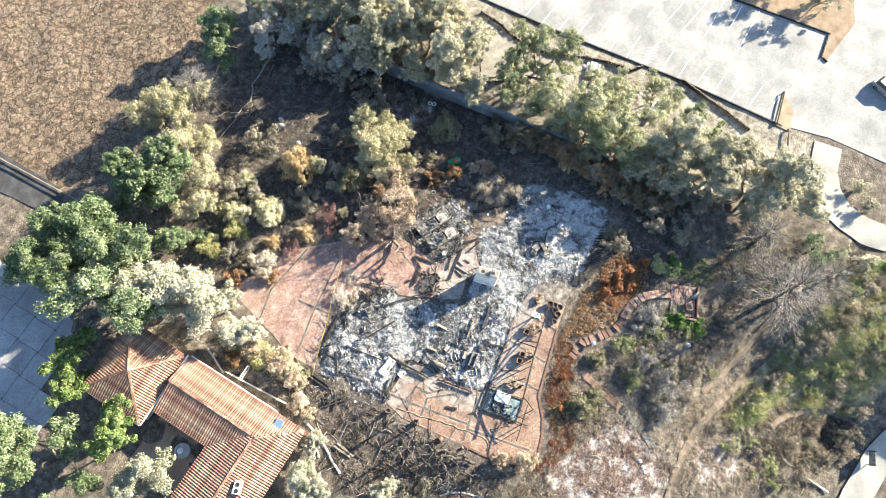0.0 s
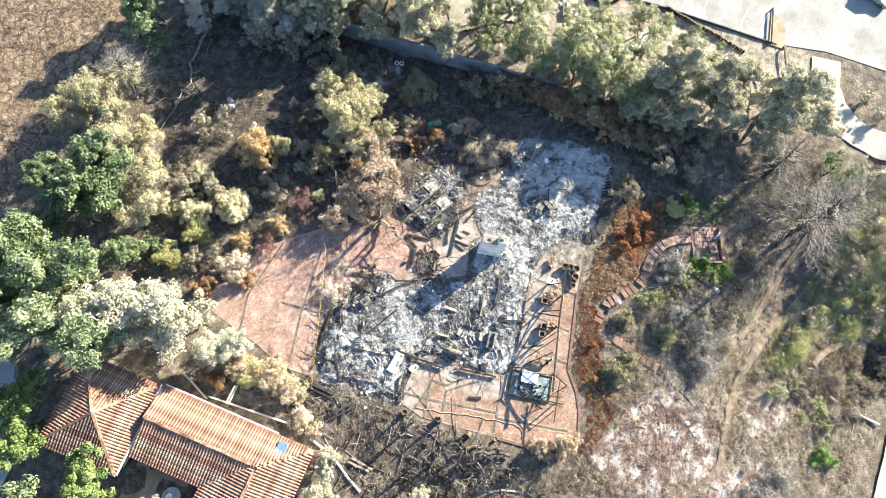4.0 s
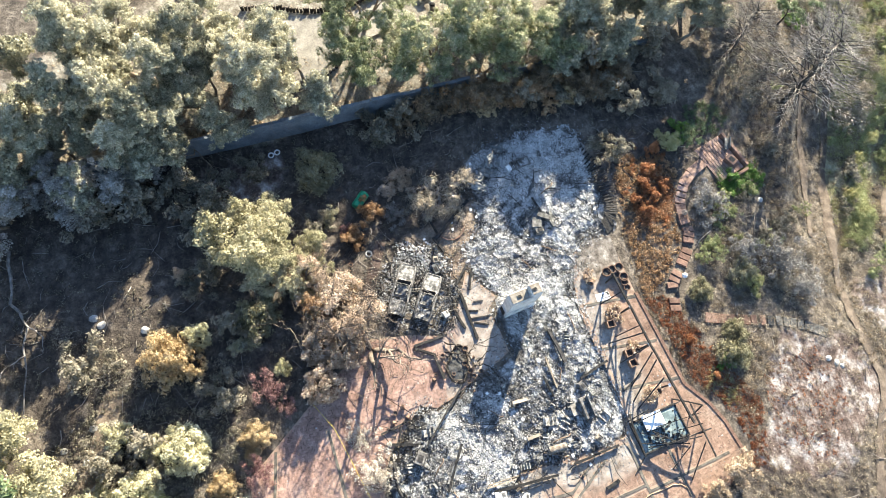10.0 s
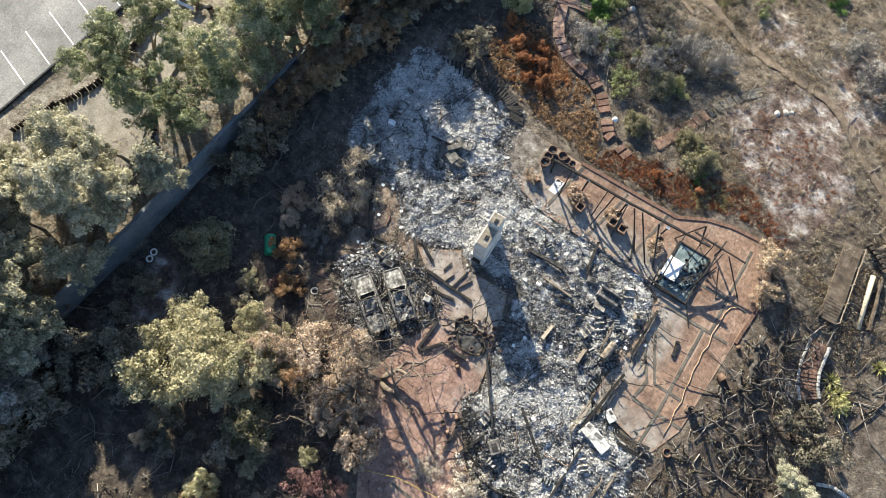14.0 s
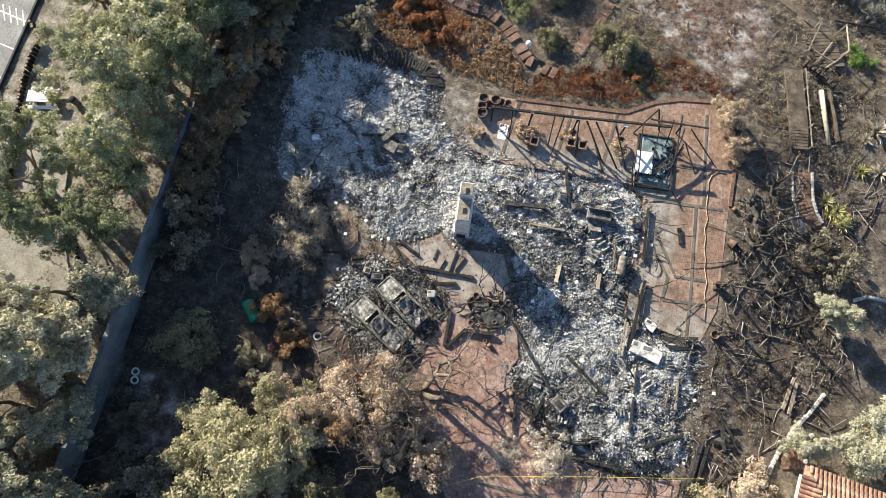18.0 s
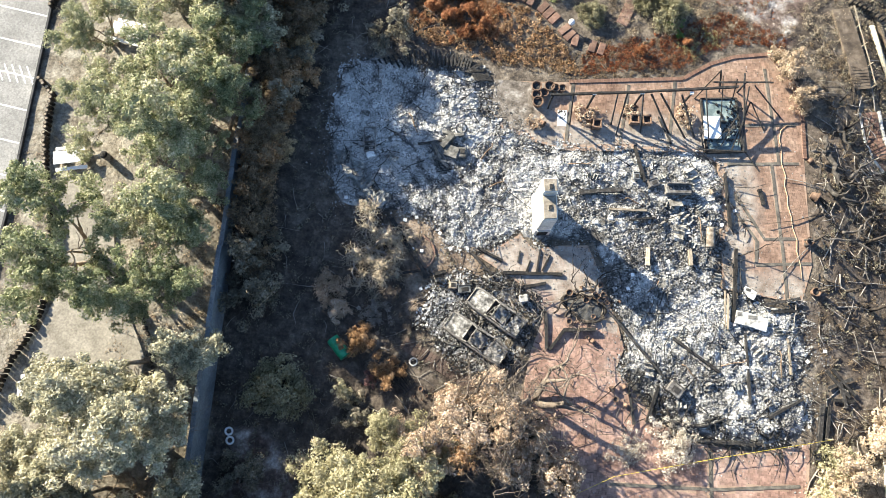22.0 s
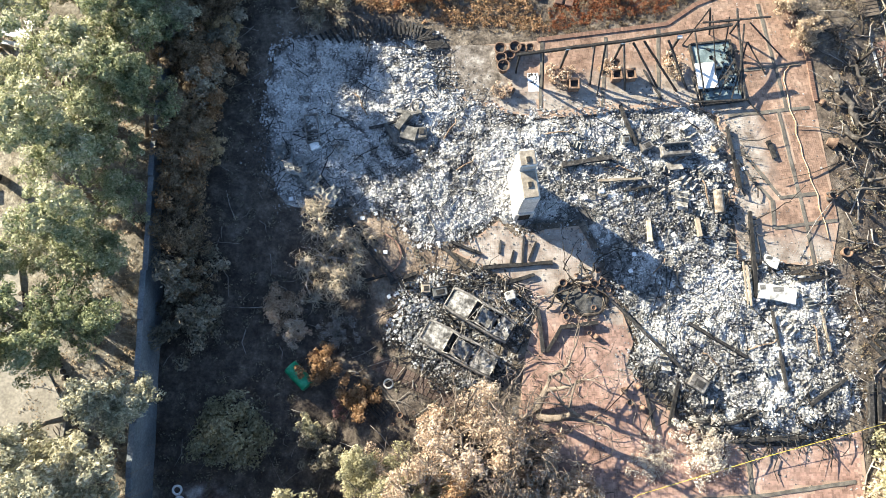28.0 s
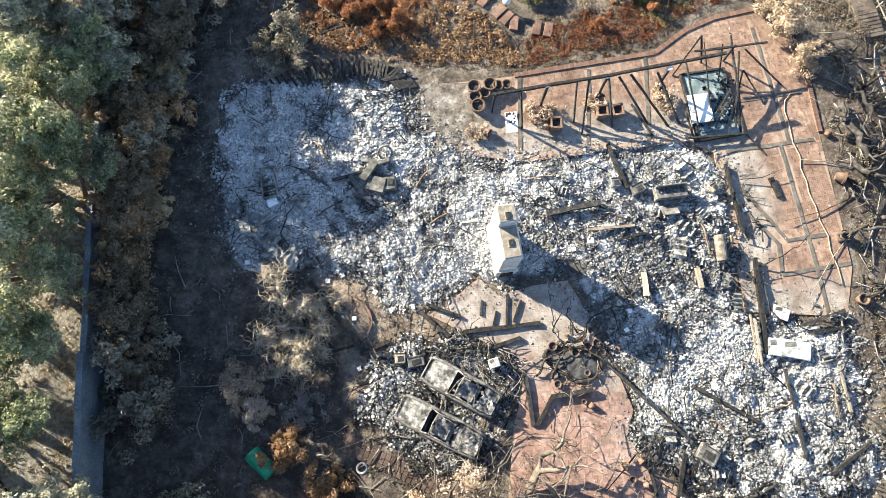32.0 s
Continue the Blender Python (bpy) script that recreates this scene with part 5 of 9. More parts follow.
# ---- brick steps and timber ramp on the slope ----
BRICK_PINK = material("pinkish_brick", [(0.16, 0.1, 0.08), (0.28, 0.185, 0.145), (0.4, 0.285, 0.23)], 0.9, 0.9, 0.2, vary=0.25, fine=7)
steps = thing("garden_steps", 0, 0, 0, "winding brick garden steps down the slope", "steps")
way = [(-12.6, 22.8), (-11.8, 21.4), (-10.7, 20.2), (-8.8, 19.2), (-7.1, 19.1), (-5.7, 19.2), (-4.0, 18.5), (-2.4, 17.2), (-0.9, 16.0), (1.4, 15.6)]
for k in range(29):
    s = k / 28 * (len(way) - 1)
    i = min(int(s), len(way) - 2)
    a, b = Vector(way[i]), Vector(way[i + 1])
    c = a.lerp(b, s - i)
    w = b - a
    if k > 13 and k % 4 == 2:
        continue
    part("step", box(0.56, 1.05, 0.3, c.x, c.y, gz(c.x, c.y) - 0.1, math.degrees(math.atan2(w.y, w.x)) + random.uniform(-6, 6), 0.03), BRICK_PINK if k < 12 else BRICK, steps)
way2 = [(2.8, 18.4), (3.3, 20.4), (3.7, 22.4), (4.3, 25.6), (5.2, 28.3), (6.0, 29.7)]
for k in range(20):
    s = k / 19 * (len(way2) - 1)
    i = min(int(s), len(way2) - 2)
    a, b = Vector(way2[i]), Vector(way2[i + 1])
    c = a.lerp(b, s - i)
    w = b - a
    part("step", box(0.6, 0.95, 0.25, c.x, c.y, gz(c.x, c.y) - 0.12, math.degrees(math.atan2(w.y, w.x)) + random.uniform(-5, 5), 0.03), SOOTY_STONE if k > 9 else BRICK, steps)
deck = thing("brick_deck", -12.9, 24.9, gz(-12.9, 24.9), "small brick deck with a broken wall on the slope", "deck", rz=22)
for i in range(9):
    for j in range(10):
        part("brick", box(0.44, 0.3, 0.3, -1.85 + 0.46 * i, -1.5 + 0.33 * j, 0.0, random.uniform(-3, 3), 0.015), BRICK_PINK, deck)
part("low_wall", box(4.2, 0.3, 0.75, 0, 1.95, -0.1, 0, 0.03), BRICK, deck)
part("low_wall", box(0.3, 2.6, 0.65, 2.4, 0.5, -0.1, 0, 0.03), BRICK, deck)
part("hearth", box(1.1, 0.9, 0.55, 0.8, 0.7, 0.3, 12, 0.03), BRICK, deck, "broken brick hearth block")
part("hearth_opening", box(0.6, 0.5, 0.04, 0.8, 0.7, 0.84, 12), CHAR, deck)
bench = thing("metal_bench", -14.3, 26.0, gz(-14.3, 26.0) + 0.3, "small grey metal bench frame on the brick deck", "bench", rz=-20)
part("seat", box(1.3, 0.4, 0.05, 0, 0, 0.4), SHEET, bench)
part("backrest", box(1.3, 0.05, 0.35, 0, 0.22, 0.5), SHEET, bench)
for x in (-0.6, 0.6):
    part("leg", box(0.05, 0.4, 0.42, x), SHEET, bench)
path = thing("curved_brick_path", 0, 0, 0, "curved brick path with pale stone edging", "path")
pw = [(23.3, 14.2), (23.6, 13.2), (24.0, 12.0), (24.7, 11.0), (25.4, 10.4)]
for k in range(18):
    s = k / 17 * 4
    i = min(int(s), 3)
    a, b = Vector(pw[i]), Vector(pw[i + 1])
    c = a.lerp(b, s - i)
    w = (b - a).normalized()
    ang = math.degrees(math.atan2(w.y, w.x))
    z = gz(c.x, c.y)
    for j in range(4):
        n_ = Vector((-w.y, w.x)) * (-0.5 + 0.33 * j)
        part("brick", box(0.28, 0.31, 0.2, c.x + n_.x, c.y + n_.y, z - 0.08, ang, 0.015), BRICK, path)
    for s_ in (-0.8, 0.82):
        n_ = Vector((-w.y, w.x)) * s_
        part("edge_stone", box(0.32, 0.2, 0.34, c.x + n_.x, c.y + n_.y, z - 0.1, ang + random.uniform(-8, 8), 0.04), STONE, path)
EARTH_BOARD = material("sooty_brown_board", [(0.045, 0.035, 0.027), (0.11, 0.086, 0.065), (0.19, 0.155, 0.12)], 1.2, 0.95, 0.4, vary=0.2)
ramp = thing("timber_ramp", 0, 0, 0, "brown sooty timber ramp with a thin side rail on the slope", "ramp")
for k in range(28):
    c = Vector((20.5, 23.0)).lerp(Vector((22.4, 16.2)), k / 27)
    part("plank", box(1.5, 0.262, 0.07, c.x, c.y, gz(20.5 + 1.9 * k / 27, 23 - 6.8 * k / 27) + 0.3, 15.6, 0.004), EARTH_BOARD, ramp)
bar("rail", (21.2, 23.2, gz(21.2, 23.2) + 0.95), (23.2, 16.4, gz(23.2, 16.4) + 0.95), 0.07, 0.07, TIMBER, ramp)
for k in range(5):
    c = Vector((21.2, 23.2)).lerp(Vector((23.2, 16.4)), k / 4)
    bar("post", (c.x, c.y, gz(c.x, c.y) - 0.2), (c.x, c.y, gz(c.x, c.y) + 1.0), 0.07, 0.07, TIMBER, ramp)
bar("joist", (19.9, 22.8, gz(19.9, 22.8) + 0.2), (21.8, 16.0, gz(21.8, 16.0) + 0.2), 0.12, 0.2, EARTH_BOARD, ramp)
land = thing("timber_landing", 0, 0, 0, "broken timber landing with leaning rails on the slope", "landing")
zl = gz(22.8, 27) + 0.5
for k in range(11):
    c = Vector((21.4, 27.8)).lerp(Vector((23.4, 25.0)), k / 10)
    part("plank", box(2.2, 0.3, 0.06, c.x + 0.4, c.y + 0.3, zl - 0.02 * k, 22 + random.uniform(-3, 3), 0.005), EARTH_BOARD, land)
for p, q in (((21.4, 25.6, zl - 0.6), (21.3, 25.4, zl + 1.1)), ((22.3, 24.8, zl - 0.6), (22.1, 24.6, zl + 1.2)), ((23.3, 24.9, zl - 0.6), (23.4, 24.7, zl + 1.1)), ((24.2, 26.4, zl - 0.6), (24.4, 26.3, zl + 1.0)), ((23.6, 28.6, zl - 0.6), (23.7, 28.7, zl + 1.0)), ((21.6, 28.2, zl - 0.6), (21.5, 28.4, zl + 1.1))):
    bar("post", p, q, 0.11, 0.11, TIMBER, land)
for p, q in (((21.3, 25.4, zl + 0.9), (23.4, 24.7, zl + 1.0)), ((23.4, 24.7, zl + 1.0), (24.4, 26.3, zl + 0.9)), ((21.3, 25.4, zl + 0.5), (21.6, 28.3, zl + 0.9)), ((24.4, 26.3, zl + 0.9), (23.7, 28.7, zl + 0.9)), ((22.3, 24.6, zl + 0.1), (23.0, 26.9, zl + 0.6))):
    bar("rail", p, q, 0.08, 0.08, TIMBER, land)
for k in range(14):
    c = Vector((25.0, 25.6)).lerp(Vector((29.6, 22.8)), k / 13)
    part("step", box(0.42, 1.1, 0.12, c.x, c.y, gz(c.x, c.y) + 0.05, -31, 0.02), EARTH_BOARD, land)
pen = thing("retaining_frame", 0, 0, 0, "low timber retaining frame stepping across the slope", "retaining wall")
for p, q in (((21.3, 24.2), (23.4, 23.6)), ((23.6, 23.6), (25.6, 18.2)), ((23.4, 30.6), (27.0, 31.6))):
    bar("sleeper", (*p, gz(*p) + 0.2), (*q, gz(*q) + 0.2), 0.2, 0.35, EARTH_BOARD, pen)
for k in range(8):
    c = Vector((21.4, 24.0)).lerp(Vector((24.2, 23.0)), k / 7)
    bar("upright", (c.x, c.y, gz(c.x, c.y) - 0.1), (c.x, c.y, gz(c.x, c.y) + 0.9), 0.12, 0.12, CHAR, pen)
trunk = Tubes()
trunk.add([(23.2, 22.2, gz(23.2, 22.2) + 0.25), (23.9, 20.2, gz(23.9, 20.2) + 0.25), (24.9, 17.6, gz(24.9, 17.6) + 0.2)], [0.22, 0.2, 0.15], 8)
tagged(trunk.make("fallen_log", material("bleached_trunk", [(0.3, 0.26, 0.2), (0.5, 0.44, 0.34), (0.62, 0.52, 0.3)], 2, 0.9, 0.3)), "bleached fallen tree trunk on the slope", "log")



# ---- burnt limbs ----
SOOTY_WOOD = material("sooty_grey_wood", [(0.022, 0.02, 0.018), (0.065, 0.058, 0.052), (0.18, 0.162, 0.142)], 2.5, 0.95, 0.5, vary=0.25)


def limbs(name, lines, label, mat, group):
    """A burnt shrub or tree of crooked limbs: each line is its radius, its heights at both ends and its plan points."""
    t = thing(name, 0, 0, 0, label, "branches", group)
    rng = random.Random(len(lines) * 7 + int(lines[0][3][0][0] * 10))
    for r, za, zb, pts in lines:
        n = len(pts) - 1
        path, rad = [], []
        for k in range(4 * n + 1):
            s_ = k / 4
            i = min(int(s_), n - 1)
            u = s_ - i
            p = Vector(pts[i]).lerp(Vector(pts[i + 1]), u)
            j = 0.05 + 0.5 * r if 0 < k < 4 * n else 0.0
            base = min(gz(p.x, p.y), 0.0) if abs(p.x) > 19 else 0.04
            path.append((p.x + rng.uniform(-j, j), p.y + rng.uniform(-j, j), base + za + (zb - za) * s_ / n + rng.uniform(-j, j)))
            rad.append(0.8 * r * (1 - 0.65 * s_ / n) * rng.uniform(0.75, 1.2))
        tb = Tubes()
        tb.add(path, rad, 7)
        for k in range(2, len(path), 2):
            a, l = rng.uniform(0, 6.28), rng.uniform(0.3, 0.6) + 2.2 * r
            p = Vector(path[k])
            q = p + Vector((math.cos(a) * l * 0.5, math.sin(a) * l * 0.5, 0.25 * l))
            tw = Tubes()
            tw.add([p, q, q + Vector((math.cos(a + 0.7) * l * 0.5, math.sin(a + 0.7) * l * 0.5, 0.2 * l))], [rad[k] * 0.5, rad[k] * 0.35, 0.012], 5)
            tw.make("twig", mat, t)
        tb.make("limb", mat, t)
    return t


limbs("burnt_shrub", [(0.1, 0.1, 0.7, [(0.8, -6.4), (1.2, -5.5), (2.2, -5.0), (2.5, -4.8)]), (0.09, 0.3, 1.9, [(2.3, -4.6), (3.4, -4.2), (3.4, -3.5), (4.1, -2.8), (5.4, -2.4)]), (0.07, 0.5, 1.7, [(2.3, -4.6), (1.6, -3.9), (1.5, -3.1), (1.2, -1.8)]),
                      (0.05, 0.8, 1.6, [(1.6, -3.9), (2.3, -2.1)]), (0.07, 0.4, 1.3, [(3.1, -3.9), (2.4, -2.9), (2.3, -2.6)]), (0.12, 0.15, 0.6, [(1.7, -6.5), (1.9, -5.5), (2.3, -4.9)]), (0.08, 0.5, 0.8, [(2.5, -4.6), (3.6, -4.8), (4.4, -5.4), (4.8, -5.2)])],
      "burnt shrub with crooked brown limbs rising among pots", BARK_BURNT, "burnt limbs")
limbs("twisted_trunk", [(0.26, 0.5, 0.9, [(19.6, 11.3), (19.8, 9.9), (19.1, 9.7), (18.3, 9.6)]), (0.3, 0.6, 0.8, [(19.8, 9.9), (20.4, 8.3), (21.0, 7.3), (22.1, 7.7)]), (0.16, 0.9, 2.2, [(21.5, 8.0), (22.3, 9.2), (23.6, 10.1)])],
      "thick twisted black trunk sprawling beside the patio", SOOTY_WOOD, "burnt limbs")
limbs("twisted_trunk", [(0.28, 0.3, 1.1, [(20.1, 7.5), (20.7, 6.5), (21.3, 6.1), (23.2, 6.3)]), (0.13, 0.2, 0.7, [(19.7, 5.8), (20.0, 5.0), (20.8, 4.7)]), (0.1, 0.7, 1.8, [(21.3, 6.1), (22.2, 5.2), (22.6, 6.9)])],
      "grey twisted trunk with crooked limbs on the yard", SOOTY_WOOD, "burnt limbs")
limbs("twisted_trunk", [(0.14, 0.4, 1.5, [(18.6, 2.6), (20.3, 3.0), (22.2, 3.2), (22.7, 4.3), (22.9, 5.0)]), (0.25, 0.0, 0.7, [(18.9, 2.4), (18.7, 2.6)]), (0.12, 0.8, 2.0, [(22.2, 3.2), (23.6, 2.4), (24.4, 2.8)])],
      "grey twisted trunk leaning over a broken pot", SOOTY_WOOD, "burnt limbs")
limbs("bleached_branch", [(0.1, 0.25, 0.3, [(18.4, -2.0), (18.3, -3.1), (18.4, -4.1)]), (0.09, 0.3, 0.35, [(17.7, -2.1), (18.4, -2.3), (19.1, -2.4)])], "bleached forked branch lying at the ruin's edge", TWIG_GREY, "burnt limbs")
limbs("burnt_sapling", [(0.06, 0.05, 2.3, [(13.7, 0.5), (14.9, 1.0), (15.5, 1.5), (16.1, 2.3)])], "thin bent burnt sapling rising over the patio", BARK_BURNT, "burnt limbs")
limbs("charred_arc", [(0.2, 0.25, 0.3, [(10.0, -12.5), (12.0, -12.6), (13.7, -11.8), (15.2, -11.2), (16.2, -11.5)]), (0.16, 0.25, 0.35, [(15.4, -11.3), (17.0, -12.3), (18.0, -11.3)]), (0.18, 0.2, 0.25, [(12.4, -13.4), (13.6, -13.2), (15.6, -13.0)])],
      "charred curved beam lying along the ruin's edge", CHAR, "burnt limbs")


limbs("twisted_trunk", [(0.2, 0.3, 1.0, [(20.4, 12.6), (21.0, 11.6), (21.2, 10.4), (22.4, 9.8)]), (0.12, 0.5, 1.6, [(21.0, 11.6), (22.2, 12.2), (23.0, 13.0)]), (0.1, 0.4, 1.2, [(21.2, 10.4), (20.6, 9.2), (21.4, 8.6)])],
      "sooty twisted trunk with broken limbs on the yard", SOOTY_WOOD, "burnt limbs")
limbs("twisted_trunk", [(0.16, 0.2, 0.8, [(21.6, 3.9), (22.8, 4.2), (24.0, 3.6), (25.2, 4.4)]), (0.1, 0.4, 1.3, [(22.8, 4.2), (23.4, 5.4), (24.6, 5.8)]), (0.09, 0.3, 0.9, [(24.0, 3.6), (24.6, 2.6), (25.8, 2.2)])],
      "low sooty tangle of crooked limbs on the yard", SOOTY_WOOD, "burnt limbs")
limbs("fallen_pale_trunk", [(0.2, 0.4, 0.5, [(-13.9, -43.2), (-8.8, -42.8), (-6.8, -41.6), (0.9, -41.7)]), (0.09, 0.5, 1.4, [(-6.8, -41.6), (-5.4, -40.0), (-4.0, -39.8)]), (0.08, 0.5, 1.6, [(-4.2, -41.6), (-3.2, -43.0), (-1.6, -43.4)])],
      "long bleached dead trunk fallen across the garden", TWIG_GREY, "burnt limbs")


# ---- scrap lying in the ash ----
def scrap(seed, lx, ly):
    """A crumpled sheet with thickness."""
    rng = random.Random(seed)
    n, m_ = 7, 5
    fold = [rng.uniform(-0.16, 0.16) for _ in range(n + 1)]
    v = [(lx * (i / n - 0.5), ly * (j / m_ - 0.5) * rng.uniform(0.8, 1.1), fold[i] * lx + rng.uniform(-0.04, 0.04)) for i in range(n + 1) for j in range(m_ + 1)]
    w = m_ + 1
    f = [(i * w + j, i * w + w + j, i * w + w + 1 + j, i * w + 1 + j) for i in range(n) for j in range(m_)]
    k = len(v)
    v += [(x, y, z - 0.02) for x, y, z in v]
    f += [tuple(q + k for q in reversed(p)) for p in f]
    return v, f


rr = random.Random(21)
scraps = [(8.2, 3.4), (9.6, 2.6), (10.6, 3.6), (11.4, 3.0), (9.2, 1.4), (10.4, 0.6), (8.0, 1.8), (11.8, -0.4), (7.4, 5.6), (6.2, 5.8), (9.8, 6.0), (12.4, -1.6), (13.2, -6.2), (15.8, -6.4), (17.2, -4.6), (12.6, -9.6), (10.8, -11.2), (14.6, -9.2), (16.8, -9.8),
          (8.2, -9.2), (-8.2, 5.6), (-9.6, 5.8), (-10.2, 4.0), (-7.4, 3.8), (-16.2, 6.4), (-13.4, 3.2), (2.2, 4.6), (3.4, 1.2), (5.2, -2.2), (7.2, -5.2)]
for mat, nm, lb, pick in ((SOOTY_SHEET, "scrap_sheet", "crumpled sooty metal sheet lying in the ash", 0), (PALE_STEEL, "scrap_sheet", "pale burnt metal sheet bent in the ash", 1), (SHEET, "scrap_sheet", "grey folded roofing scrap in the ash", 2)):
    first = None
    for k, (x, y) in enumerate(scraps):
        if k % 3 != pick:
            continue
        s_ = rr.uniform(0.6, 1.2)
        m = pose(x, y, 0.36, rr.uniform(-14, 14), rr.uniform(-14, 14), rr.uniform(0, 360)) @ Matrix.Diagonal((s_, s_, s_, 1))
        if first is None:
            first = raw(nm, *scrap(50 + pick, 1.2, 0.7), mat)
            tagged(first, lb, "scrap metal", "metal scraps in the ash")
            first.matrix_basis = m
        else:
            copy_thing(first, m)
RUST_PIPE = material("rusty_pipe", [(0.1, 0.06, 0.04), (0.22, 0.15, 0.1), (0.34, 0.28, 0.22)], 3, 0.8, 0.2, metal=0.2)
for k, (x, y, a, l) in enumerate(((9.4, 4.4, 30, 1.6), (10.8, 2.0, 100, 1.8), (12.0, 1.2, 70, 2.2), (14.2, -7.6, 20, 2.0), (11.2, -8.8, 140, 1.7), (17.6, -7.0, 95, 1.9), (5.6, 3.2, 160, 1.5), (1.0, 5.4, 10, 1.8), (-6.2, 5.0, 60, 1.6), (-12.2, 6.2, 120, 1.9), (-5.0, 2.6, 35, 1.4), (7.6, -3.4, 50, 1.8))):
    pp = Tubes()
    pp.add([(-l / 2, 0, 0), (0, 0.05, 0.03), (l * 0.35, -0.02, 0.02), (l / 2, 0.16, 0.1)], [0.045] * 4, 8)
    o = pp.make("pipe", RUST_PIPE)
    o.matrix_basis = pose(x, y, 0.36, 0, rr.uniform(-6, 6), a)
    tagged(o, "rusty bent pipe lying in the ash", "pipe", "pipes in the ash")


# ---- yard edges ----
low = thing("stone_edging", 0, 0, 0, "low pale stone edging winding across the yard", "edging")
for pts in ([(26.2, -9.6), (26.8, -7.2), (27.5, -5.6), (28.3, -4.3), (29.2, -2.3)], [(28.8, -8.4), (28.3, -6.2), (29.0, -5.6)], [(29.7, 5.5), (30.7, 6.2), (31.9, 6.4), (33.8, 6.2)]):
    for (x0, y0), (x1, y1) in zip(pts, pts[1:]):
        n = max(1, round(math.hypot(x1 - x0, y1 - y0) / 0.42))
        for k in range(n):
            x, y = x0 + (x1 - x0) * (k + 0.5) / n, y0 + (y1 - y0) * (k + 0.5) / n
            part("stone", box(0.4, 0.28, 0.3, x, y, gz(x, y) - 0.08, math.degrees(math.atan2(y1 - y0, x1 - x0)) + random.uniform(-9, 9), 0.06), STONE, low)
pad = thing("brick_pad", 27.7, -7.9, gz(27.7, -7.9), "small red brick pad beside the stone edging", "paving", rz=20)
for i in range(6):
    for j in range(5):
        part("brick", box(0.26, 0.26, 0.14, -0.7 + 0.275 * i, -0.6 + 0.275 * j, -0.02, random.uniform(-4, 4), 0.012), BRICK, pad)
for k, (p, q) in enumerate((((21.0, -6.8), (22.8, -8.4)), ((21.4, -6.6), (23.2, -8.2)), ((21.2, -8.0), (23.0, -7.0)), ((21.6, -8.8), (23.2, -8.6)), ((22.0, -7.4), (22.6, -9.2)), ((26.3, -4.6), (26.6, -2.0)), ((26.8, -4.8), (26.9, -2.3)))):
    mt_ = CHAR if k < 5 else TIMBER
    tagged(at_base(bar("charred_plank" if k < 5 else "bleached_plank", (*p, gz(*p) + 0.2), (*q, gz(*q) + 0.25), 0.24, 0.14, mt_), *p, gz(*p)), "charred plank heaped on the yard" if k < 5 else "pale weathered plank lying on the yard", "plank", "planks on the yard")

# ---- garden wall, stepped, with a coping ----
def along(points, step):
    """Points every step metres along a line, with the heading there in degrees."""
    out, carry = [], 0.0
    for (x0, y0), (x1, y1) in zip(points, points[1:]):
        l = math.hypot(x1 - x0, y1 - y0)
        d = carry
        while d < l:
            out.append((x0 + (x1 - x0) * d / l, y0 + (y1 - y0) * d / l, math.degrees(math.atan2(y1 - y0, x1 - x0))))
            d += step
        carry = d - l
    return out


wall = new("wall_garden")
tagged(wall, "long blue-grey block wall with a stained coping beside the park", "wall", kind="structure")
for k, (x, y, a) in enumerate(along(WALL, 3.0)):
    top = 1.55 + 0.12 * (k % 3)
    w = radians(a)
    cx, cy = x + 1.5 * math.cos(w), y + 1.5 * math.sin(w)
    part("panel", box(2.99, 0.24, top + 1.6, cx, cy, -1.6, a), WALL_PAINT, wall)
    part("coping", box(2.97, 0.34, 0.08, cx, cy, top, a, 0.015), WALL_PAINT, wall, "stained blue-grey coping")

# ---- park and lot ----
first = None
for k, (x, y, a) in enumerate(along([(-42.0, 4.3), (-40.6, 3.2), (-40.3, 1.0), (-39.9, -0.8), (-39.0, -3.4), (-37.6, -6.6), (-36.5, -9.6), (-36.3, -13.4), (-36.6, -15.4), (-37.3, -17.4), (-37.6, -21)], 0.36)
                              + along([(-43.2, 10.6), (-42.6, 14), (-42.0, 18.5), (-41.0, 22.5)], 0.36)):
    m = pose(x, y, gz(x, y) - 0.2, random.uniform(-4, 4), random.uniform(-4, 4), random.uniform(0, 360)) @ Matrix.Diagonal((1, 1, random.uniform(0.85, 1.1), 1))
    if first is None:
        first = thing("log_bollard", 0, 0, 0, "short round timber log set upright as edging", "bollard", "log edging round the picnic ground")
        part("log", lathe([(0.15, 0), (0.17, 0.72), (0.14, 0.78)], 10), BARK_BURNT, first)
        part("end_grain", lathe([(0.13, 0.775), (0.1, 0.785)], 10), TIMBER, first)
        first.matrix_basis = m
    else:
        copy_thing(first, m)
first = None
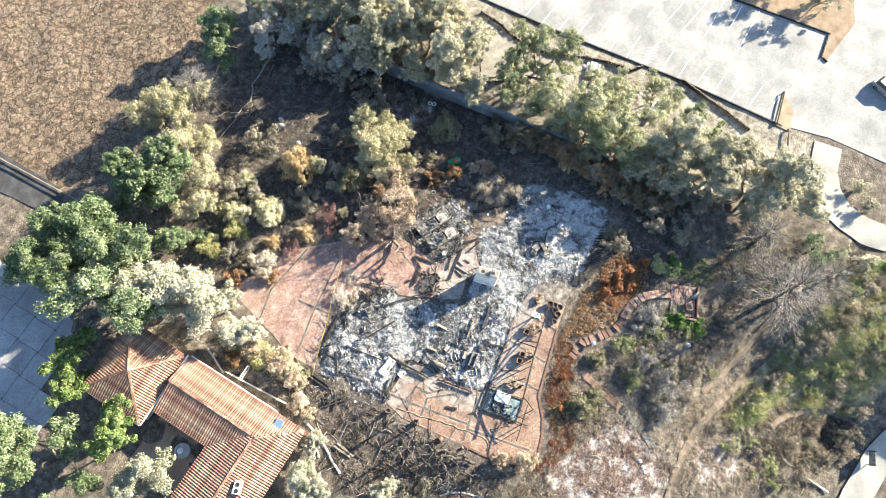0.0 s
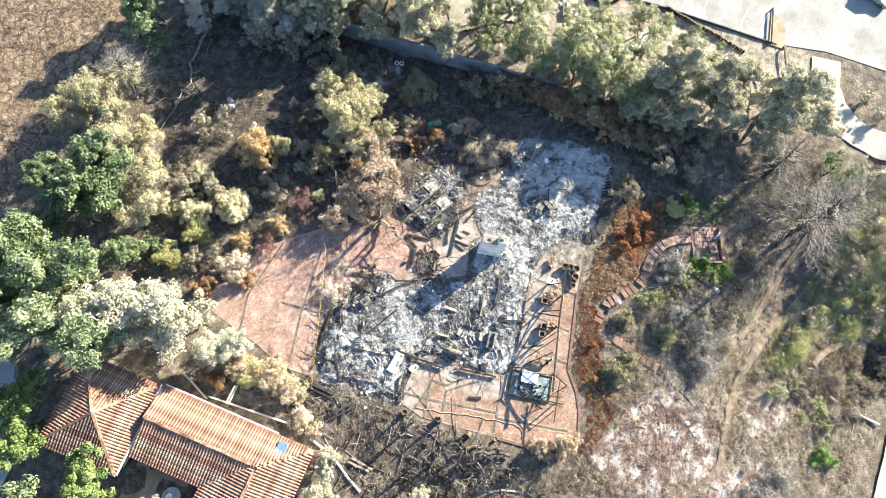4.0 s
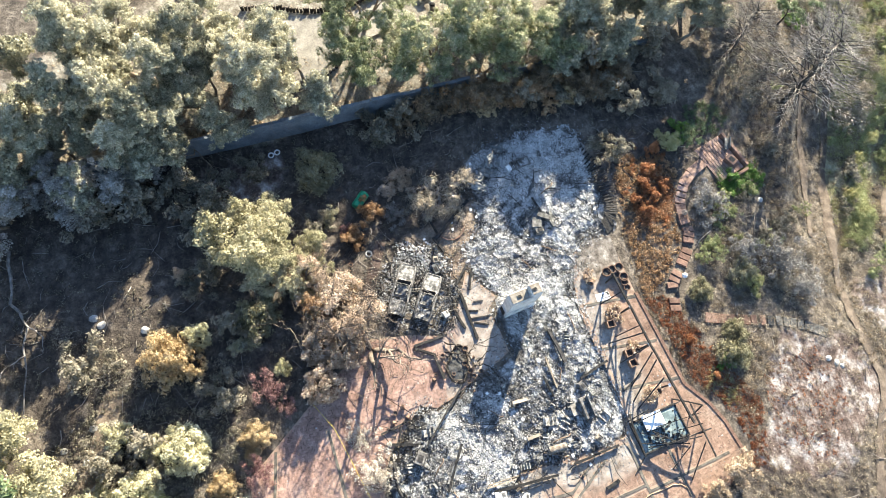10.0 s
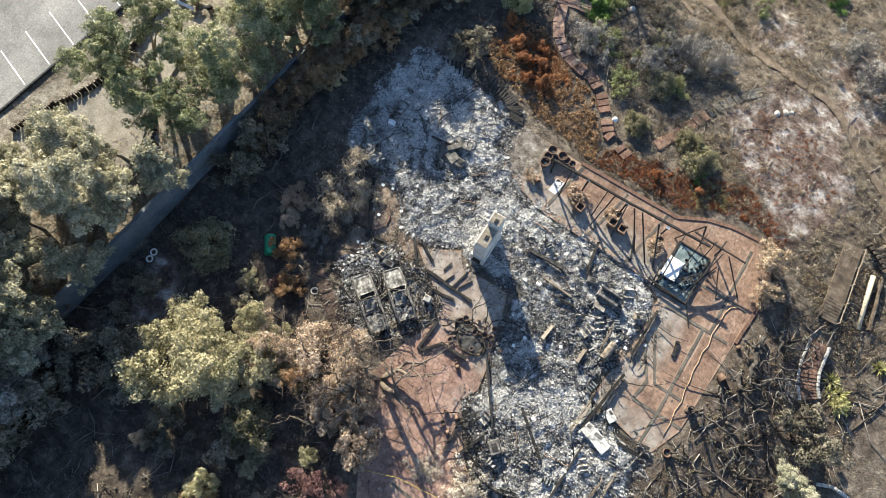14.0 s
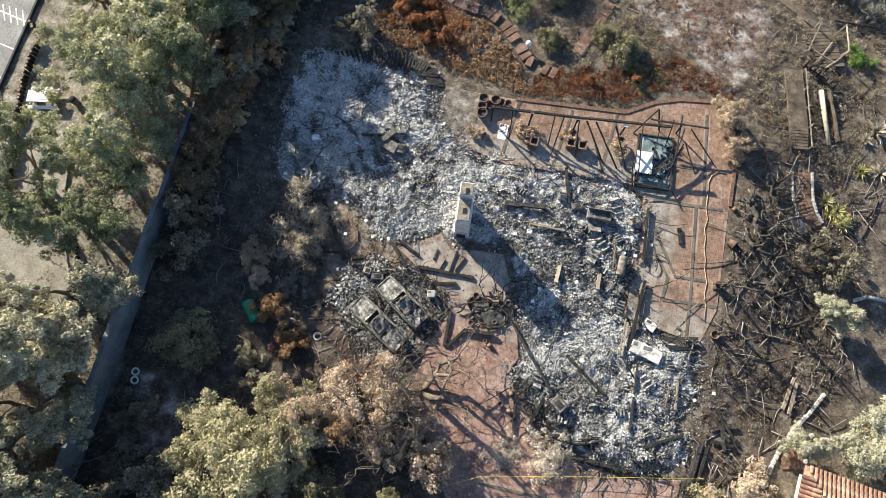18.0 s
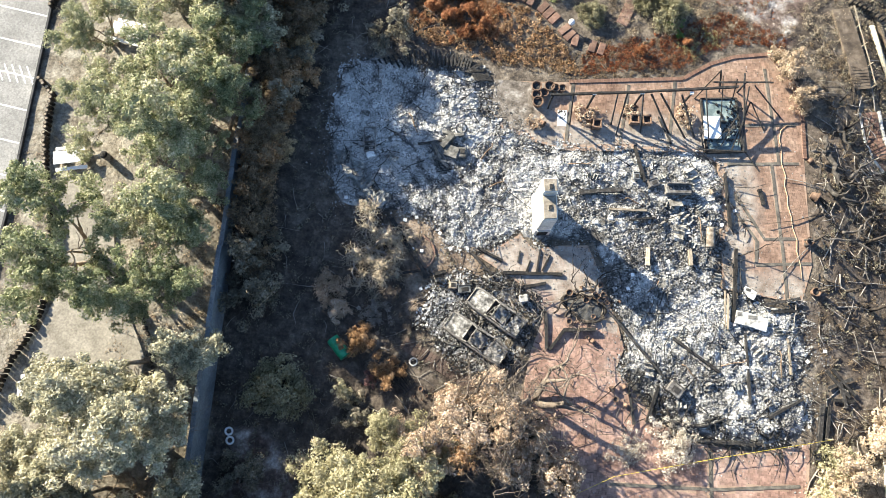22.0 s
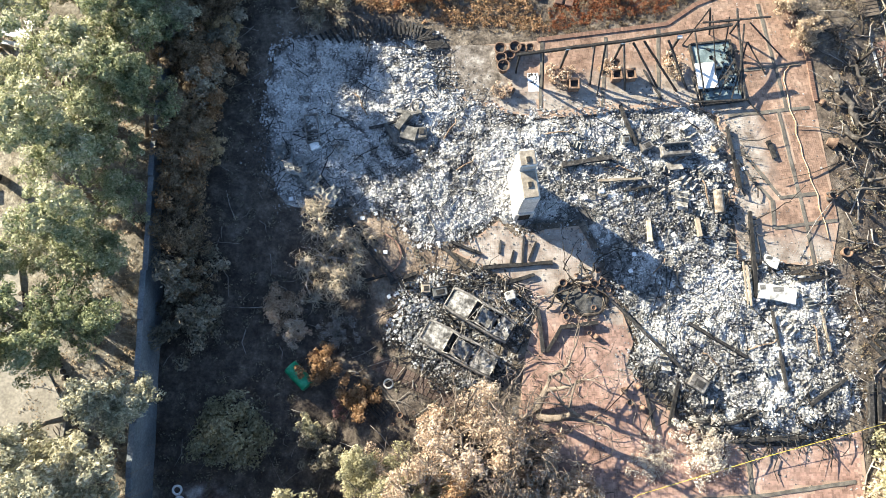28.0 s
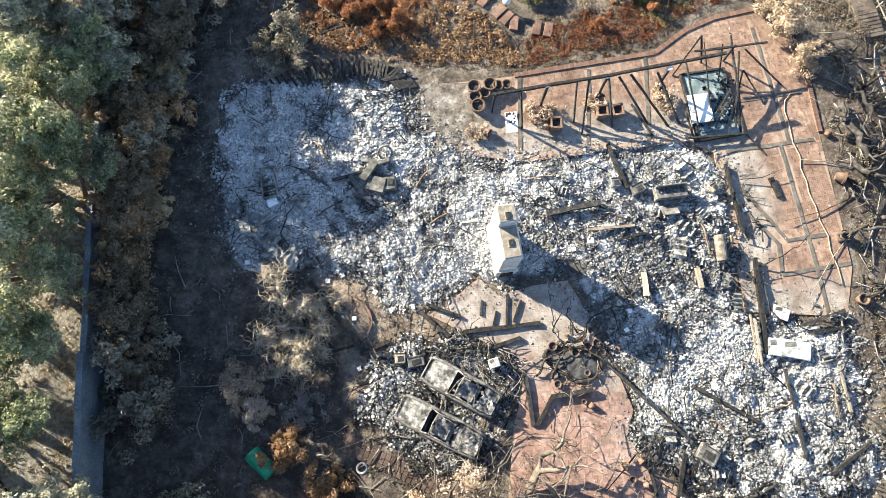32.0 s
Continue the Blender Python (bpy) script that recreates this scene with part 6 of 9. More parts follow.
for x, y, a in ((-37.5, -1.6, 18), (-34.6, -18.6, 15), (-36.2, 9.4, -5), (-35.6, 17.6, 15), (-38.0, 21.2, 40), (-34.0, -27.5, 10)):
    m = pose(x, y, gz(x, y), 0, 0, a)
    if first is None:
        first = thing("picnic_table", 0, 0, 0, "white slatted picnic table with benches on the pale ground", "table", "picnic tables")
        for j in range(5):
            part("top_slat", box(2.4, 0.19, 0.06, 0, -0.42 + 0.21 * j, 0.72, bevel=0.008), WHITE_PAINT, first)
        for s in (-1, 1):
            part("bench", box(2.4, 0.28, 0.06, 0, s * 0.85, 0.42, bevel=0.008), WHITE_PAINT, first)
            part("leg", box(0.12, 1.5, 0.08, s * 0.8, 0, 0.36), TIMBER, first)
            part("upright", box(0.12, 0.6, 0.7, s * 0.8, 0, 0.02), TIMBER, first)
        first.matrix_basis = m
    else:
        copy_thing(first, m)
bin_ = thing("litter_bin", -34.9, -1.0, gz(-34.9, -1), "dark round litter bin beside the picnic table", "bin")
part("drum", lathe([(0.26, 0), (0.3, 0.85), (0.24, 0.9)], 16), STEEL_BURNT, bin_)
part("lid", lathe([(0.31, 0.9), (0.2, 1.0), (0.05, 1.04)], 16), CHAR, bin_)
stones = thing("stone_edging", 0, 0, 0, "line of dark rough stones edging the park path", "edging")
for x, y, a in along([(-32.3, -8.2), (-30.7, -10.8), (-29.1, -12.1), (-27.6, -14.4), (-27.0, -16.6), (-26.6, -18.8)], 0.42):
    part("stone", box(random.uniform(0.25, 0.42), random.uniform(0.22, 0.36), random.uniform(0.2, 0.4), x, y, gz(x, y) - 0.05, a + random.uniform(-30, 30), 0.05), BARK_BURNT, stones)
PATH_SAND = material("packed_sandy_path", [(0.16, 0.145, 0.12), (0.25, 0.23, 0.195), (0.34, 0.315, 0.27)], 0.7, 0.95, 0.3, fine=6)
strip = slab("park_path", [(-37.4, -2.5), (-32.8, -6.5), (-31.6, -10.0), (-30.0, -12.2), (-27.8, -15.2), (-27.8, -19.5), (-33.2, -20.8), (-36.2, -16.5), (-35.6, -12.5), (-35.8, -9.0), (-37.4, -6.0)], 0.13, 0.5, PATH_SAND, "pale packed path in the park", "path")
kerb = new("kerb")
tagged(kerb, "low concrete kerb along the parking lot", "kerb", kind="structure")
for x, y, a in along([(-39.8, -27.5), (-39.8, -21.8), (-41.2, -6.3), (-43.3, 10.8), (-44.2, 25.4)], 1.5):
    w = radians(a)
    part("kerb_stone", box(1.48, 0.2, 0.3, x + 0.75 * math.cos(w), y + 0.75 * math.sin(w), -0.06, a, 0.02), DARK_ASPHALT, kerb)
lines = new("lot_markings")
tagged(lines, "white painted stall lines on the parking lot", "road marking", kind="structure")
for k, (x, y, a) in enumerate(along([(-40.0, -25.8), (-41.4, -6.3), (-43.5, 10.8), (-44.4, 25.4)], 2.75)):
    w = radians(a + 80)
    part("stall_line", box(4.4, 0.12, 0.006, x + 2.25 * math.cos(w), y + 2.25 * math.sin(w), 0.062, a + 80), WHITE_PAINT, lines)
for k in range(6):
    part("stall_line", box(1.7, 0.1, 0.006, -46.2 + 0.62 * k, 4.35 + 0.03 * k, 0.068, 125), WHITE_PAINT, lines)
for k, (x, y, a) in enumerate(along([(-55.0, -20), (-55.1, 7.8), (-56.5, 16)], 2.75)):
    for s in (-1, 1):
        w = radians(a + 80)
        part("stall_line", box(4.2, 0.12, 0.006, x + s * 2.3 * math.cos(w), y + s * 2.3 * math.sin(w), 0.062, a + 80), WHITE_PAINT, lines)
isl = slab("planting_island", [(-60.7, 11.5), (-62.8, 26.4), (-58.4, 26.9), (-58.0, 27.8), (-66.6, 29.2), (-71, 27.4), (-72, 8), (-66, 6)], 0.16, 0.3, material("island_soil", [(0.16, 0.11, 0.07), (0.3, 0.23, 0.16)], 0.8, 0.95, 0.5), "raised planting island with bare brown soil", "island")
isk = thing("island_kerb", 0, 0, 0.0, "dark kerb round the planting island", "kerb")
for x, y, a in along([(-60.7, 11.5), (-62.8, 26.4), (-58.4, 26.9), (-58.0, 27.8)], 0.9):
    w = radians(a)
    part("kerb_stone", box(0.88, 0.2, 0.34, x + 0.45 * math.cos(w), y + 0.45 * math.sin(w), -0.04, a, 0.02), CHAR, isk)
isl2 = slab("planting_wedge", [(-49.4, 24.3), (-47.4, 26.9), (-43.9, 27.4), (-43.9, 25.3)], 0.17, 0.3, material("wedge_soil", [(0.2, 0.15, 0.1), (0.36, 0.29, 0.2)], 0.8, 0.95, 0.5), "small wedge of bare soil in the lot", "island")
fence = thing("post_fence", 0, 0, 0, "dark timber rail beside the lot's exit", "fence")
for p, q in (((-49.4, 24.3), (-44.0, 25.4)), ((-44.0, 27.2), (-39.5, 28.8)), ((-41.5, 30.6), (-37.4, 29.4)), ((-40.2, 32.6), (-36.8, 31.4)), ((-38.8, 25.0), (-35.4, 27.0))):
    bar("rail", (*p, 0.5), (*q, 0.5), 0.16, 0.16, BARK_BURNT, fence)
    for c in (p, q):
        bar("post", (*c, -0.2), (*c, 0.55), 0.18, 0.18, BARK_BURNT, fence)
lamp = thing("lamp_post", -57.7, 17.9, 0.06, "slim lamp post standing in the parking lot", "lamp post")
part("pole", lathe([(0.12, 0), (0.07, 1.8)], 10), SHEET, lamp)
part("base", lathe([(0.3, 0), (0.26, 0.5)], 12), CONCRETE, lamp)
part("lamp_head", box(0.4, 0.25, 0.14, 0.1, 0, 1.8, bevel=0.03), SHEET, lamp)
CONC_ROAD = material("pale_sandy_road", [(0.22, 0.21, 0.19), (0.29, 0.28, 0.25), (0.36, 0.345, 0.305)], 0.3, 0.95, 0.25, fine=9)


def ribbon(name, pts, width, mat, label, lift=0.05):
    """A road that follows the ground along a line."""
    fine = along(pts, 1.0)
    v, f = [], []
    for x, y, a in fine:
        w = radians(a + 90)
        for s in (-1, -0.33, 0.33, 1):
            k = width / 2 * (1 + 0.35 * float(lumps(np.array([x + 9 * s]), np.array([y]), 1.1, 42)[0])) if width < 2 else width / 2
            px, py = x + s * k * math.cos(w), y + s * k * math.sin(w)
            v.append((px, py, gz(px, py) + lift))
    for i in range(len(fine) - 1):
        for j in range(3):
            f.append((4 * i + j, 4 * i + j + 1, 4 * i + 5 + j, 4 * i + 4 + j))
    return tagged(raw(name, v, f, mat, smooth=True), label, "road", kind="structure")


ribbon("park_road", [(-64, 60.5), (-54, 59), (-47, 56.4), (-41.4, 53.2), (-37.6, 49.6), (-35.8, 46), (-35.2, 42), (-35.8, 38.4), (-38, 35.8), (-41, 34), (-45.6, 33.2)], 4.0, CONC_ROAD, "pale sandy road looping beside the slope", 0.16)
ribbon("lower_road", [(-46, 66.4), (-32, 62.4), (-18, 60.0), (-9, 58.4), (-2.8, 57.6), (6, 57.2), (12, 56.8), (20, 55.8), (30, 54)], 3.9, CONC_ROAD, "pale concrete road at the foot of the slope", 0.22)
SOIL_PATH = material("bare_trail_soil", [(0.12, 0.09, 0.065), (0.2, 0.155, 0.115), (0.28, 0.222, 0.17)], 0.8, 0.95, 0.5, fine=7)
TRAILS = [[(-30, 43), (-25, 41.4), (-21.2, 40.4), (-16.8, 39.9), (-12.8, 38.7), (-8.6, 37.2), (-3.6, 35.3), (0.7, 34.2), (4.4, 33.9), (7.8, 34.2), (10.8, 34.6), (13.4, 33.6), (16.4, 31.4), (23, 28.4)],
          [(-22, 37.6), (-17.8, 36.7), (-12.5, 35.7), (-6.8, 34.2), (-2.9, 32.5)], [(-12.6, 54), (-10.5, 47.9), (-8.4, 45.6), (-6.3, 43.6), (-4, 43)]]
TRAIL_SOIL = material("dark_trail_soil", [(0.06, 0.045, 0.034), (0.125, 0.097, 0.074), (0.21, 0.17, 0.132)], 1.2, 0.95, 0.6, fine=7)
ribbon("trail", TRAILS[0], 1.0, TRAIL_SOIL, "bare brown trail across the slope", 0.1)
ribbon("upper_trail", TRAILS[1], 0.7, TRAIL_SOIL, "narrow bare trail on the slope", 0.1)
ribbon("garden_path", [(14.2, -39.4), (13.2, -39.2), (9.3, -37.4), (3.9, -35.8), (-0.9, -34.6)], 1.7, SOIL_PATH, "bare sandy path through the burnt garden", 0.06)
ribbon("low_trail", TRAILS[2], 0.7, TRAIL_SOIL, "narrow bare trail on the slope", 0.1)
pipe = Tubes()
pipe.add([(-2.2, 46.6, gz(-2.2, 46.6) + 0.2), (-1.9, 50, gz(-1.9, 50) + 0.2), (-1.7, 54.0, gz(-1.7, 54) + 0.3)], [0.14] * 3, 8)
tagged(pipe.make("drain_pipe", CONCRETE), "pale drain pipe running down to the road", "pipe")


# ---- parked cars ----
def parked_car(x, y, rz, mat, label):
    t = thing("parked_car", x, y, gz(x, y) + 0.05, label, "car", rz=rz)
    prof = [(-2.2, 0.3), (-2.25, 0.85), (-2.1, 1.0), (1.0, 0.98), (2.1, 0.85), (2.25, 0.6), (2.2, 0.3)]
    n = len(prof)
    v = [(a, s * (0.88 if b < 0.9 else 0.82), b) for s in (-1, 1) for a, b in prof]
    raw("body", v, [tuple(range(n))[::-1], tuple(range(n, 2 * n))] + [(k, (k + 1) % n, n + (k + 1) % n, n + k) for k in range(n)], mat, t)
    cab_ = [(-2.0, 1.0), (-1.7, 1.5), (0.2, 1.52), (0.95, 1.0)]
    v = [(a, s * (0.8 if b < 1.2 else 0.66), b) for s in (-1, 1) for a, b in cab_]
    raw("cabin", v, [(3, 2, 1, 0), (4, 5, 6, 7)] + [(k, (k + 1) % 4, 4 + (k + 1) % 4, 4 + k) for k in range(4)], GLASS_DARK, t, "dark glazed cabin")
    part("roof", box(1.8, 1.3, 0.06, -0.75, 0, 1.5, bevel=0.02), mat, t)
    for wx in (1.4, -1.4):
        for s in (-1, 1):
            w = part("wheel", lathe([(0.31, -0.1), (0.33, 0), (0.31, 0.1)], 16), RUBBER, t)
            w.matrix_basis = pose(wx, s * 0.8, 0.3, 90, 0, 0)
            part("rim", lathe([(0.18, -0.11), (0.18, 0.11)], 10), SHEET, w)
    for s in (-1, 1):
        part("headlight", box(0.06, 0.35, 0.14, 2.2, s * 0.6, 0.68), WHITE_PAINT, t)


parked_car(-57.8, 37.4, 70, CAR_PAINT, "silver car parked on the pale lot")
sign = thing("road_sign", -8.6, 57.0, gz(-8.6, 57.0) + 0.2, "dark frame sign beside the lower road", "sign", rz=20)
part("board", box(2.0, 0.08, 1.3, 0, 0, 0.6, 0, 0.01), SHEET, sign)
for s in (-0.9, 0.9):
    part("post", box(0.1, 0.1, 2.0, s), BARK_BURNT, sign)

# ---- neighbouring house ----
house = thing("neighbour_house", 32, -20, 0, "low stucco house with red clay tile roofs", "house")
house.matrix_basis = pose(0, 0, -0.1)
part("wall", box(8.4, 7.6, 3.3, 31.9, -30.0), STUCCO, house)
part("wall", box(6.2, 14.6, 3.2, 30.6, -18.9), STUCCO, house)
part("wall", box(17.5, 8.0, 3.2, 37.0, -12.8), STUCCO, house)
TILE_MESH = {}


def tile_course(p, up, side, length, roof):
    """One column of barrel tiles from the eave up the slope, each tile lapping over the one below."""
    n = max(1, round(length / 0.42))
    if n not in TILE_MESH:
        v, f = [], []
        for i in range(n):
            for e in (0, 1):
                d = (i + e) * 0.42 + (0.0 if e == 0 else 0.05)
                r = 0.15 - 0.02 * e
                for k in range(5):
                    w = math.pi * k / 4
                    v.append((d, -r * math.cos(w), 0.02 + r * math.sin(w) + (0.035 if e == 0 else 0.0)))
            o = i * 10
            f += [(o + k, o + k + 1, o + k + 6, o + k + 5) for k in range(4)]
            f.append(tuple(o + k for k in range(5)))
        me = bpy.data.meshes.new("tile_course")
        me.from_pydata(v, [], f)
        me.materials.append(ROOF_TILE)
        TILE_MESH[n] = me
    m = Matrix((up, side, up.cross(side))).transposed().to_4x4()
    m.translation = p
    return share("tile_course", TILE_MESH[n], roof, m)


def roof_slope(p0, p1, inward, rise, run, length_at, name="roof"):
    """A plane from the eave p0-p1 inwards, with a tile course every 31 cm; length_at gives each course's plan length."""
    p0, p1, inward = Vector(p0), Vector(p1), Vector((*inward, 0)).normalized()
    e = p1 - p0
    l = e.length
    e.normalize()
    up = (inward * run + Vector((0, 0, rise))).normalized()
    if up.cross(e).z < 0:
        e2 = -e
    else:
        e2 = e
    k = math.hypot(run, rise) / run
    pts = [i / 12 * l for i in range(13)]
    v = [tuple(p0 + e * s) for s in pts] + [tuple(p0 + e * s + up * k * length_at(s, l)) for s in pts]
    roof = raw(name, v, [(i, i + 1, i + 14, i + 13) for i in range(12)], ROOF_TILE, house)
    n = int(l / 0.31)
    for i in range(n):
        s = (i + 0.5) * l / n
        d = length_at(s, l)
        if d > 0.4:
            tile_course(p0 + e * s - up * 0.05, up, e2, k * d, roof)
    return roof


z1 = 3.2
c1, c2, c3, c4 = (27.1, -34.3), (36.7, -34.3), (36.5, -25.7), (27.1, -25.9)
hip = lambda s, l: 4.45 * min(s, l - s) / (l / 2)
roof_slope((*c1, z1), (*c2, z1), (0, 1), 1.8, 4.3, lambda s, l: 4.25 * min(s, l - s) / (l / 2))
roof_slope((*c2, z1), (*c3, z1), (-1, 0), 1.8, 4.7, lambda s, l: 4.7 * min(s, l - s) / (l / 2))
roof_slope((*c3, z1), (*c4, z1), (0, -1), 1.8, 4.3, lambda s, l: 4.3 * min(s, l - s) / (l / 2))
roof_slope((*c4, z1), (*c1, z1), (1, 0), 1.8, 4.7, lambda s, l: 4.7 * min(s, l - s) / (l / 2))
z2 = 2.95
roof_slope((26.9, -25.6, z2), (26.9, -8.3, z2), (1, 0), 1.25, 3.4, lambda s, l: min(3.4, 3.4 * (l - s) / 4.4))
roof_slope((34.4, -12.9, z2), (34.4, -25.4, z2), (-1, 0), 1.25, 4.1, lambda s, l: 4.1)
roof_slope((26.9, -8.3, z2), (46.5, -8.3, z2), (0, -1), 1.3, 4.5, lambda s, l: min(4.5, 4.5 * s / 3.5))
roof_slope((46.5, -17.4, z2), (30.4, -17.4, z2), (0, 1), 1.3, 4.6, lambda s, l: 4.6)
for p, q in (((30.35, -25.4, 4.3), (30.35, -13.4, 4.3)), ((31, -12.85, 4.35), (46.5, -12.85, 4.35)), ((27.1, -34.3, 3.25), (31.8, -30.05, 5.1)), ((36.7, -34.3, 3.25), (31.8, -30.05, 5.1)), ((36.5, -25.7, 3.25), (31.8, -30.0, 5.1)), ((27.1, -25.9, 3.25), (31.8, -30.0, 5.1))):
    bar("ridge_tiles", p, q, 0.3, 0.2, ROOF_TILE, house)
for p, q in (((26.75, -25.4, 2.95), (26.75, -12.4, 2.95)), ((36.75, -34.4, 3.15), (36.6, -25.6, 3.15)), ((26.9, -25.75, 3.15), (36.5, -25.5, 3.15))):
    bar("gutter", p, q, 0.16, 0.14, WHITE_PAINT, house)
skylight = part("skylight", box(1.3, 1.1, 0.2, 27.9, -11.4, 3.35, 10, 0.03), SHEET, house)
part("pane", box(1.1, 0.9, 0.05, 27.9, -11.4, 3.53, 10), material("sky_glass", [(0.1, 0.16, 0.24), (0.16, 0.24, 0.34)], 2, 0.1, 0.0, spec=0.6), skylight)
ac = part("roof_unit", box(1.5, 0.9, 0.7, 36.0, -11.2, 3.75, 20, 0.05), WHITE_PAINT, house, "white rooftop air unit")
for dx in (-0.35, 0.35):
    part("fan_grille", lathe([(0.26, 0), (0.24, 0.04)], 14), CHAR, ac).matrix_basis = pose(36.0 + dx * 0.94, -11.2 + dx * 0.34, 4.46)
court_tiles = slab("courtyard", [(34.4, -25.2), (41, -25.2), (41, -17.6), (34.4, -17.6)], 0.05, 0.2, MORTAR, "shaded courtyard floor behind the house", "courtyard")
fount = thing("fountain", 36.8, -20.2, 0.05, "round stone fountain in the courtyard", "fountain")
part("basin", lathe([(0.9, 0), (0.95, 0.5), (0.8, 0.5), (0.75, 0.25), (0.1, 0.25)], 20), STONE, fount)
part("pedestal", lathe([(0.18, 0.2), (0.12, 0.9), (0.4, 1.0), (0.1, 1.05)], 14), STONE, fount)
part("bowl", lathe([(0.12, 1.0), (0.38, 1.15), (0.32, 1.15), (0.05, 1.05)], 14), WHITE_PAINT, fount)
side = thing("garden_side_wall", 0, 0, 0, "low pale kerb wall beside the neighbouring house", "wall")
for x, y, a in along([(25.2, -25.4), (25.6, -24.2), (26.4, -22.2), (26.1, -18.6), (25.7, -13.4), (25.6, -12)], 0.8):
    w = radians(a)
    part("block", box(0.79, 0.18, 0.5, x + 0.4 * math.cos(w), y + 0.4 * math.sin(w), gz(x, y) - 0.1, a), CONCRETE, side)
gate = thing("side_gate", 25.2, -19.2, gz(25.2, -19.2), "pale metal side gate in the passage", "gate", rz=0)
for k in range(9):
    part("bar", box(0.05, 0.05, 1.4, -0.95 + 0.24 * k), WHITE_PAINT, gate)
for z in (0.15, 1.35):
    part("rail", box(2.0, 0.06, 0.06, 0, 0, z), WHITE_PAINT, gate)
drive_slabs = new("slab_drive")
tagged(drive_slabs, "large grey concrete drive slabs beside the house", "drive", kind="structure")
SLAB = material("blue_grey_slab", [(0.2, 0.2, 0.205), (0.27, 0.27, 0.275), (0.34, 0.34, 0.34)], 0.4, 0.85, 0.15, vary=0.12, fine=7)
for i in range(5):
    for j in range(8):
        x, y = 30.2 + 3.35 * i - 0.7 * j * 0.0, -58.5 + 3.35 * j
        if not (j > 5 and i < 3) and y < -36:
            part("slab", box(3.3, 3.3, 0.2, x + 1.6, y, -0.1 + 0.0, 3, 0.02), SLAB, drive_slabs)
alley = slab("alley", [(18.2, -66.5), (18.0, -56.4), (17.8, -44.5), (20.4, -46), (21.2, -50), (22.2, -58), (23.2, -67)], 0.16, 0.4, DARK_ASPHALT, "dark asphalt alley between fence and trees", "road")
fence2 = thing("field_fence", 0, 0, 0, "low timber fence between the dry field and the alley", "fence")
for p, q in (((19.0, -67), (18.4, -56.6)), ((18.4, -56.6), (17.8, -45.4))):
    bar("rail", (*p, 0.75), (*q, 0.75), 0.12, 0.14, TIMBER, fence2)
    bar("rail", (*p, 0.4), (*q, 0.4), 0.06, 0.12, TIMBER, fence2)
for x, y, a in along([(19.0, -67), (18.4, -56.6), (17.8, -45.4)], 2.4):
    bar("post", (x, y, -0.2), (x, y, 0.85), 0.12, 0.12, TIMBER, fence2)
# ---- plants ----
def leaf_cloud(rng, centres, radii, per, size, squash=0.75, shell=0.55):
    """Diamond leaves round the centres of clumps: vertices and faces as arrays."""
    cs = np.repeat(np.array(centres, float), per, 0)
    rs = np.repeat(np.array(radii, float), per)
    n = len(cs)
    d = rng.normal(size=(n, 3))
    d /= np.linalg.norm(d, axis=1, keepdims=True)
    r = rs * (shell + (1 - shell) * rng.random(n)) * rng.uniform(0.75, 1.15, n)
    p = cs + d * r[:, None] * [1, 1, squash]
    nm = d + rng.normal(0, 0.6, (n, 3)) + [0, 0, 0.5]
    nm /= np.linalg.norm(nm, axis=1, keepdims=True)
    a = np.cross(nm, rng.normal(size=(n, 3)))
    a /= np.linalg.norm(a, axis=1, keepdims=True) + 1e-9
    b = np.cross(nm, a)
    s = size * rng.uniform(0.6, 1.4, n)[:, None]
    w = 0.44
    v = np.stack([p - a * s, p + b * s * w + nm * s * 0.1, p + a * s, p - b * s * w + nm * s * 0.1], 1).reshape(-1, 3)
    f = np.arange(4 * n).reshape(-1, 4)
    return v, f


def leaves(name, v, f, mat, parent):
    me = bpy.data.meshes.new(name)
    me.vertices.add(len(v)), me.loops.add(f.size), me.polygons.add(len(f))
    me.vertices.foreach_set("co", v.ravel())
    me.loops.foreach_set("vertex_index", f.ravel())
    me.polygons.foreach_set("loop_start", np.arange(0, f.size, 4))
    me.update()
    me.materials.append(mat)
    ob = new(name, me)
    ob.parent = parent
    return ob


def branch(tubes, rng, p, d, length, radius, depth, ends, kink=0.25, sides=6, fork=2, droop=0.0):
    """A limb that bends, tapers and forks; the tips gather in ends."""
    pts, rad = [p.copy()], [radius]
    q, dd = p.copy(), d.copy()
    for k in range(4):
        dd = (dd + Vector(rng.normal(0, kink, 3)) + Vector((0, 0, -droop))).normalized()
        q = q + dd * length / 4
        pts.append(q.copy())
        rad.append(radius * (1 - 0.6 * (k + 1) / 4))
    tubes.add(pts, rad, sides)
    ends.append((q.copy(), depth))
    if depth:
        for k in range(fork + (rng.random() < 0.5)):
            i = rng.integers(2, 5)
            side = (dd + Vector(rng.normal(0, 0.75, 3))).normalized()
            branch(tubes, rng, pts[i], side, length * rng.uniform(0.55, 0.8), rad[i] * 0.8, depth - 1, ends, kink, max(3, sides - 1), fork, droop)


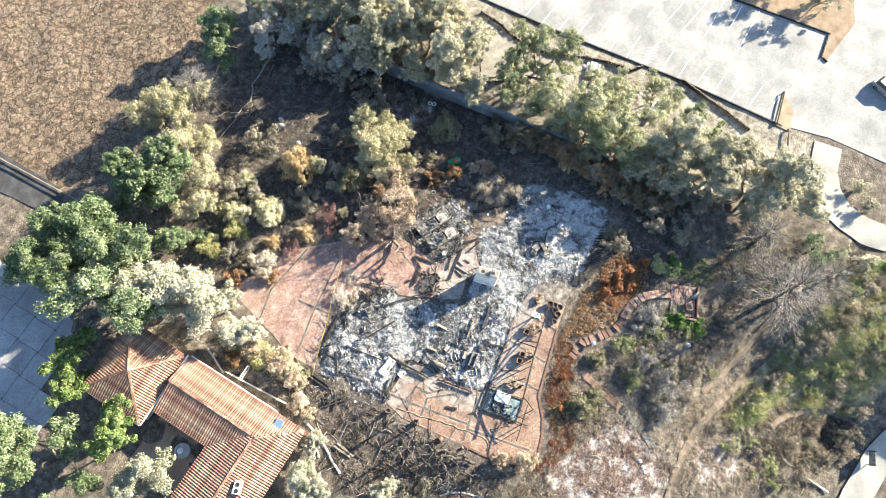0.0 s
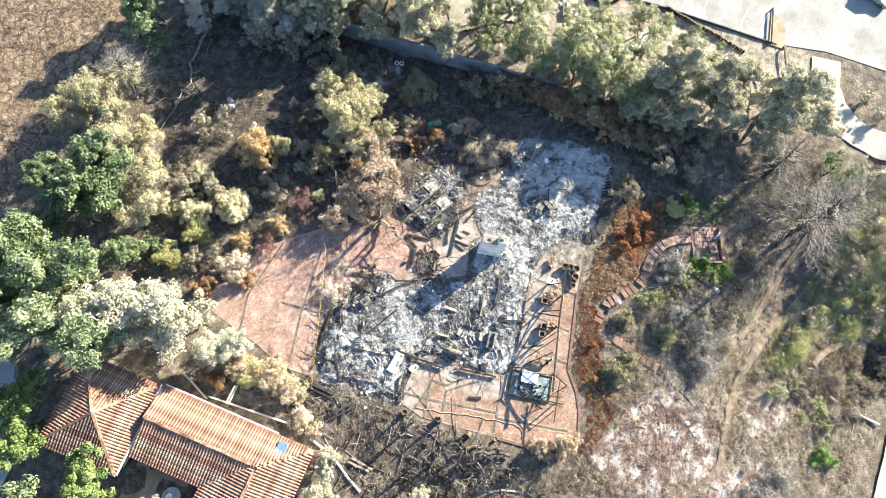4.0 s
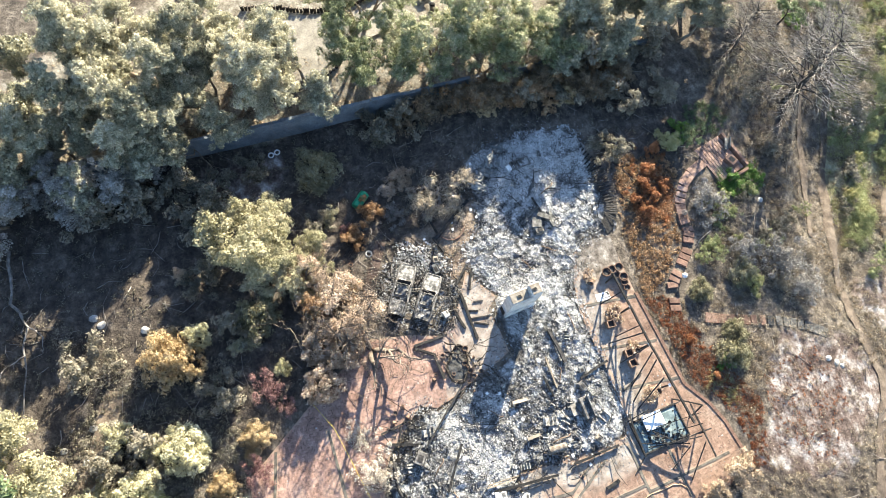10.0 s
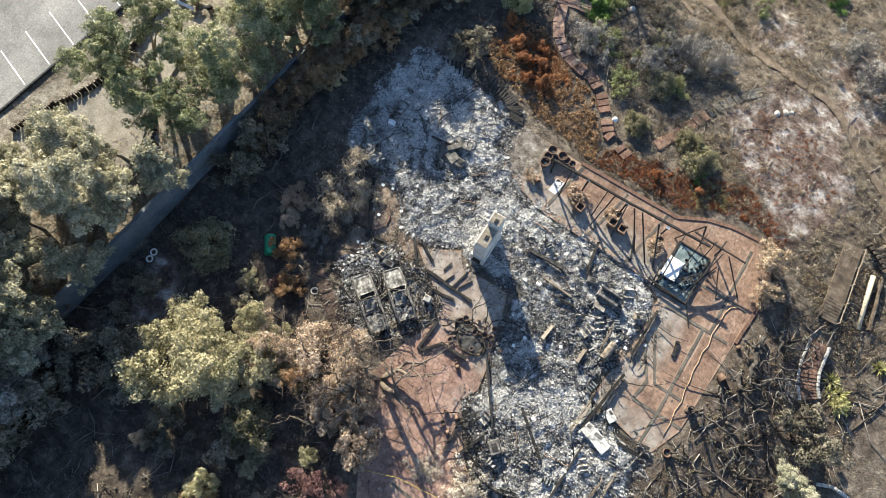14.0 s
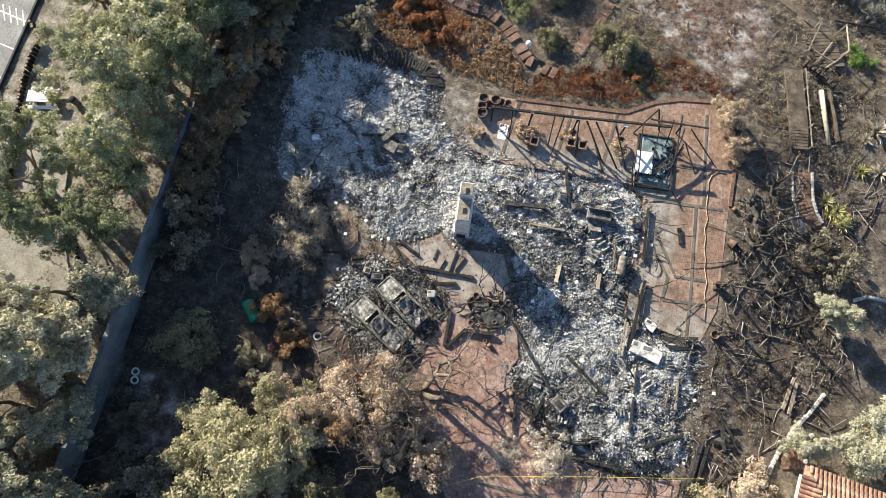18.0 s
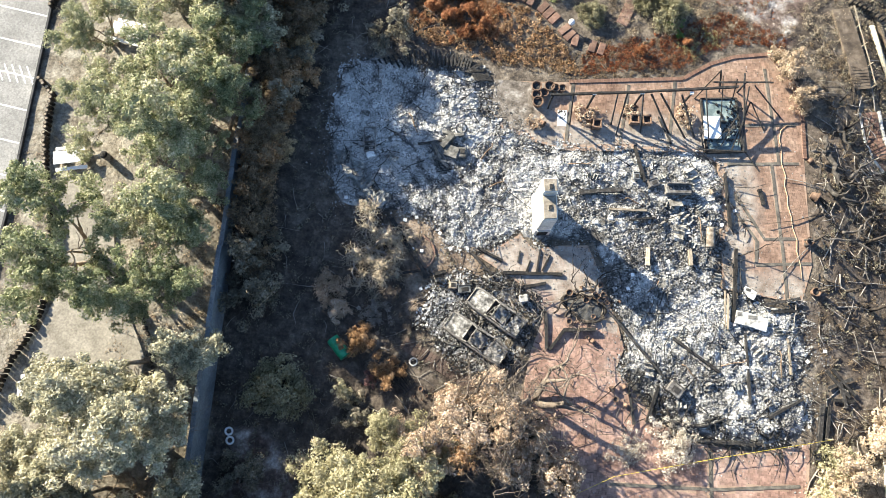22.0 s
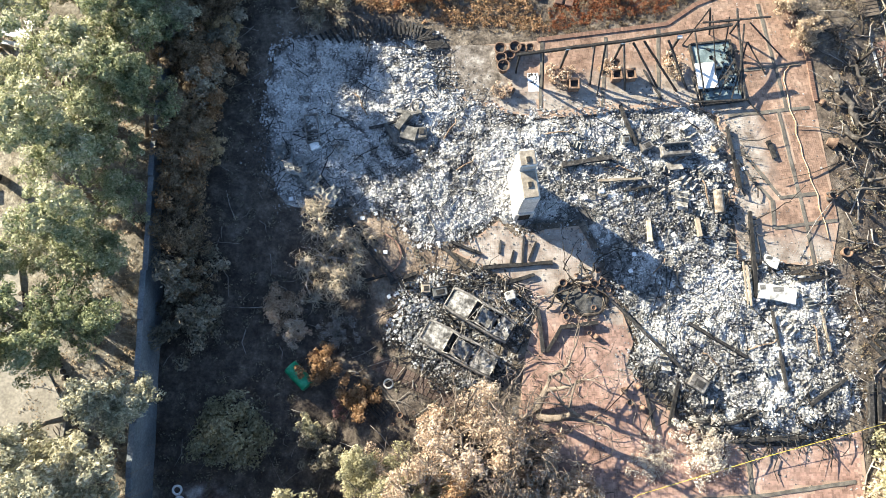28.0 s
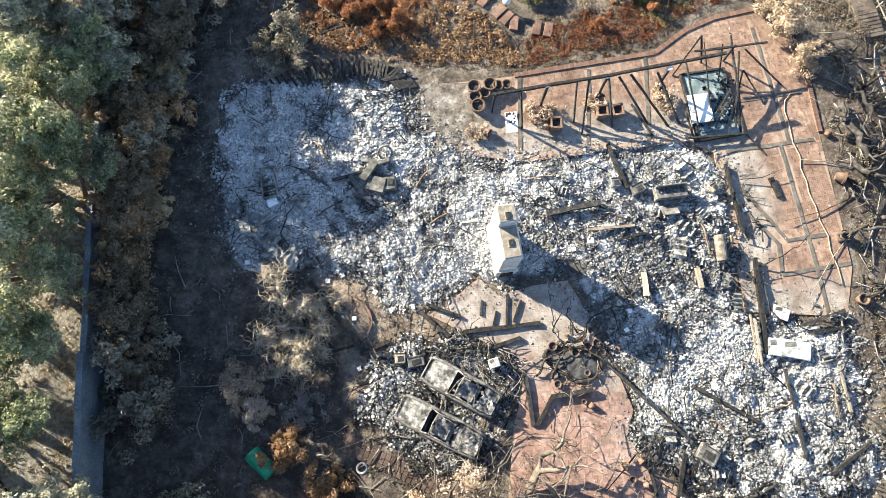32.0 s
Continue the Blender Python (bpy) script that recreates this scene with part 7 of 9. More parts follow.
def plant(name, seed, height, spread, leaf_mat, bark, label, category, group, clumps=26, per=120, leaf=0.16, clump_r=0.8, stems=3,
          trunk=0.14, depth=2, crown_low=0.35, lean=0.5, squash=0.75, fork=2):
    """A tree or shrub at the origin: stems with limbs, and a crown of leaves gathered in clumps about the limbs' tips."""
    rng = np.random.default_rng(seed)
    t = thing(name, 0, 0, 0, label, category, group)
    tubes, ends = Tubes(), []
    for k in range(stems):
        a = 2 * math.pi * k / stems + rng.uniform(-0.5, 0.5)
        tilt = lean * rng.uniform(0.5, 1.2) if stems > 1 else 0.08
        d = Vector((math.cos(a) * tilt, math.sin(a) * tilt, 1)).normalized()
        branch(tubes, rng, Vector((0.12 * math.cos(a), 0.12 * math.sin(a), -0.25)), d, height * 0.55, trunk * (1 if stems == 1 else 0.7), depth, ends, 0.22, 7, fork)
    lim = np.array([tuple(e) for e, _ in ends])
    r = np.percentile(np.hypot(lim[:, 0], lim[:, 1]), 88)
    k = spread * 0.85 / max(r, 0.1)
    zk = height * 0.92 / max(lim[:, 2].max(), 0.1)
    tubes.v = [(x * (1 + (k - 1) * min(1, max(0, z) / (0.3 * height))), y * (1 + (k - 1) * min(1, max(0, z) / (0.3 * height))), z * zk if z > 0 else z) for x, y, z in tubes.v]
    tubes.make("trunk", bark, t)
    if clumps:
        c = lim * [k, k, zk]
        c = c[c[:, 2] > crown_low * height]
        if not len(c):
            c = lim * [k, k, zk]
        pick = rng.integers(0, len(c), clumps)
        c = c[pick] + rng.normal(0, clump_r * 0.8, (clumps, 3)) * [1, 1, 0.5]
        c[:, 2] = np.maximum(c[:, 2], crown_low * height * 0.8)
        v, f = leaf_cloud(rng, c, clump_r * rng.uniform(0.55, 1.2, clumps), per, leaf, squash)
        leaves("crown", v, f, leaf_mat, t)
    return t


def scatter(base, spots, seed=0):
    """The plant itself stands at the first spot, copies of it at the others: x, y, size and, if given, height over size."""
    rng = np.random.default_rng(seed)
    for k, s in enumerate(spots):
        x, y, size = s[:3]
        tall = s[3] if len(s) > 3 else 1.0
        m = pose(x, y, gz(x, y) - 0.05, 0, 0, rng.uniform(0, 360)) @ Matrix.Diagonal((size, size, size * tall, 1))
        if k:
            copy_thing(base, m)
        else:
            first = m
    base.matrix_basis = first



# ---- trees and shrubs ----
LEAF_SLOPE = leaf_material("slope_olive_leaves", [(0.11, 0.135, 0.055), (0.23, 0.255, 0.11), (0.36, 0.375, 0.18), (0.48, 0.47, 0.28)])
LEAF_CONIFER = leaf_material("conifer_needles", [(0.05, 0.085, 0.03), (0.11, 0.165, 0.05), (0.23, 0.29, 0.1), (0.38, 0.44, 0.19)])
LEAF_SCRUB = leaf_material("brown_scrub_leaves", [(0.085, 0.068, 0.048), (0.2, 0.165, 0.12), (0.36, 0.305, 0.225), (0.52, 0.46, 0.36)])
LEAF_CREAM = leaf_material("cream_green_leaves", [(0.26, 0.24, 0.12), (0.42, 0.395, 0.23), (0.58, 0.545, 0.36), (0.7, 0.67, 0.52)])
LEAF_ORANGE = leaf_material("orange_fern_leaves", [(0.12, 0.045, 0.02), (0.28, 0.11, 0.045), (0.42, 0.2, 0.09), (0.5, 0.31, 0.18)])
LEAF_STRAW = leaf_material("bleached_straw", [(0.3, 0.25, 0.19), (0.48, 0.41, 0.32), (0.62, 0.56, 0.47), (0.7, 0.66, 0.6)])
G1, G2, G3 = "gum trees in the park", "scorched garden shrubs", "shrubs on the slope"
G5 = "burnt bare trees"
G4 = "leafy trees by the neighbouring house"
scatter(plant("gum_tree", 11, 9, 5.6, LEAF_GUM, BARK_PALE, "grey-green gum tree with pale bark and thin, half-scorched foliage", "tree", G1, 370, 125, 0.1, 0.52, 2, 0.36, 3, 0.3, 0.6, 0.6),
        [(-26.8, -20.4, 1.05, 1.3), (-26.4, -24.6, 1.05, 1.3), (-27.4, -15.0, 0.95, 1.3), (-30.9, -18.6, 0.6), (-31, -31.5, 1.15, 1.35), (-25.2, -30, 1.0, 1.35), (-22.8, -34.4, 1.0, 1.35), (-28.5, -27, 1.0, 1.35), (-34, -25, 0.9, 1.2), (-23.4, -39.4, 1.0, 1.3), (-28, -37, 1.1, 1.35), (-35, -33, 1.0), (-26, -44, 0.9), (-25.4, -22.6, 0.95, 1.25), (-23.4, -27.2, 0.95, 1.3), (-22.4, -31.6, 0.9, 1.3), (-21.6, -37, 0.9, 1.3), (-20.6, -46.5, 0.9, 1.3), (-24.6, -33, 1.0, 1.4), (-32, 17, 1.15, 1.1), (-31.4, 26, 1.15, 1.1), (-35, 29, 1.1), (-30.6, 10.6, 0.95), (-28, 14, 0.95, 1.05), (-28.4, 19.6, 1.05, 1.1), (-27.4, 24.6, 1.0)], 1)
scatter(plant("gum_tree", 12, 9, 5.8, LEAF_GUM_GREEN, BARK_PALE, "green gum tree with an open crown over the park", "tree", G1, 300, 110, 0.095, 0.52, 3, 0.32, 3, 0.34, 0.6, 0.55),
        [(-29.6, 4.4, 1.15), (-28.2, -1.6, 1.05), (-33.8, -8.6, 1.1), (-27.8, -9.8, 0.85, 1.2), (-34.0, 2.8, 0.75), (-37.4, 8.5, 0.7), (-34.4, 16.5, 0.9), (-28.2, -5.6, 0.8), (-26.4, 7.4, 0.95, 0.95), (-26.4, 2.8, 0.8, 0.95)], 2)
scatter(plant("ashen_gum", 47, 7, 3.3, leaf_material("ashen_gum_leaves", [(0.16, 0.15, 0.135), (0.32, 0.3, 0.27), (0.5, 0.475, 0.43), (0.64, 0.61, 0.56)]), BARK_PALE, "ash-grey scorched gum tree inside the garden wall", "tree", G1, 170, 110, 0.09, 0.5, 2, 0.2, 3, 0.2, 0.6),
        [(-18.2, -35.0, 1.0, 0.9), (-16.8, -43.6, 1.0, 0.9), (-19.2, -30.8, 0.75, 0.9), (-19.0, -39.4, 0.8)], 35)
scatter(plant("leafy_tree", 13, 8.5, 4.6, LEAF_GREEN, BARK_PALE, "broad dense green tree beside the drive", "tree", G4, 200, 190, 0.125, 0.72, 2, 0.25, 2, 0.3, 0.6),
        [(26, -50, 1.2), (23.4, -43, 1.3), (22.4, -36, 1.35), (45.5, -32.5, 1.3), (31.5, -59, 1.1), (27.5, -44, 0.9), (25.5, -39, 0.9), (20, -47, 0.8), (47, -25, 1.0)], 3)
scatter(plant("leafy_tree", 14, 7.5, 3.8, LEAF_PALE, BARK_PALE, "pale sunlit olive-green tree beside the drive", "tree", G4, 170, 150, 0.11, 0.62, 2, 0.2, 2, 0.3, 0.6),
        [(21.8, -27.6, 1.45), (20.8, -23.0, 0.8), (22.6, -31.8, 1.3), (40.5, -20, 1.0), (28.0, 2.8, 0.5), (30.6, -5.4, 0.8, 0.8), (33.8, -4.6, 0.7, 0.8), (27.2, -6.4, 0.45)], 4)
scatter(plant("bright_conifer", 19, 5.5, 2.6, LEAF_CONIFER, BARK_PALE, "bright green spreading conifer beside the roof", "tree", "bright conifers", 130, 110, 0.15, 0.42, 1, 0.18, 3, 0.15, 0.4, 0.3),
        [(38.3, -25.4, 1.45), (36.4, -37.5, 1.3), (33.6, -37.4, 1.0)], 14)
scatter(plant("scorched_tree", 15, 6.2, 3.4, LEAF_TAN, BARK_BURNT, "tall scorched tree with tan and olive leaves", "tree", G2, 130, 140, 0.095, 0.62, 3, 0.15, 2, 0.25, 0.6),
        [(-10.4, -21.4, 1.2, 1.2), (-12.9, -20.2, 0.9, 1.15), (-8.0, -17.4, 0.75), (-7.2, -21, 0.85), (1.0, -50, 1.25), (7.6, -41.4, 1.25), (3.8, -43.6, 1.1), (9.8, -37.6, 0.9), (-3, -48.5, 0.9)], 5)
scatter(plant("olive_tree", 20, 6.5, 3.2, LEAF_GREEN, BARK_BURNT, "half-scorched tree with a green leafy crown", "tree", G2, 130, 130, 0.14, 0.65, 2, 0.16, 2, 0.25, 0.6),
        [(9.4, -43.2, 1.2), (13.6, -42.0, 1.25), (15.2, -37.2, 0.8), (-13.0, -48.6, 1.05), (-9.6, -50.4, 0.8), (10.4, -47.6, 0.9)], 15)
scatter(plant("scorched_shrub", 16, 2.8, 1.7, LEAF_RUST, BARK_BURNT, "rounded shrub with scorched rust-brown leaves", "shrub", G2, 50, 100, 0.1, 0.5, 4, 0.06, 2, 0.2, 0.8),
        [(-13.2, -11.1, 0.75), (-10.6, -12.6, 0.75), (13.0, -23.6, 0.6), (15.6, -27.4, 0.75), (-23.0, 1.6, 0.9), (-22.4, 4.6, 0.8), (24, -21.5, 0.8), (-22.6, 8.6, 1.1), (-23, -0.6, 1.1), (-22.8, 14.6, 1.1)], 6)
scatter(plant("scorched_shrub", 17, 2.9, 1.8, LEAF_BEIGE, BARK_BURNT, "bleached beige shrub with dry curled leaves", "shrub", G2, 55, 100, 0.1, 0.5, 4, 0.07, 2, 0.2, 0.8),
        [(-6.4, -17.4, 0.9), (-9.1, -28.6, 0.5), (22.2, -20.2, 0.9), (21.8, -15.6, 1.0), (22.4, -13.4, 0.9), (24.8, -11.0, 0.9), (16.2, 16.4, 0.85), (17.6, 14.0, 0.7), (-23.4, 3.0, 0.7)], 7)
LEAF_CURLED = leaf_material("curled_brown_leaves", [(0.2, 0.13, 0.085), (0.4, 0.29, 0.2), (0.58, 0.47, 0.36), (0.72, 0.64, 0.55)])
scatter(plant("bleached_tree", 28, 5.2, 2.9, LEAF_CURLED, TWIG_GREY, "sparse tree with bleached bare branches and curled beige leaves", "tree", G2, 95, 60, 0.075, 0.42, 3, 0.13, 3, 0.3, 0.6, 0.7),
        [(-4.2, -15.2, 1.15, 0.9), (-1.6, -14.8, 1.15, 0.85), (-2.4, -13.0, 0.85, 0.9), (-7.0, -17.0, 0.95)], 18)
scatter(plant("rusty_tree", 30, 6.8, 2.4, LEAF_RUST, BARK_BURNT, "scorched tree with rust-brown curled leaves beside the drive", "tree", G2, 46, 50, 0.095, 0.5, 3, 0.18, 3, 0.4, 0.5),
        [(-3.4, -17.4, 0.7)], 26)
scatter(plant("dry_potted_plant", 29, 0.9, 0.6, LEAF_CURLED, BARK_BURNT, "dried brown plant collapsed over its pot on the terrace", "plant", "dried pot plants", 22, 45, 0.06, 0.22, 5, 0.025, 2, 0.1, 1.0),
        [(0.8, 9.2, 1.0), (4.4, 10.3, 1.0), (8.4, 11.1, 1.2), (-2.8, 8.1, 1.1), (8.9, 10.6, 1.0), (1.4, 9.8, 0.8), (0.2, 9.9, 0.7), (3.9, 10.5, 0.8)], 19)
def dome_shrub(name, seed, height, leaf_mat, label, group, clumps=120, per=80, leaf=0.06, clump_r=0.24):
    """A compact round shrub one metre in radius: forking stems under a lobed dome of leaf clumps."""
    rng = np.random.default_rng(seed)
    t = thing(name, 0, 0, 0, label, "shrub", group)
    tubes, ends = Tubes(), []
    for k in range(6):
        a = 1.05 * k + rng.uniform(-0.3, 0.3)
        branch(tubes, rng, Vector((0, 0, -0.15)), Vector((0.8 * math.cos(a), 0.8 * math.sin(a), 1)).normalized(), 0.6 * height, 0.045, 1, ends, 0.2, 5)
    tubes.make("trunk", BARK_BURNT, t)
    d = rng.normal(size=(clumps, 3))
    d /= np.linalg.norm(d, axis=1, keepdims=True)
    d[:, 2] = np.abs(d[:, 2])
    az = np.arctan2(d[:, 1], d[:, 0])
    p = rng.uniform(0, 6.28, 3)
    r = (0.55 + 0.45 * rng.random(clumps) ** 0.6) * (0.86 + 0.16 * np.sin(3 * az + p[0]) + 0.1 * np.sin(5 * az + p[1]) + 0.12 * np.sin(4 * d[:, 2] + p[2]))
    c = d * r[:, None] * [1, 1, height] + [0, 0, 0.1]
    v, f = leaf_cloud(rng, c, clump_r * rng.uniform(0.5, 1.25, clumps), per, leaf, 0.8)
    leaves("crown", v, f, leaf_mat, t)
    return t


scatter(dome_shrub("golden_shrub", 42, 1.1, LEAF_GOLD, "rounded golden-orange scorched shrub in the garden", G2, 150, 90, 0.034, 0.2),
        [(-1.8, -29.6, 2.8, 1.5), (5.8, -23.3, 1.4, 1.5), (7.4, -23.9, 0.8), (9.2, -26.3, 1.3), (21.9, -17.6, 1.2), (21.6, -19.4, 1.1), (-22.6, 10.8, 1.6), (-22.2, 2.2, 1.4)], 27)
scatter(dome_shrub("cream_shrub", 48, 1.1, LEAF_CREAM, "rounded cream and yellow-green shrub in the sun", G2, 120, 80, 0.042, 0.24),
        [(6.2, -28.7, 2.1, 1.6), (-3.2, -27.3, 1.2, 2.4), (4.6, -29.8, 1.0, 1.6), (8.5, -32.4, 1.9, 1.5), (3.9, -34.2, 1.4, 1.5), (5.4, -31.4, 1.1, 1.5), (0.7, -20.6, 0.8, 2.0), (21.4, -16.0, 1.2), (21.8, -21.4, 1.3)], 36)
scatter(dome_shrub("lime_shrub", 49, 1.0, LEAF_YELLOW, "round yellow-green shrub on the dark soil", G2, 120, 80, 0.042, 0.24),
        [(10.3, -31.3, 1.7, 1.3), (14.1, -33.0, 1.7, 1.2), (21.6, -18.8, 1.0)], 37)
scatter(dome_shrub("whitened_shrub", 50, 0.9, LEAF_STRAW, "ash-whitened round shrub beside the drive", G2, 110, 70, 0.036, 0.22),
        [(12.4, -25.7, 1.9, 1.3)], 38)
scatter(dome_shrub("curled_shrub", 51, 1.1, LEAF_CURLED, "round shrub of curled beige-brown leaves beside the drive", G2, 120, 50, 0.05, 0.24),
        [(2.8, -17.4, 2.0, 1.3), (-0.4, -17.6, 1.6, 1.5), (0.4, -15.6, 1.7, 1.5), (-5.4, -14.2, 1.5, 1.3)], 39)
scatter(plant("pink_shrub", 43, 2.2, 1.4, LEAF_PINK, BARK_BURNT, "sparse dusty-pink singed shrub by the drive", "shrub", G2, 36, 60, 0.07, 0.45, 5, 0.04, 3, 0.15, 0.9),
        [(2.3, -22.2, 1.1), (8.8, -23.5, 0.95), (4.0, -20.6, 0.6), (-11.4, -13.4, 0.5)], 28)
CURLY = [(-13.9, -4.3, 1.0), (-11.9, -4.6, 0.7)]
scatter(plant("twiggy_shrub", 45, 2.4, 1.9, LEAF_BURNT, TWIG_GREY, "leafless tangle of pale brown twigs on dark soil", "shrub", G2, 26, 40, 0.06, 0.45, 10, 0.05, 4, 0.1, 1.0),
        [(-1.5, -35.2, 1.3), (-0.6, -33.2, 0.8), (0.4, -25.2, 0.9), (-5.0, -38.6, 0.8), (6.4, -25.4, 0.8), (-21.0, 30.0, 1.6), (-22.6, 31.0, 2.0, 1.2)], 30)
scatter(plant("straw_shrub", 21, 1.3, 1.9, LEAF_STRAW, TWIG_GREY, "bleached straw-coloured shrub spilling onto the drive", "shrub", G2, 70, 60, 0.06, 0.4, 9, 0.04, 3, 0.15, 1.0),
        [(10.2, -14.0, 1.1), (7.2, -14.7, 0.8, 0.7)], 16)
LEAF_SINGED = leaf_material("singed_brown_leaves", [(0.055, 0.042, 0.028), (0.13, 0.098, 0.064), (0.24, 0.18, 0.115), (0.38, 0.29, 0.19)])
scatter(plant("singed_shrub", 52, 3.4, 1.7, LEAF_SINGED, BARK_BURNT, "singed brown shrub against the garden wall", "shrub", G2, 80, 110, 0.065, 0.42, 4, 0.07, 2, 0.12, 0.7),
        [(-22.4, -1.6, 0.9), (-22.6, 0.5, 1.1), (-22.8, 3.4, 1.1), (-22.4, 6.8, 1.0), (-22.8, 12, 1.15), (-22.0, 14.0, 1.0), (-22.6, -3.8, 1.0), (-22.0, -6.4, 0.8), (-24, 8.2, 1.1), (-23.4, 16.2, 1.0)], 40)
scatter(dome_shrub("olive_dome_shrub", 53, 1.1, leaf_material("dull_olive_leaves", [(0.09, 0.085, 0.045), (0.19, 0.175, 0.1), (0.31, 0.285, 0.18), (0.42, 0.39, 0.27)]), "dense round dull-olive shrub on the black soil", G2, 140, 80, 0.04, 0.22),
        [(-18.0, -15.5, 2.5), (6.3, 19.6, 1.8), (4.4, 20.4, 1.2), (0.2, 18.4, 1.3), (-0.8, 23.2, 1.6), (-4.0, -22.3, 2.1, 1.5)], 41)
scatter(dome_shrub("brown_dome_shrub", 54, 1.1, LEAF_CURLED, "round shrub of dry brown leaves on the black soil", G2, 110, 60, 0.042, 0.24),
        [(-16.0, -7.5, 1.5), (-15.0, -9.0, 1.0)], 42)
scatter(plant("scorched_shrub", 18, 2.6, 1.7, LEAF_BURNT, BARK_BURNT, "dark burnt shrub with few singed leaves", "shrub", G2, 45, 95, 0.1, 0.5, 4, 0.06, 2, 0.2, 0.8),
        [(-21.6, -9.7, 1.2), (-22.4, -5.2, 1.1), (-23.4, 5.4, 1.1), (-23.4, 10.0, 1.2), (-24.0, 14.5, 1.6), (-20.4, 16, 1.0), (-15.2, 12.9, 1.0), (-16.4, -26.4, 1.5), (-17.9, -30.4, 1.6), (-16.4, -37, 1.5), (4.8, -35, 1.1), (26.6, 7.0, 1.3, 0.8),
         (-12.6, -16.2, 0.7), (-3.0, -36.6, 1.2), (6.0, -31.2, 1.1), (2.2, -26.2, 1.0), (-21.4, 20.4, 1.0), (-25.4, 19.6, 1.4), (-13.4, -26.4, 1.1), (-8, -26.6, 1.0), (-3.4, -23.4, 1.0), (12.6, -29.4, 1.0), (-19, -22, 0.9)], 8)
scatter(plant("olive_shrub", 22, 3.0, 1.9, LEAF_TAN, BARK_BURNT, "rounded olive-tan shrub in the burnt garden", "shrub", G2, 60, 100, 0.1, 0.55, 4, 0.07, 2, 0.15, 0.8),
        [(-5.2, -18.2, 0.8), (-13.2, -14.8, 0.45), (-2, -24, 0.5), (8.2, -35.2, 0.7)], 17)
scatter(plant("yellow_shrub", 23, 2.4, 1.5, LEAF_YELLOW, BARK_BURNT, "round yellow-green shrub on the dark soil", "shrub", G3, 50, 150, 0.075, 0.45, 4, 0.06, 2, 0.15, 0.8),
        [(-15.6, 20.0, 0.8), (0.4, 23.6, 0.7), (-11.6, 42.2, 0.6), (-21.5, 42.0, 0.6), (27.4, 11.8, 0.5), (23, -18.6, 0.7), (-8, 40, 0.55), (-14, 44.6, 0.6), (6.2, 19.4, 0.5)], 9)
scatter(plant("rust_fern", 24, 1.3, 1.2, LEAF_ORANGE, BARK_BURNT, "scorched rust-orange ground fern", "shrub", "rust-red ferns", 40, 110, 0.06, 0.32, 6, 0.03, 1, 0.1, 1.2),
        [(-11.3, 16.4, 1.1), (-13.2, 16.6, 1.1), (-9.4, 17.0, 1.0), (-11.6, 18.0, 0.9), (-8, 15.2, 0.9), (-10.2, 14.8, 0.9), (-14.4, 18.2, 0.9), (-10.2, 18.2, 0.8), (4.6, 15.6, 0.6), (8, 17.6, 0.6)], 10)
scatter(plant("grey_shrub", 25, 2.2, 1.8, LEAF_GREY, TWIG_GREY, "ashen grey leafless brush on the slope", "shrub", G3, 45, 90, 0.08, 0.5, 7, 0.04, 3, 0.1, 0.9),
        [(-8.6, 21.8, 1.05), (19.6, 41, 1.5), (20.2, 36, 1.3), (22, 42.4, 1.4), (22.6, 35, 1.2), (13.4, 39.6, 1.3), (17.6, 39.4, 1.4), (24.6, 38, 1.3), (17.4, 45, 1.4), (10, 42, 1.1), (26, 33, 1.0), (-1.4, 27.4, 1.2), (1.4, 29.0, 1.0), (-3, 24, 0.9), (-12.4, -8.8, 0.6)], 11)
scatter(plant("green_shrub", 26, 1.6, 1.6, LEAF_BRIGHT, BARK_BURNT, "fresh bright green shrub beside the brick deck", "shrub", G3, 40, 90, 0.1, 0.45, 5, 0.04, 2, 0.1, 1.0),
        [(-10.0, 25.8, 0.8), (-16.6, 21.4, 0.7), (-10.6, 28.2, 0.6), (7.2, 18.6, 0.5), (26.4, 27.6, 0.7), (5.4, 47.4, 0.9), (-28, 38.6, 0.8), (-30.8, 46.6, 0.9)], 12)
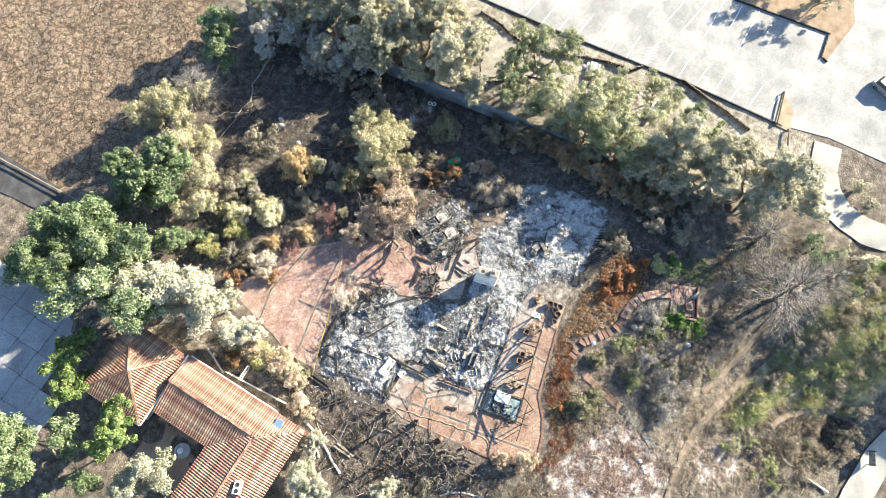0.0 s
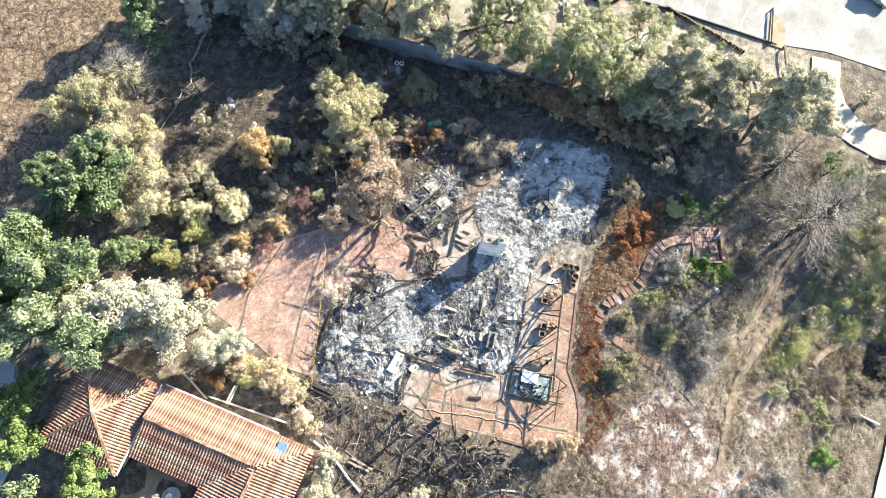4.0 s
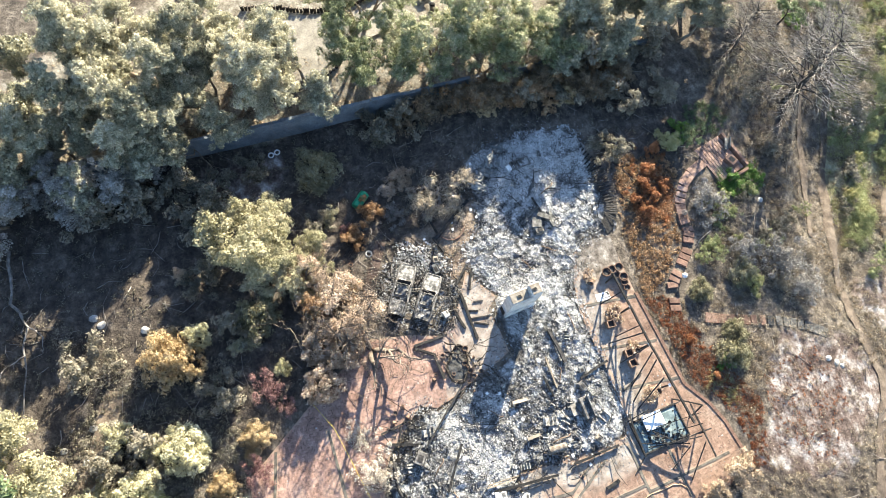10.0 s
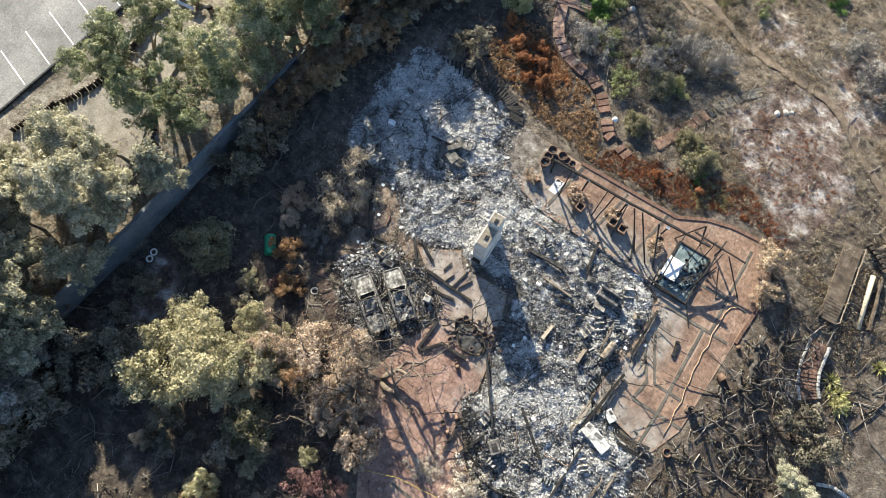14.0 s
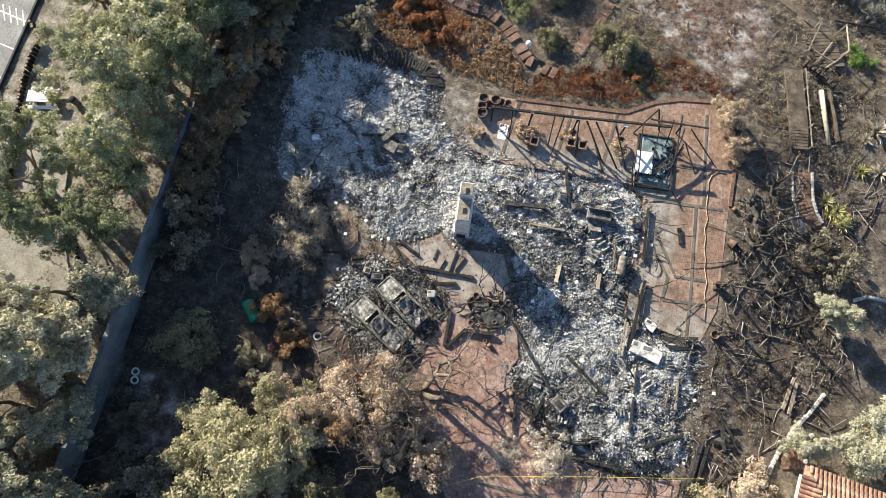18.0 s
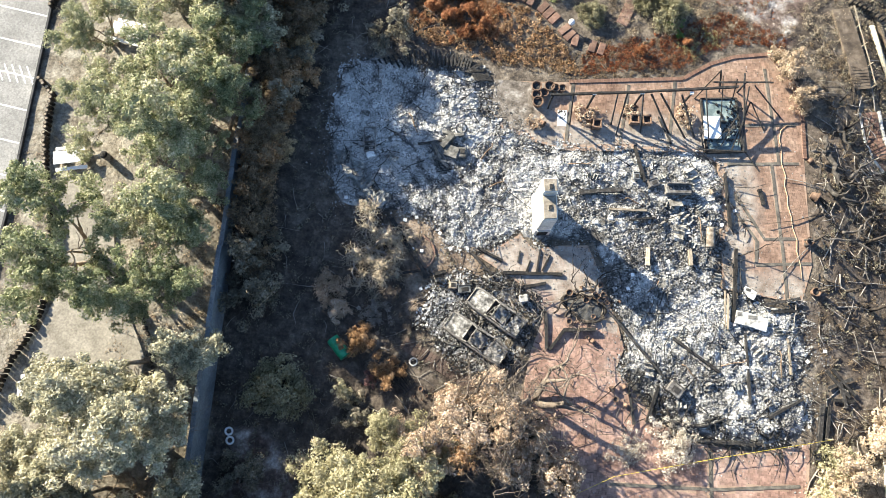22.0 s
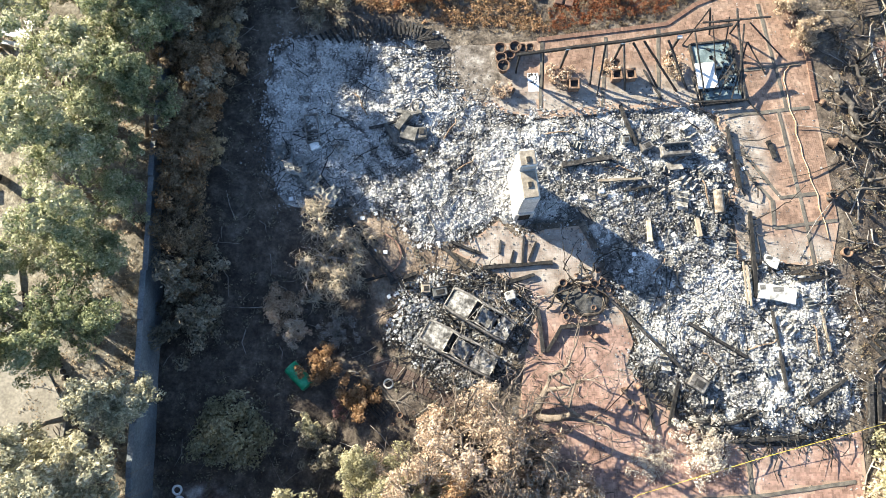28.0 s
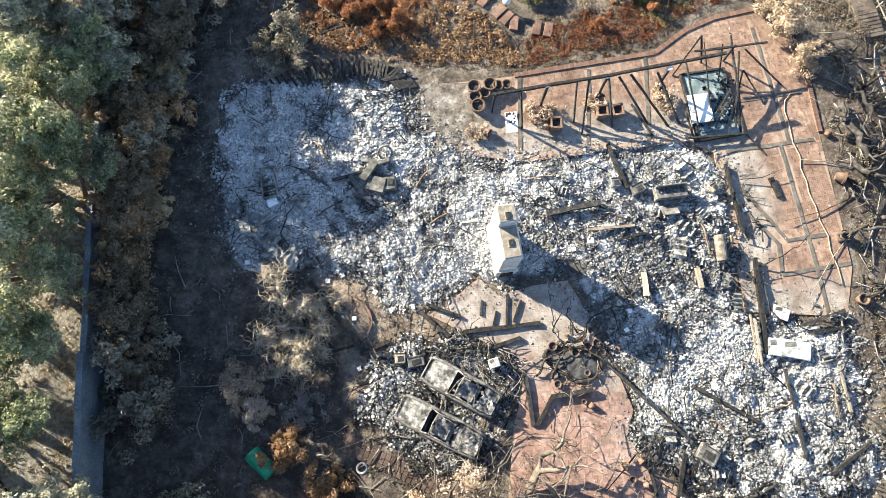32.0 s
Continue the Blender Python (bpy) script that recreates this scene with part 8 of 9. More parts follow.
# large dead conifers on the slope: long bare boughs fanning out from a straight trunk
def dead_conifer(seed, height, reach, label):
    rng = np.random.default_rng(seed)
    t = thing("dead_conifer", 0, 0, 0, label, "tree", "dead conifers")
    wood, fans = Tubes(), Tubes()
    top = Vector((0.06 * height, -0.04 * height, height))
    wood.add([(0, 0, -0.4), tuple(top * 0.35 + Vector((0.15, 0.1, 0))), tuple(top * 0.7), tuple(top)], [0.34, 0.26, 0.15, 0.04], 8)
    for k in range(64):
        u = 0.16 + 0.82 * (k / 63) ** 0.9
        a, l = 2.4 * k + rng.uniform(-0.4, 0.4), reach * (1.05 - 0.75 * u) * rng.uniform(0.7, 1.15)
        p = top * u
        d = Vector((math.cos(a), math.sin(a), rng.uniform(0.05, 0.5)))
        pts = [p, p + d * l * 0.35, p + d * l * 0.7 + Vector((0, 0, -0.04 * l)), p + d * l + Vector((0, 0, 0.04 * l))]
        bough = Tubes()
        bough.add(pts, [0.07, 0.05, 0.03, 0.012], 5)
        bough.make("bough", SOOTY_WOOD, t)
        for m in range(13):
            w = 0.25 + 0.75 * m / 12
            b = p + d * l * w
            side = a + (1 if m % 2 else -1) * rng.uniform(0.3, 0.9)
            e = Vector((math.cos(side), math.sin(side), rng.uniform(-0.1, 0.4))) * (l * 0.34 * (1.15 - w) + 0.35)
            fans.add([b, b + e * 0.5 + Vector(rng.normal(0, 0.05, 3)), b + e], [0.02, 0.016, 0.008], 3)
    wood.make("trunk", SOOTY_WOOD, t)
    tagged(fans.make("crown", TWIG_GREY, t), kind="stuff")
    return t


scatter(dead_conifer(27, 11.0, 8.2, "large grey dead conifer with long bare boughs on the slope"), [(-18.6, 34.6, 1.0), (-24.4, 29.4, 0.75), (-23.6, 39.0, 0.72)], 13)
scatter(dead_conifer(28, 7.0, 5.2, "broad brown dead tree with fine bare boughs by the field"), [(-3.0, -47.4, 0.9), (-18.4, -38.2, 0.6)], 33)
scatter(plant("singed_conifer", 41, 6.0, 2.4, LEAF_GREEN, BARK_BURNT, "half-green singed conifer beside the dead one", "tree", "singed conifers", 60, 110, 0.1, 0.5, 1, 0.16, 3, 0.3, 0.4, 0.5), [(-27.2, 36.0, 0.8), (-15.2, 21.8, 0.45)], 34)


# low regrowth bushes along the slope's terraces
rng_s = np.random.default_rng(77)


def slope_spots(n, seed, lo, hi, poly, rot):
    """Spots in drawn-out patches along the slope."""
    p = np.array(poly)
    c = rng_s.uniform(p.min(0), p.max(0), (n * 30, 2))
    x, y = c[:, 0], c[:, 1]
    patch = lumps((0.93 * x - rot * y) / 4.0, rot * x + 0.93 * y, 2.0, seed)
    ok = (signed(x, y, poly) > 0) & (patch > 0.25) & (near_line(x, y, TRAILS) > 1.3)
    return [(float(a), float(b), float(rng_s.uniform(lo, hi))) for a, b in c[ok][:n]]


def near_line(x, y, lines):
    d = np.full(np.shape(x), 1e9)
    for pts in lines:
        for (x0, y0), (x1, y1) in zip(pts, pts[1:]):
            dx, dy = x1 - x0, y1 - y0
            k = np.clip(((x - x0) * dx + (y - y0) * dy) / (dx * dx + dy * dy), 0, 1)
            d = np.minimum(d, np.hypot(x - x0 - k * dx, y - y0 - k * dy))
    return d


BANK = [(-26, 36), (-14, 30), (-7, 21), (0, 18.5), (1.5, 27), (0, 34), (3, 47), (-6, 54), (-32, 53)]
G7 = "bushes on the slope"
scatter(plant("slope_bush", 81, 1.8, 1.5, LEAF_SLOPE, BARK_BURNT, "low yellow-green bush regrowing on the burnt slope", "shrub", G7, 30, 60, 0.11, 0.5, 4, 0.04, 1, 0.1, 1.0), slope_spots(16, 101, 0.3, 0.5, BANK, 0.36), 31)
scatter(plant("slope_bush", 82, 2.0, 1.7, LEAF_SLOPE, BARK_BURNT, "dark olive-green bush on the burnt slope", "shrub", G7, 30, 60, 0.11, 0.55, 4, 0.05, 1, 0.1, 1.0), slope_spots(36, 103, 0.3, 0.7, BANK, 0.36), 32)
scatter(plant("slope_bush", 83, 1.8, 1.6, LEAF_SCRUB, TWIG_GREY, "brown leafless bush on the burnt slope", "shrub", G7, 28, 60, 0.08, 0.5, 5, 0.04, 2, 0.1, 1.0), slope_spots(44, 105, 0.5, 1.0, BANK, 0.36), 33)
scatter(plant("slope_bush", 84, 1.7, 1.5, LEAF_BURNT, BARK_BURNT, "dark singed bush on the burnt slope", "shrub", G7, 28, 60, 0.11, 0.5, 4, 0.04, 1, 0.1, 1.0), slope_spots(30, 107, 0.4, 1.0, BANK, 0.36), 34)


# ---- bare burnt trees ----
def bare_tree(name, seed, height, spread, bark, label, group, stems=3, depth=3, trunk=0.2, lean=0.7, kink=0.4):
    rng = np.random.default_rng(seed)
    t = thing(name, 0, 0, 0, label, "tree", group)
    wood, twigs, ends = Tubes(), Tubes(), []
    for k in range(stems):
        a = 6.283 * k / stems + rng.uniform(-0.5, 0.5)
        d = Vector((math.cos(a) * lean, math.sin(a) * lean, 1)).normalized()
        branch(wood, rng, Vector((0, 0, -0.3)), d, height * 0.5, trunk, depth, ends, kink, 7, 2)
    for e, dep in ends:
        for k in range(1 if dep else 3):
            d = Vector(rng.normal(0, 1, 3) + [0, 0, 0.4]).normalized()
            q = e + d * rng.uniform(0.3, 0.9) * spread
            twigs.add([e, e.lerp(q, 0.5) + Vector(rng.normal(0, 0.08, 3)), q], [0.022, 0.016, 0.008], 3)
    wood.make("trunk", bark, t)
    tagged(twigs.make("crown", bark, t), kind="stuff")
    return t


scatter(bare_tree("burnt_tree", 31, 4.5, 0.8, BARK_BURNT, "black burnt tree with twisted bare limbs", G5, 2, 3, 0.24, 0.5, 0.45), [(21.0, 8.6, 0.8), (24.6, 6.2, 0.7), (21.0, -2.6, 0.5)], 21)
scatter(bare_tree("burnt_tree", 32, 3.5, 0.7, BARK_BURNT, "thin burnt tree with bare black branches", G5, 3, 3, 0.1, 0.8, 0.4), [(20.9, 14.4, 0.9), (24.6, -3.6, 0.9), (26.6, 1.0, 1.0), (22.6, 11.4, 0.8), (-3.0, -44, 1.2), (-6.0, -41, 1.0), (1.6, -12.4, 0.5), (-8.4, -33, 0.7), (9.4, -11.6, 0.7), (0.5, -10.9, 0.45), (-3.4, -12.8, 0.6)], 22)
scatter(bare_tree("ashen_tree", 33, 3.6, 0.7, TWIG_GREY, "ashen grey bare tree with curling twigs", G5, 4, 3, 0.12, 0.9, 0.5), [(-13.6, -4.7, 1.1), (-12.0, -5.6, 0.6), (21.4, -4.0, 0.6), (23.8, 9.4, 0.7), (-1.6, 22.4, 0.7), (-26.6, 30.4, 0.9)], 23)


def curly_tree(seed):
    """A dead tree whose dried fronds hang from its limbs in long curls."""
    rng = np.random.default_rng(seed)
    t = thing("curly_tree", 0, 0, 0, "bleached dead tree with long curled straw-pale fronds", "tree", G5)
    wood, curls, ends = Tubes(), Tubes(), []
    for k in range(4):
        a = 1.57 * k + rng.uniform(-0.4, 0.4)
        branch(wood, rng, Vector((0, 0, -0.3)), Vector((0.9 * math.cos(a), 0.9 * math.sin(a), 1)).normalized(), 2.3, 0.13, 2, ends, 0.35, 6, 2)
    for e, dep in ends:
        for k in range(26):
            a, l = rng.uniform(0, 6.28), rng.uniform(0.5, 1.25)
            turn = rng.choice([-1, 1]) * rng.uniform(0.15, 0.55)
            p, pts = e.copy(), []
            for m in range(6):
                pts.append(p.copy())
                p = p + Vector((math.cos(a), math.sin(a), 0.3 - 0.3 * m)) * l / 5
                a += turn + rng.normal(0, 0.45)
            curls.add(pts, [0.019, 0.019, 0.018, 0.016, 0.013, 0.008], 3)
    wood.make("trunk", TWIG_GREY, t)
    tagged(curls.make("crown", STRAW_WOOD, t), kind="stuff")
    return t


SINGED_BARK = material("singed_bark", [(0.05, 0.04, 0.032), (0.13, 0.105, 0.085), (0.24, 0.2, 0.165)], 2, 0.95, 0.4, vary=0.25)
STRAW_WOOD = material("straw_fronds", [(0.2, 0.16, 0.115), (0.36, 0.3, 0.22), (0.52, 0.46, 0.37)], 2, 0.9, 0.1, vary=0.1)
scatter(curly_tree(44), CURLY, 29)
scatter(bare_tree("bleached_bare_tree", 35, 7.6, 1.0, SINGED_BARK, "tall scorched tree with bare brown limbs beside the drive", G5, 3, 3, 0.27, 0.5, 0.3), [(0.4, -12.9, 1.1), (-2.4, -14.4, 1.0), (-4.8, -16.4, 1.0), (-0.6, -16.6, 0.95)], 25)
poles = [(19.3, 2.7, 2.2), (19.9, -1.0, 1.8), (23.8, 3.6, 3.2), (25.2, 1.6, 3.5), (24.4, -1.6, 3.0), (22.2, -0.6, 2.4), (26.8, 4.2, 3.2), (22.8, 6.4, 2.4), (25.8, 8.6, 2.8), (21.4, 12.4, 2.0)]
first = None
for k, (x, y, h) in enumerate(poles):
    m = pose(x, y, gz(x, y) - 0.2, random.uniform(-5, 5), random.uniform(-5, 5), random.uniform(0, 360)) @ Matrix.Diagonal((1, 1, h / 2.5, 1))
    if first is None:
        first = thing("burnt_stump", 0, 0, 0, "charred upright trunk standing on black soil", "stump", "charred trunks")
        s_ = Tubes()
        s_.add([(0, 0, 0), (0.03, 0.02, 0.9), (-0.03, 0.05, 1.8), (0.02, 0.0, 2.7)], [0.16, 0.12, 0.1, 0.05], 7)
        s_.make("trunk", BARK_BURNT, first)
        s_ = Tubes()
        s_.add([(0, 0, 1.7), (0.3, 0.2, 2.1), (0.45, 0.2, 2.6)], [0.05, 0.04, 0.02], 5)
        s_.make("limb", BARK_BURNT, first)
        first.matrix_basis = m
    else:
        copy_thing(first, m)
G6 = "trees beyond the lot"
scatter(plant("dark_tree", 34, 6, 2.8, LEAF_GUM, BARK_BURNT, "small dark-leaved tree on the planting island", "tree", G6, 50, 80, 0.16, 0.8, 2, 0.16, 2, 0.3, 0.6),
        [(-66, 22, 0.9), (-64.6, 15.5, 0.8), (-62, 0, 0.9), (-68, 10, 0.8), (-37.4, 33.6, 0.45), (-29.6, 40.5, 0.45), (-30.5, 44, 0.5), (-27.5, 42, 0.45), (-38.4, 41.5, 0.4), (-40.5, 39.4, 0.4)], 24)


# ---- brush, litter and ground cover: uncountable ----
def brush(name, poly, n, per, radius, leaf, mat, label, seed, tall=0.5, where=None, shell=0.2):
    """Low tufts of leaves strewn over a polygon, joined."""
    rng = np.random.default_rng(seed)
    p = np.array(poly)
    c = rng.uniform(p.min(0), p.max(0), (n * 4, 2))
    ok = signed(c[:, 0], c[:, 1], poly) > 0
    for keep in (HOUSE, PATIO, COURT, LOT):
        ok &= signed(c[:, 0], c[:, 1], keep) < -0.3
    ok &= near_line(c[:, 0], c[:, 1], TRAILS) > 0.4 + 0.3 * lumps(c[:, 0], c[:, 1], 1.3, 41)
    if where is not None:
        ok &= where(c[:, 0], c[:, 1], rng)
    c = c[ok][:n]
    r = radius * rng.lognormal(0, 0.4, len(c))
    z = ground_z(c[:, 0], c[:, 1])
    cc = np.stack([c[:, 0], c[:, 1], z + r * tall * 0.7], 1)
    v, f = leaf_cloud(rng, cc, r, per, leaf, tall, shell)
    ob = leaves(name, v, f, mat, None)
    return tagged(ob, label, "brush", kind="stuff")


def rows(x, y, seed):
    """Patches drawn out along the slope's terraces."""
    return lumps((0.93 * x - 0.36 * y) / 4.5, 0.36 * x + 0.93 * y, 1.5, seed) + 0.4 * lumps(x, y, 2.5, seed + 1)


SLOPE = [(-27, 25), (-14, 28), (-4, 20), (3, 17), (15, 19), (19, 17), (27, 14), (30, 30), (28, 50), (2, 52), (-12, 54), (-32, 52), (-30, 36)]
GREENS = [(-31, 42.6), (-21, 41), (-12.8, 39.4), (-3.2, 36.2), (-1.4, 38.4), (-5.5, 42), (-9, 47), (-12.6, 54), (-33, 52)]
brush("green_brush", GREENS, 2000, 60, 0.5, 0.065, LEAF_SLOPE, "low green regrowth on the slope", 41, 0.6, lambda x, y, r: rows(x, y, 31) + r.normal(0, 0.25, len(x)) > 0.3)
brush("yellow_brush", GREENS, 1500, 60, 0.5, 0.065, LEAF_YELLOW, "low yellow-green regrowth on the slope", 42, 0.6, lambda x, y, r: rows(x, y, 33) + r.normal(0, 0.25, len(x)) > 0.2)
brush("dark_scrub", DARK_HILL, 500, 44, 0.4, 0.055, LEAF_SINGED, "dark burnt scrub on the slope", 74, 0.6)
brush("dry_brush", SLOPE, 3000, 36, 0.42, 0.06, LEAF_SCRUB, "dark dry brush covering the slope", 43, 0.6, lambda x, y, r: (signed(x, y, WHITE_HILL) < 0.5) | (r.random(len(x)) < 0.15))
brush("brown_brush", SLOPE, 2200, 36, 0.42, 0.06, LEAF_SINGED, "brown dead brush covering the slope", 44, 0.55, lambda x, y, r: (rows(x, y, 35) + r.normal(0, 0.3, len(x)) > 0.2) & ((signed(x, y, WHITE_HILL) < 0) | (r.random(len(x)) < 0.12)))
brush("grey_brush", SLOPE, 2200, 30, 0.4, 0.055, LEAF_SCRUB, "brown-grey dead brush covering the slope", 45, 0.5, lambda x, y, r: rows(x, y, 36) + r.normal(0, 0.4, len(x)) + 0.25 * (x > 0) > 0.1 + 0.5 * (signed(x, y, WHITE_HILL) > 0))
EDGE = [(0, 13), (4, 14.2), (8, 15.2), (10, 17.2), (14, 18.6), (16.4, 18), (16.4, 19.6), (11, 21), (7.4, 18.8), (3, 16.6), (0, 15)]
brush("red_ground_cover", EDGE, 750, 34, 0.24, 0.05, LEAF_RED, "rust-red dried ground cover along the patio", 46, 0.5)
brush("yellow_ground_cover", EDGE, 420, 40, 0.22, 0.045, LEAF_YELLOW, "yellow-green ground cover along the patio", 47, 0.5, lambda x, y, r: np.hypot(x - 9.3, (y - 17.6) * 1.3) + 0.5 * lumps(x, y, 0.9, 37) < 1.9)
brush("rust_litter", [(-15, 14), (-9, 13), (0, 13), (-2, 16), (-6, 20), (-14, 20)], 700, 24, 0.3, 0.08, LEAF_RUST, "rust-brown dead fronds on the bank", 48, 0.5, lambda x, y, r: near_line(x, y, [way]) > 0.8)
brush("bank_litter", [(-7, 12.6), (0.5, 12.6), (7.6, 14.4), (10, 16.4), (6, 17.4), (0, 16.4), (-6, 15)], 600, 30, 0.22, 0.045, LEAF_SINGED, "dark brown leaf litter along the terrace edge", 69, 0.4, lambda x, y, r: near_line(x, y, [way]) > 0.7)
brush("fern_bed", [(-15.6, 16.4), (-13, 15.4), (-9, 14.4), (-6.6, 15), (-6.2, 17), (-8.4, 18.4), (-12.4, 20.0), (-15.4, 19.2)], 420, 44, 0.24, 0.05, LEAF_ORANGE, "rust-orange dried ferns on the bank", 58, 0.6, lambda x, y, r: (near_line(x, y, [way]) > 0.8) & (lumps(x, y, 1.6, 38) > -0.1))
brush("fresh_ground_cover", [(-12.2, 24.4), (-9.4, 23.8), (-8.6, 26.6), (-9.8, 29.4), (-12.6, 29.6), (-12.0, 27.4)], 300, 50, 0.3, 0.05, LEAF_BRIGHT, "fresh green ground cover round the brick deck", 59, 0.6, lambda x, y, r: lumps(x, y, 1.2, 39) > -0.5)
brush("dark_green_grass", [(-19.4, 23), (-16, 22.4), (-15.8, 26), (-17.6, 27.6), (-19.8, 26)], 220, 40, 0.26, 0.05, LEAF_GREEN, "dark green grass beside the brick deck", 60, 0.6)
brush("lime_band", [(-21.5, 42.0), (-16.5, 41.4), (-8, 38.8), (-2.6, 36.8), (-1.6, 38.8), (-7, 41.2), (-15, 43.6), (-21, 44.4)], 900, 50, 0.34, 0.05, LEAF_YELLOW, "yellow-green weeds in a band along the slope", 67, 0.6, lambda x, y, r: rows(x, y, 40) + r.normal(0, 0.3, len(x)) > -0.1)
brush("field_stubble", FIELD, 1600, 20, 0.6, 0.07, LEAF_TAN_DRY, "brown burnt stubble of the dry field", 49, 0.4, lambda x, y, r: y > -100)
brush("field_grass", FIELD, 1500, 18, 0.55, 0.07, LEAF_BURNT, "dark burnt grass of the dry field", 50, 0.4, lambda x, y, r: y > -100)
brush("garden_litter", GARDEN, 1500, 16, 0.35, 0.08, LEAF_BURNT, "burnt leaf litter and weeds on the garden soil", 51, 0.4)
brush("park_litter", PARK, 1500, 16, 0.4, 0.07, LEAF_BEIGE, "dry fallen leaves under the gum trees", 52, 0.2, lambda x, y, r: (x > -31 + 0.0 * y) | (r.random(len(x)) < 0.1))
YARD = [(18.5, 17.5), (18.8, 9), (20, 1), (20.5, -12), (20.5, -22), (26, -24), (26, -8), (30, -4), (30, 14), (24, 18)]
brush("yard_litter", YARD, 700, 24, 0.28, 0.05, LEAF_SINGED, "dark leaf litter and ash on the yard", 53, 0.35)
brush("yard_brush", YARD, 260, 26, 0.4, 0.08, LEAF_BURNT, "scorched weeds on the yard", 54, 0.5)
brush("hedge_fill", [(3, -24), (10, -24.5), (17, -27.5), (18, -36), (4, -40), (-2, -32)], 700, 26, 0.45, 0.09, LEAF_BURNT, "dark undergrowth among the garden shrubs", 55, 0.6)
brush("hedge", [(20.9, -25), (23.4, -25), (23.2, -12), (20.9, -12)], 260, 60, 0.6, 0.1, LEAF_TAN, "clipped tan and green hedge along the drive", 56, 1.0)


def sticks(name, poly, n, length, radius, mat, label, seed, z=0.06):
    """Thin broken branches lying about, joined."""
    rng = np.random.default_rng(seed)
    p = np.array(poly)
    c = rng.uniform(p.min(0), p.max(0), (n * 4, 2))
    c = c[signed(c[:, 0], c[:, 1], poly) > 0][:n]
    t = Tubes()
    for x, y in c:
        a, l = rng.uniform(0, 6.28), length * rng.lognormal(0, 0.5)
        b = a + rng.normal(0, 0.5)
        r = radius * rng.uniform(0.5, 1.5)
        x1, y1 = x + l / 2 * math.cos(a), y + l / 2 * math.sin(a)
        x2, y2 = x1 + l / 2 * math.cos(b), y1 + l / 2 * math.sin(b)
        k = rng.uniform(0, 0.3)
        t.add([(x, y, gz(x, y) + z), (x1, y1, gz(x1, y1) + z + k * 0.6), (x2, y2, gz(x2, y2) + z + k)], [r, r * 0.8, r * 0.4], 4)
    return tagged(t.make(name, mat), label, "branches", kind="stuff")


brush("red_hill_cover", [(8, 22), (15, 21), (17, 26), (12, 30), (7, 28)], 260, 18, 0.22, 0.05, LEAF_RED, "dry reddish ground cover on the ashen hill", 57, 0.4)


def spiky(name, spots, mat, label, group, seed):
    """Rosettes of long pointed leaves."""
    rng = np.random.default_rng(seed)
    v, f = [], []
    for k in range(46):
        a, up, l = rng.uniform(0, 6.283), rng.uniform(0.15, 1.2), rng.uniform(0.6, 0.95)
        d = Vector((math.cos(a) * math.cos(up), math.sin(a) * math.cos(up), math.sin(up)))
        w = Vector((-math.sin(a), math.cos(a), 0)) * 0.05
        o = len(v)
        tip = d * l + Vector((0, 0, -0.18 * l))
        v += [tuple(-w), tuple(w), tuple(d * l * 0.55 + w * 1.2), tuple(tip), tuple(d * l * 0.55 - w * 1.2)]
        f.append((o, o + 1, o + 2, o + 3, o + 4))
    t = thing(name, 0, 0, 0, label, "plant", group)
    raw("leaves", v, f, mat, t)
    part("stem", lathe([(0.12, -0.1), (0.1, 0.12), (0.04, 0.2)], 8), BARK_BURNT, t)
    scatter(t, spots, seed)


spiky("yucca", [(27.0, 12.4, 1.3), (27.5, 11.5, 1.5), (25.9, 12.8, 1.2), (28.2, 16.6, 1.1), (26.4, 12.0, 0.9)], LEAF_YELLOW, "yellow spiky yucca beside the brick path", "yuccas", 63)
spiky("agave", [(28.7, 20.5, 1.6), (29.7, 16.9, 1.3), (27.9, 19.4, 1.0)], LEAF_STRAW, "bleached spiky agave on the slope", "agaves", 64)
sticks("yard_branches", YARD, 260, 1.5, 0.04, TWIG_GREY, "grey broken branches littering the yard", 61)
sticks("yard_charred_branches", YARD, 90, 1.9, 0.06, BARK_BURNT, "charred branches littering the yard", 62)
sticks("planter_tangle", [(1.2, -5.4), (2.0, -4.2), (3.6, -3.6), (5.0, -4.4), (5.2, -6.0), (3.8, -7.2), (2.0, -6.9)], 26, 0.9, 0.035, BARK_BURNT, "tangle of charred branches heaped in the planter", 76, 0.1)
sticks("planter_twigs", [(1.4, -5.4), (2.2, -4.4), (3.6, -3.8), (4.8, -4.4), (5.0, -6.0), (3.8, -7.0), (2.0, -6.7)], 24, 0.8, 0.025, BARK_PALE, "brown twigs heaped in the planter", 77, 0.15)
sticks("rim_laths", [(12.0, 7.6), (14.2, 5), (14.4, -2.4), (12.4, -3), (11.6, 2)], 36, 1.0, 0.035, CHAR, "charred laths along the ruin's edge", 78, 0.25)
sticks("rim_laths", [(6.2, -8.4), (9, -10.5), (13, -11.4), (19.4, -10.4), (20.6, -12.6), (15, -14.2), (9, -13.6), (6.2, -10.6)], 130, 1.2, 0.04, CHAR, "charred laths along the ruin's edge", 79, 0.2)
sticks("drive_twigs", [(-1.5, -9), (4, -8), (7, -14), (5, -19), (-1, -14)], 24, 1.4, 0.02, BARK_BURNT, "thin burnt twigs fallen on the brick drive", 63, 0.09)
sticks("garden_branches", GARDEN, 260, 1.5, 0.035, TWIG_GREY, "pale fallen branches on the garden soil", 64)
sticks("ash_laths", HOUSE, 480, 1.1, 0.03, CHAR, "burnt laths sticking out of the ash", 65, 0.3)
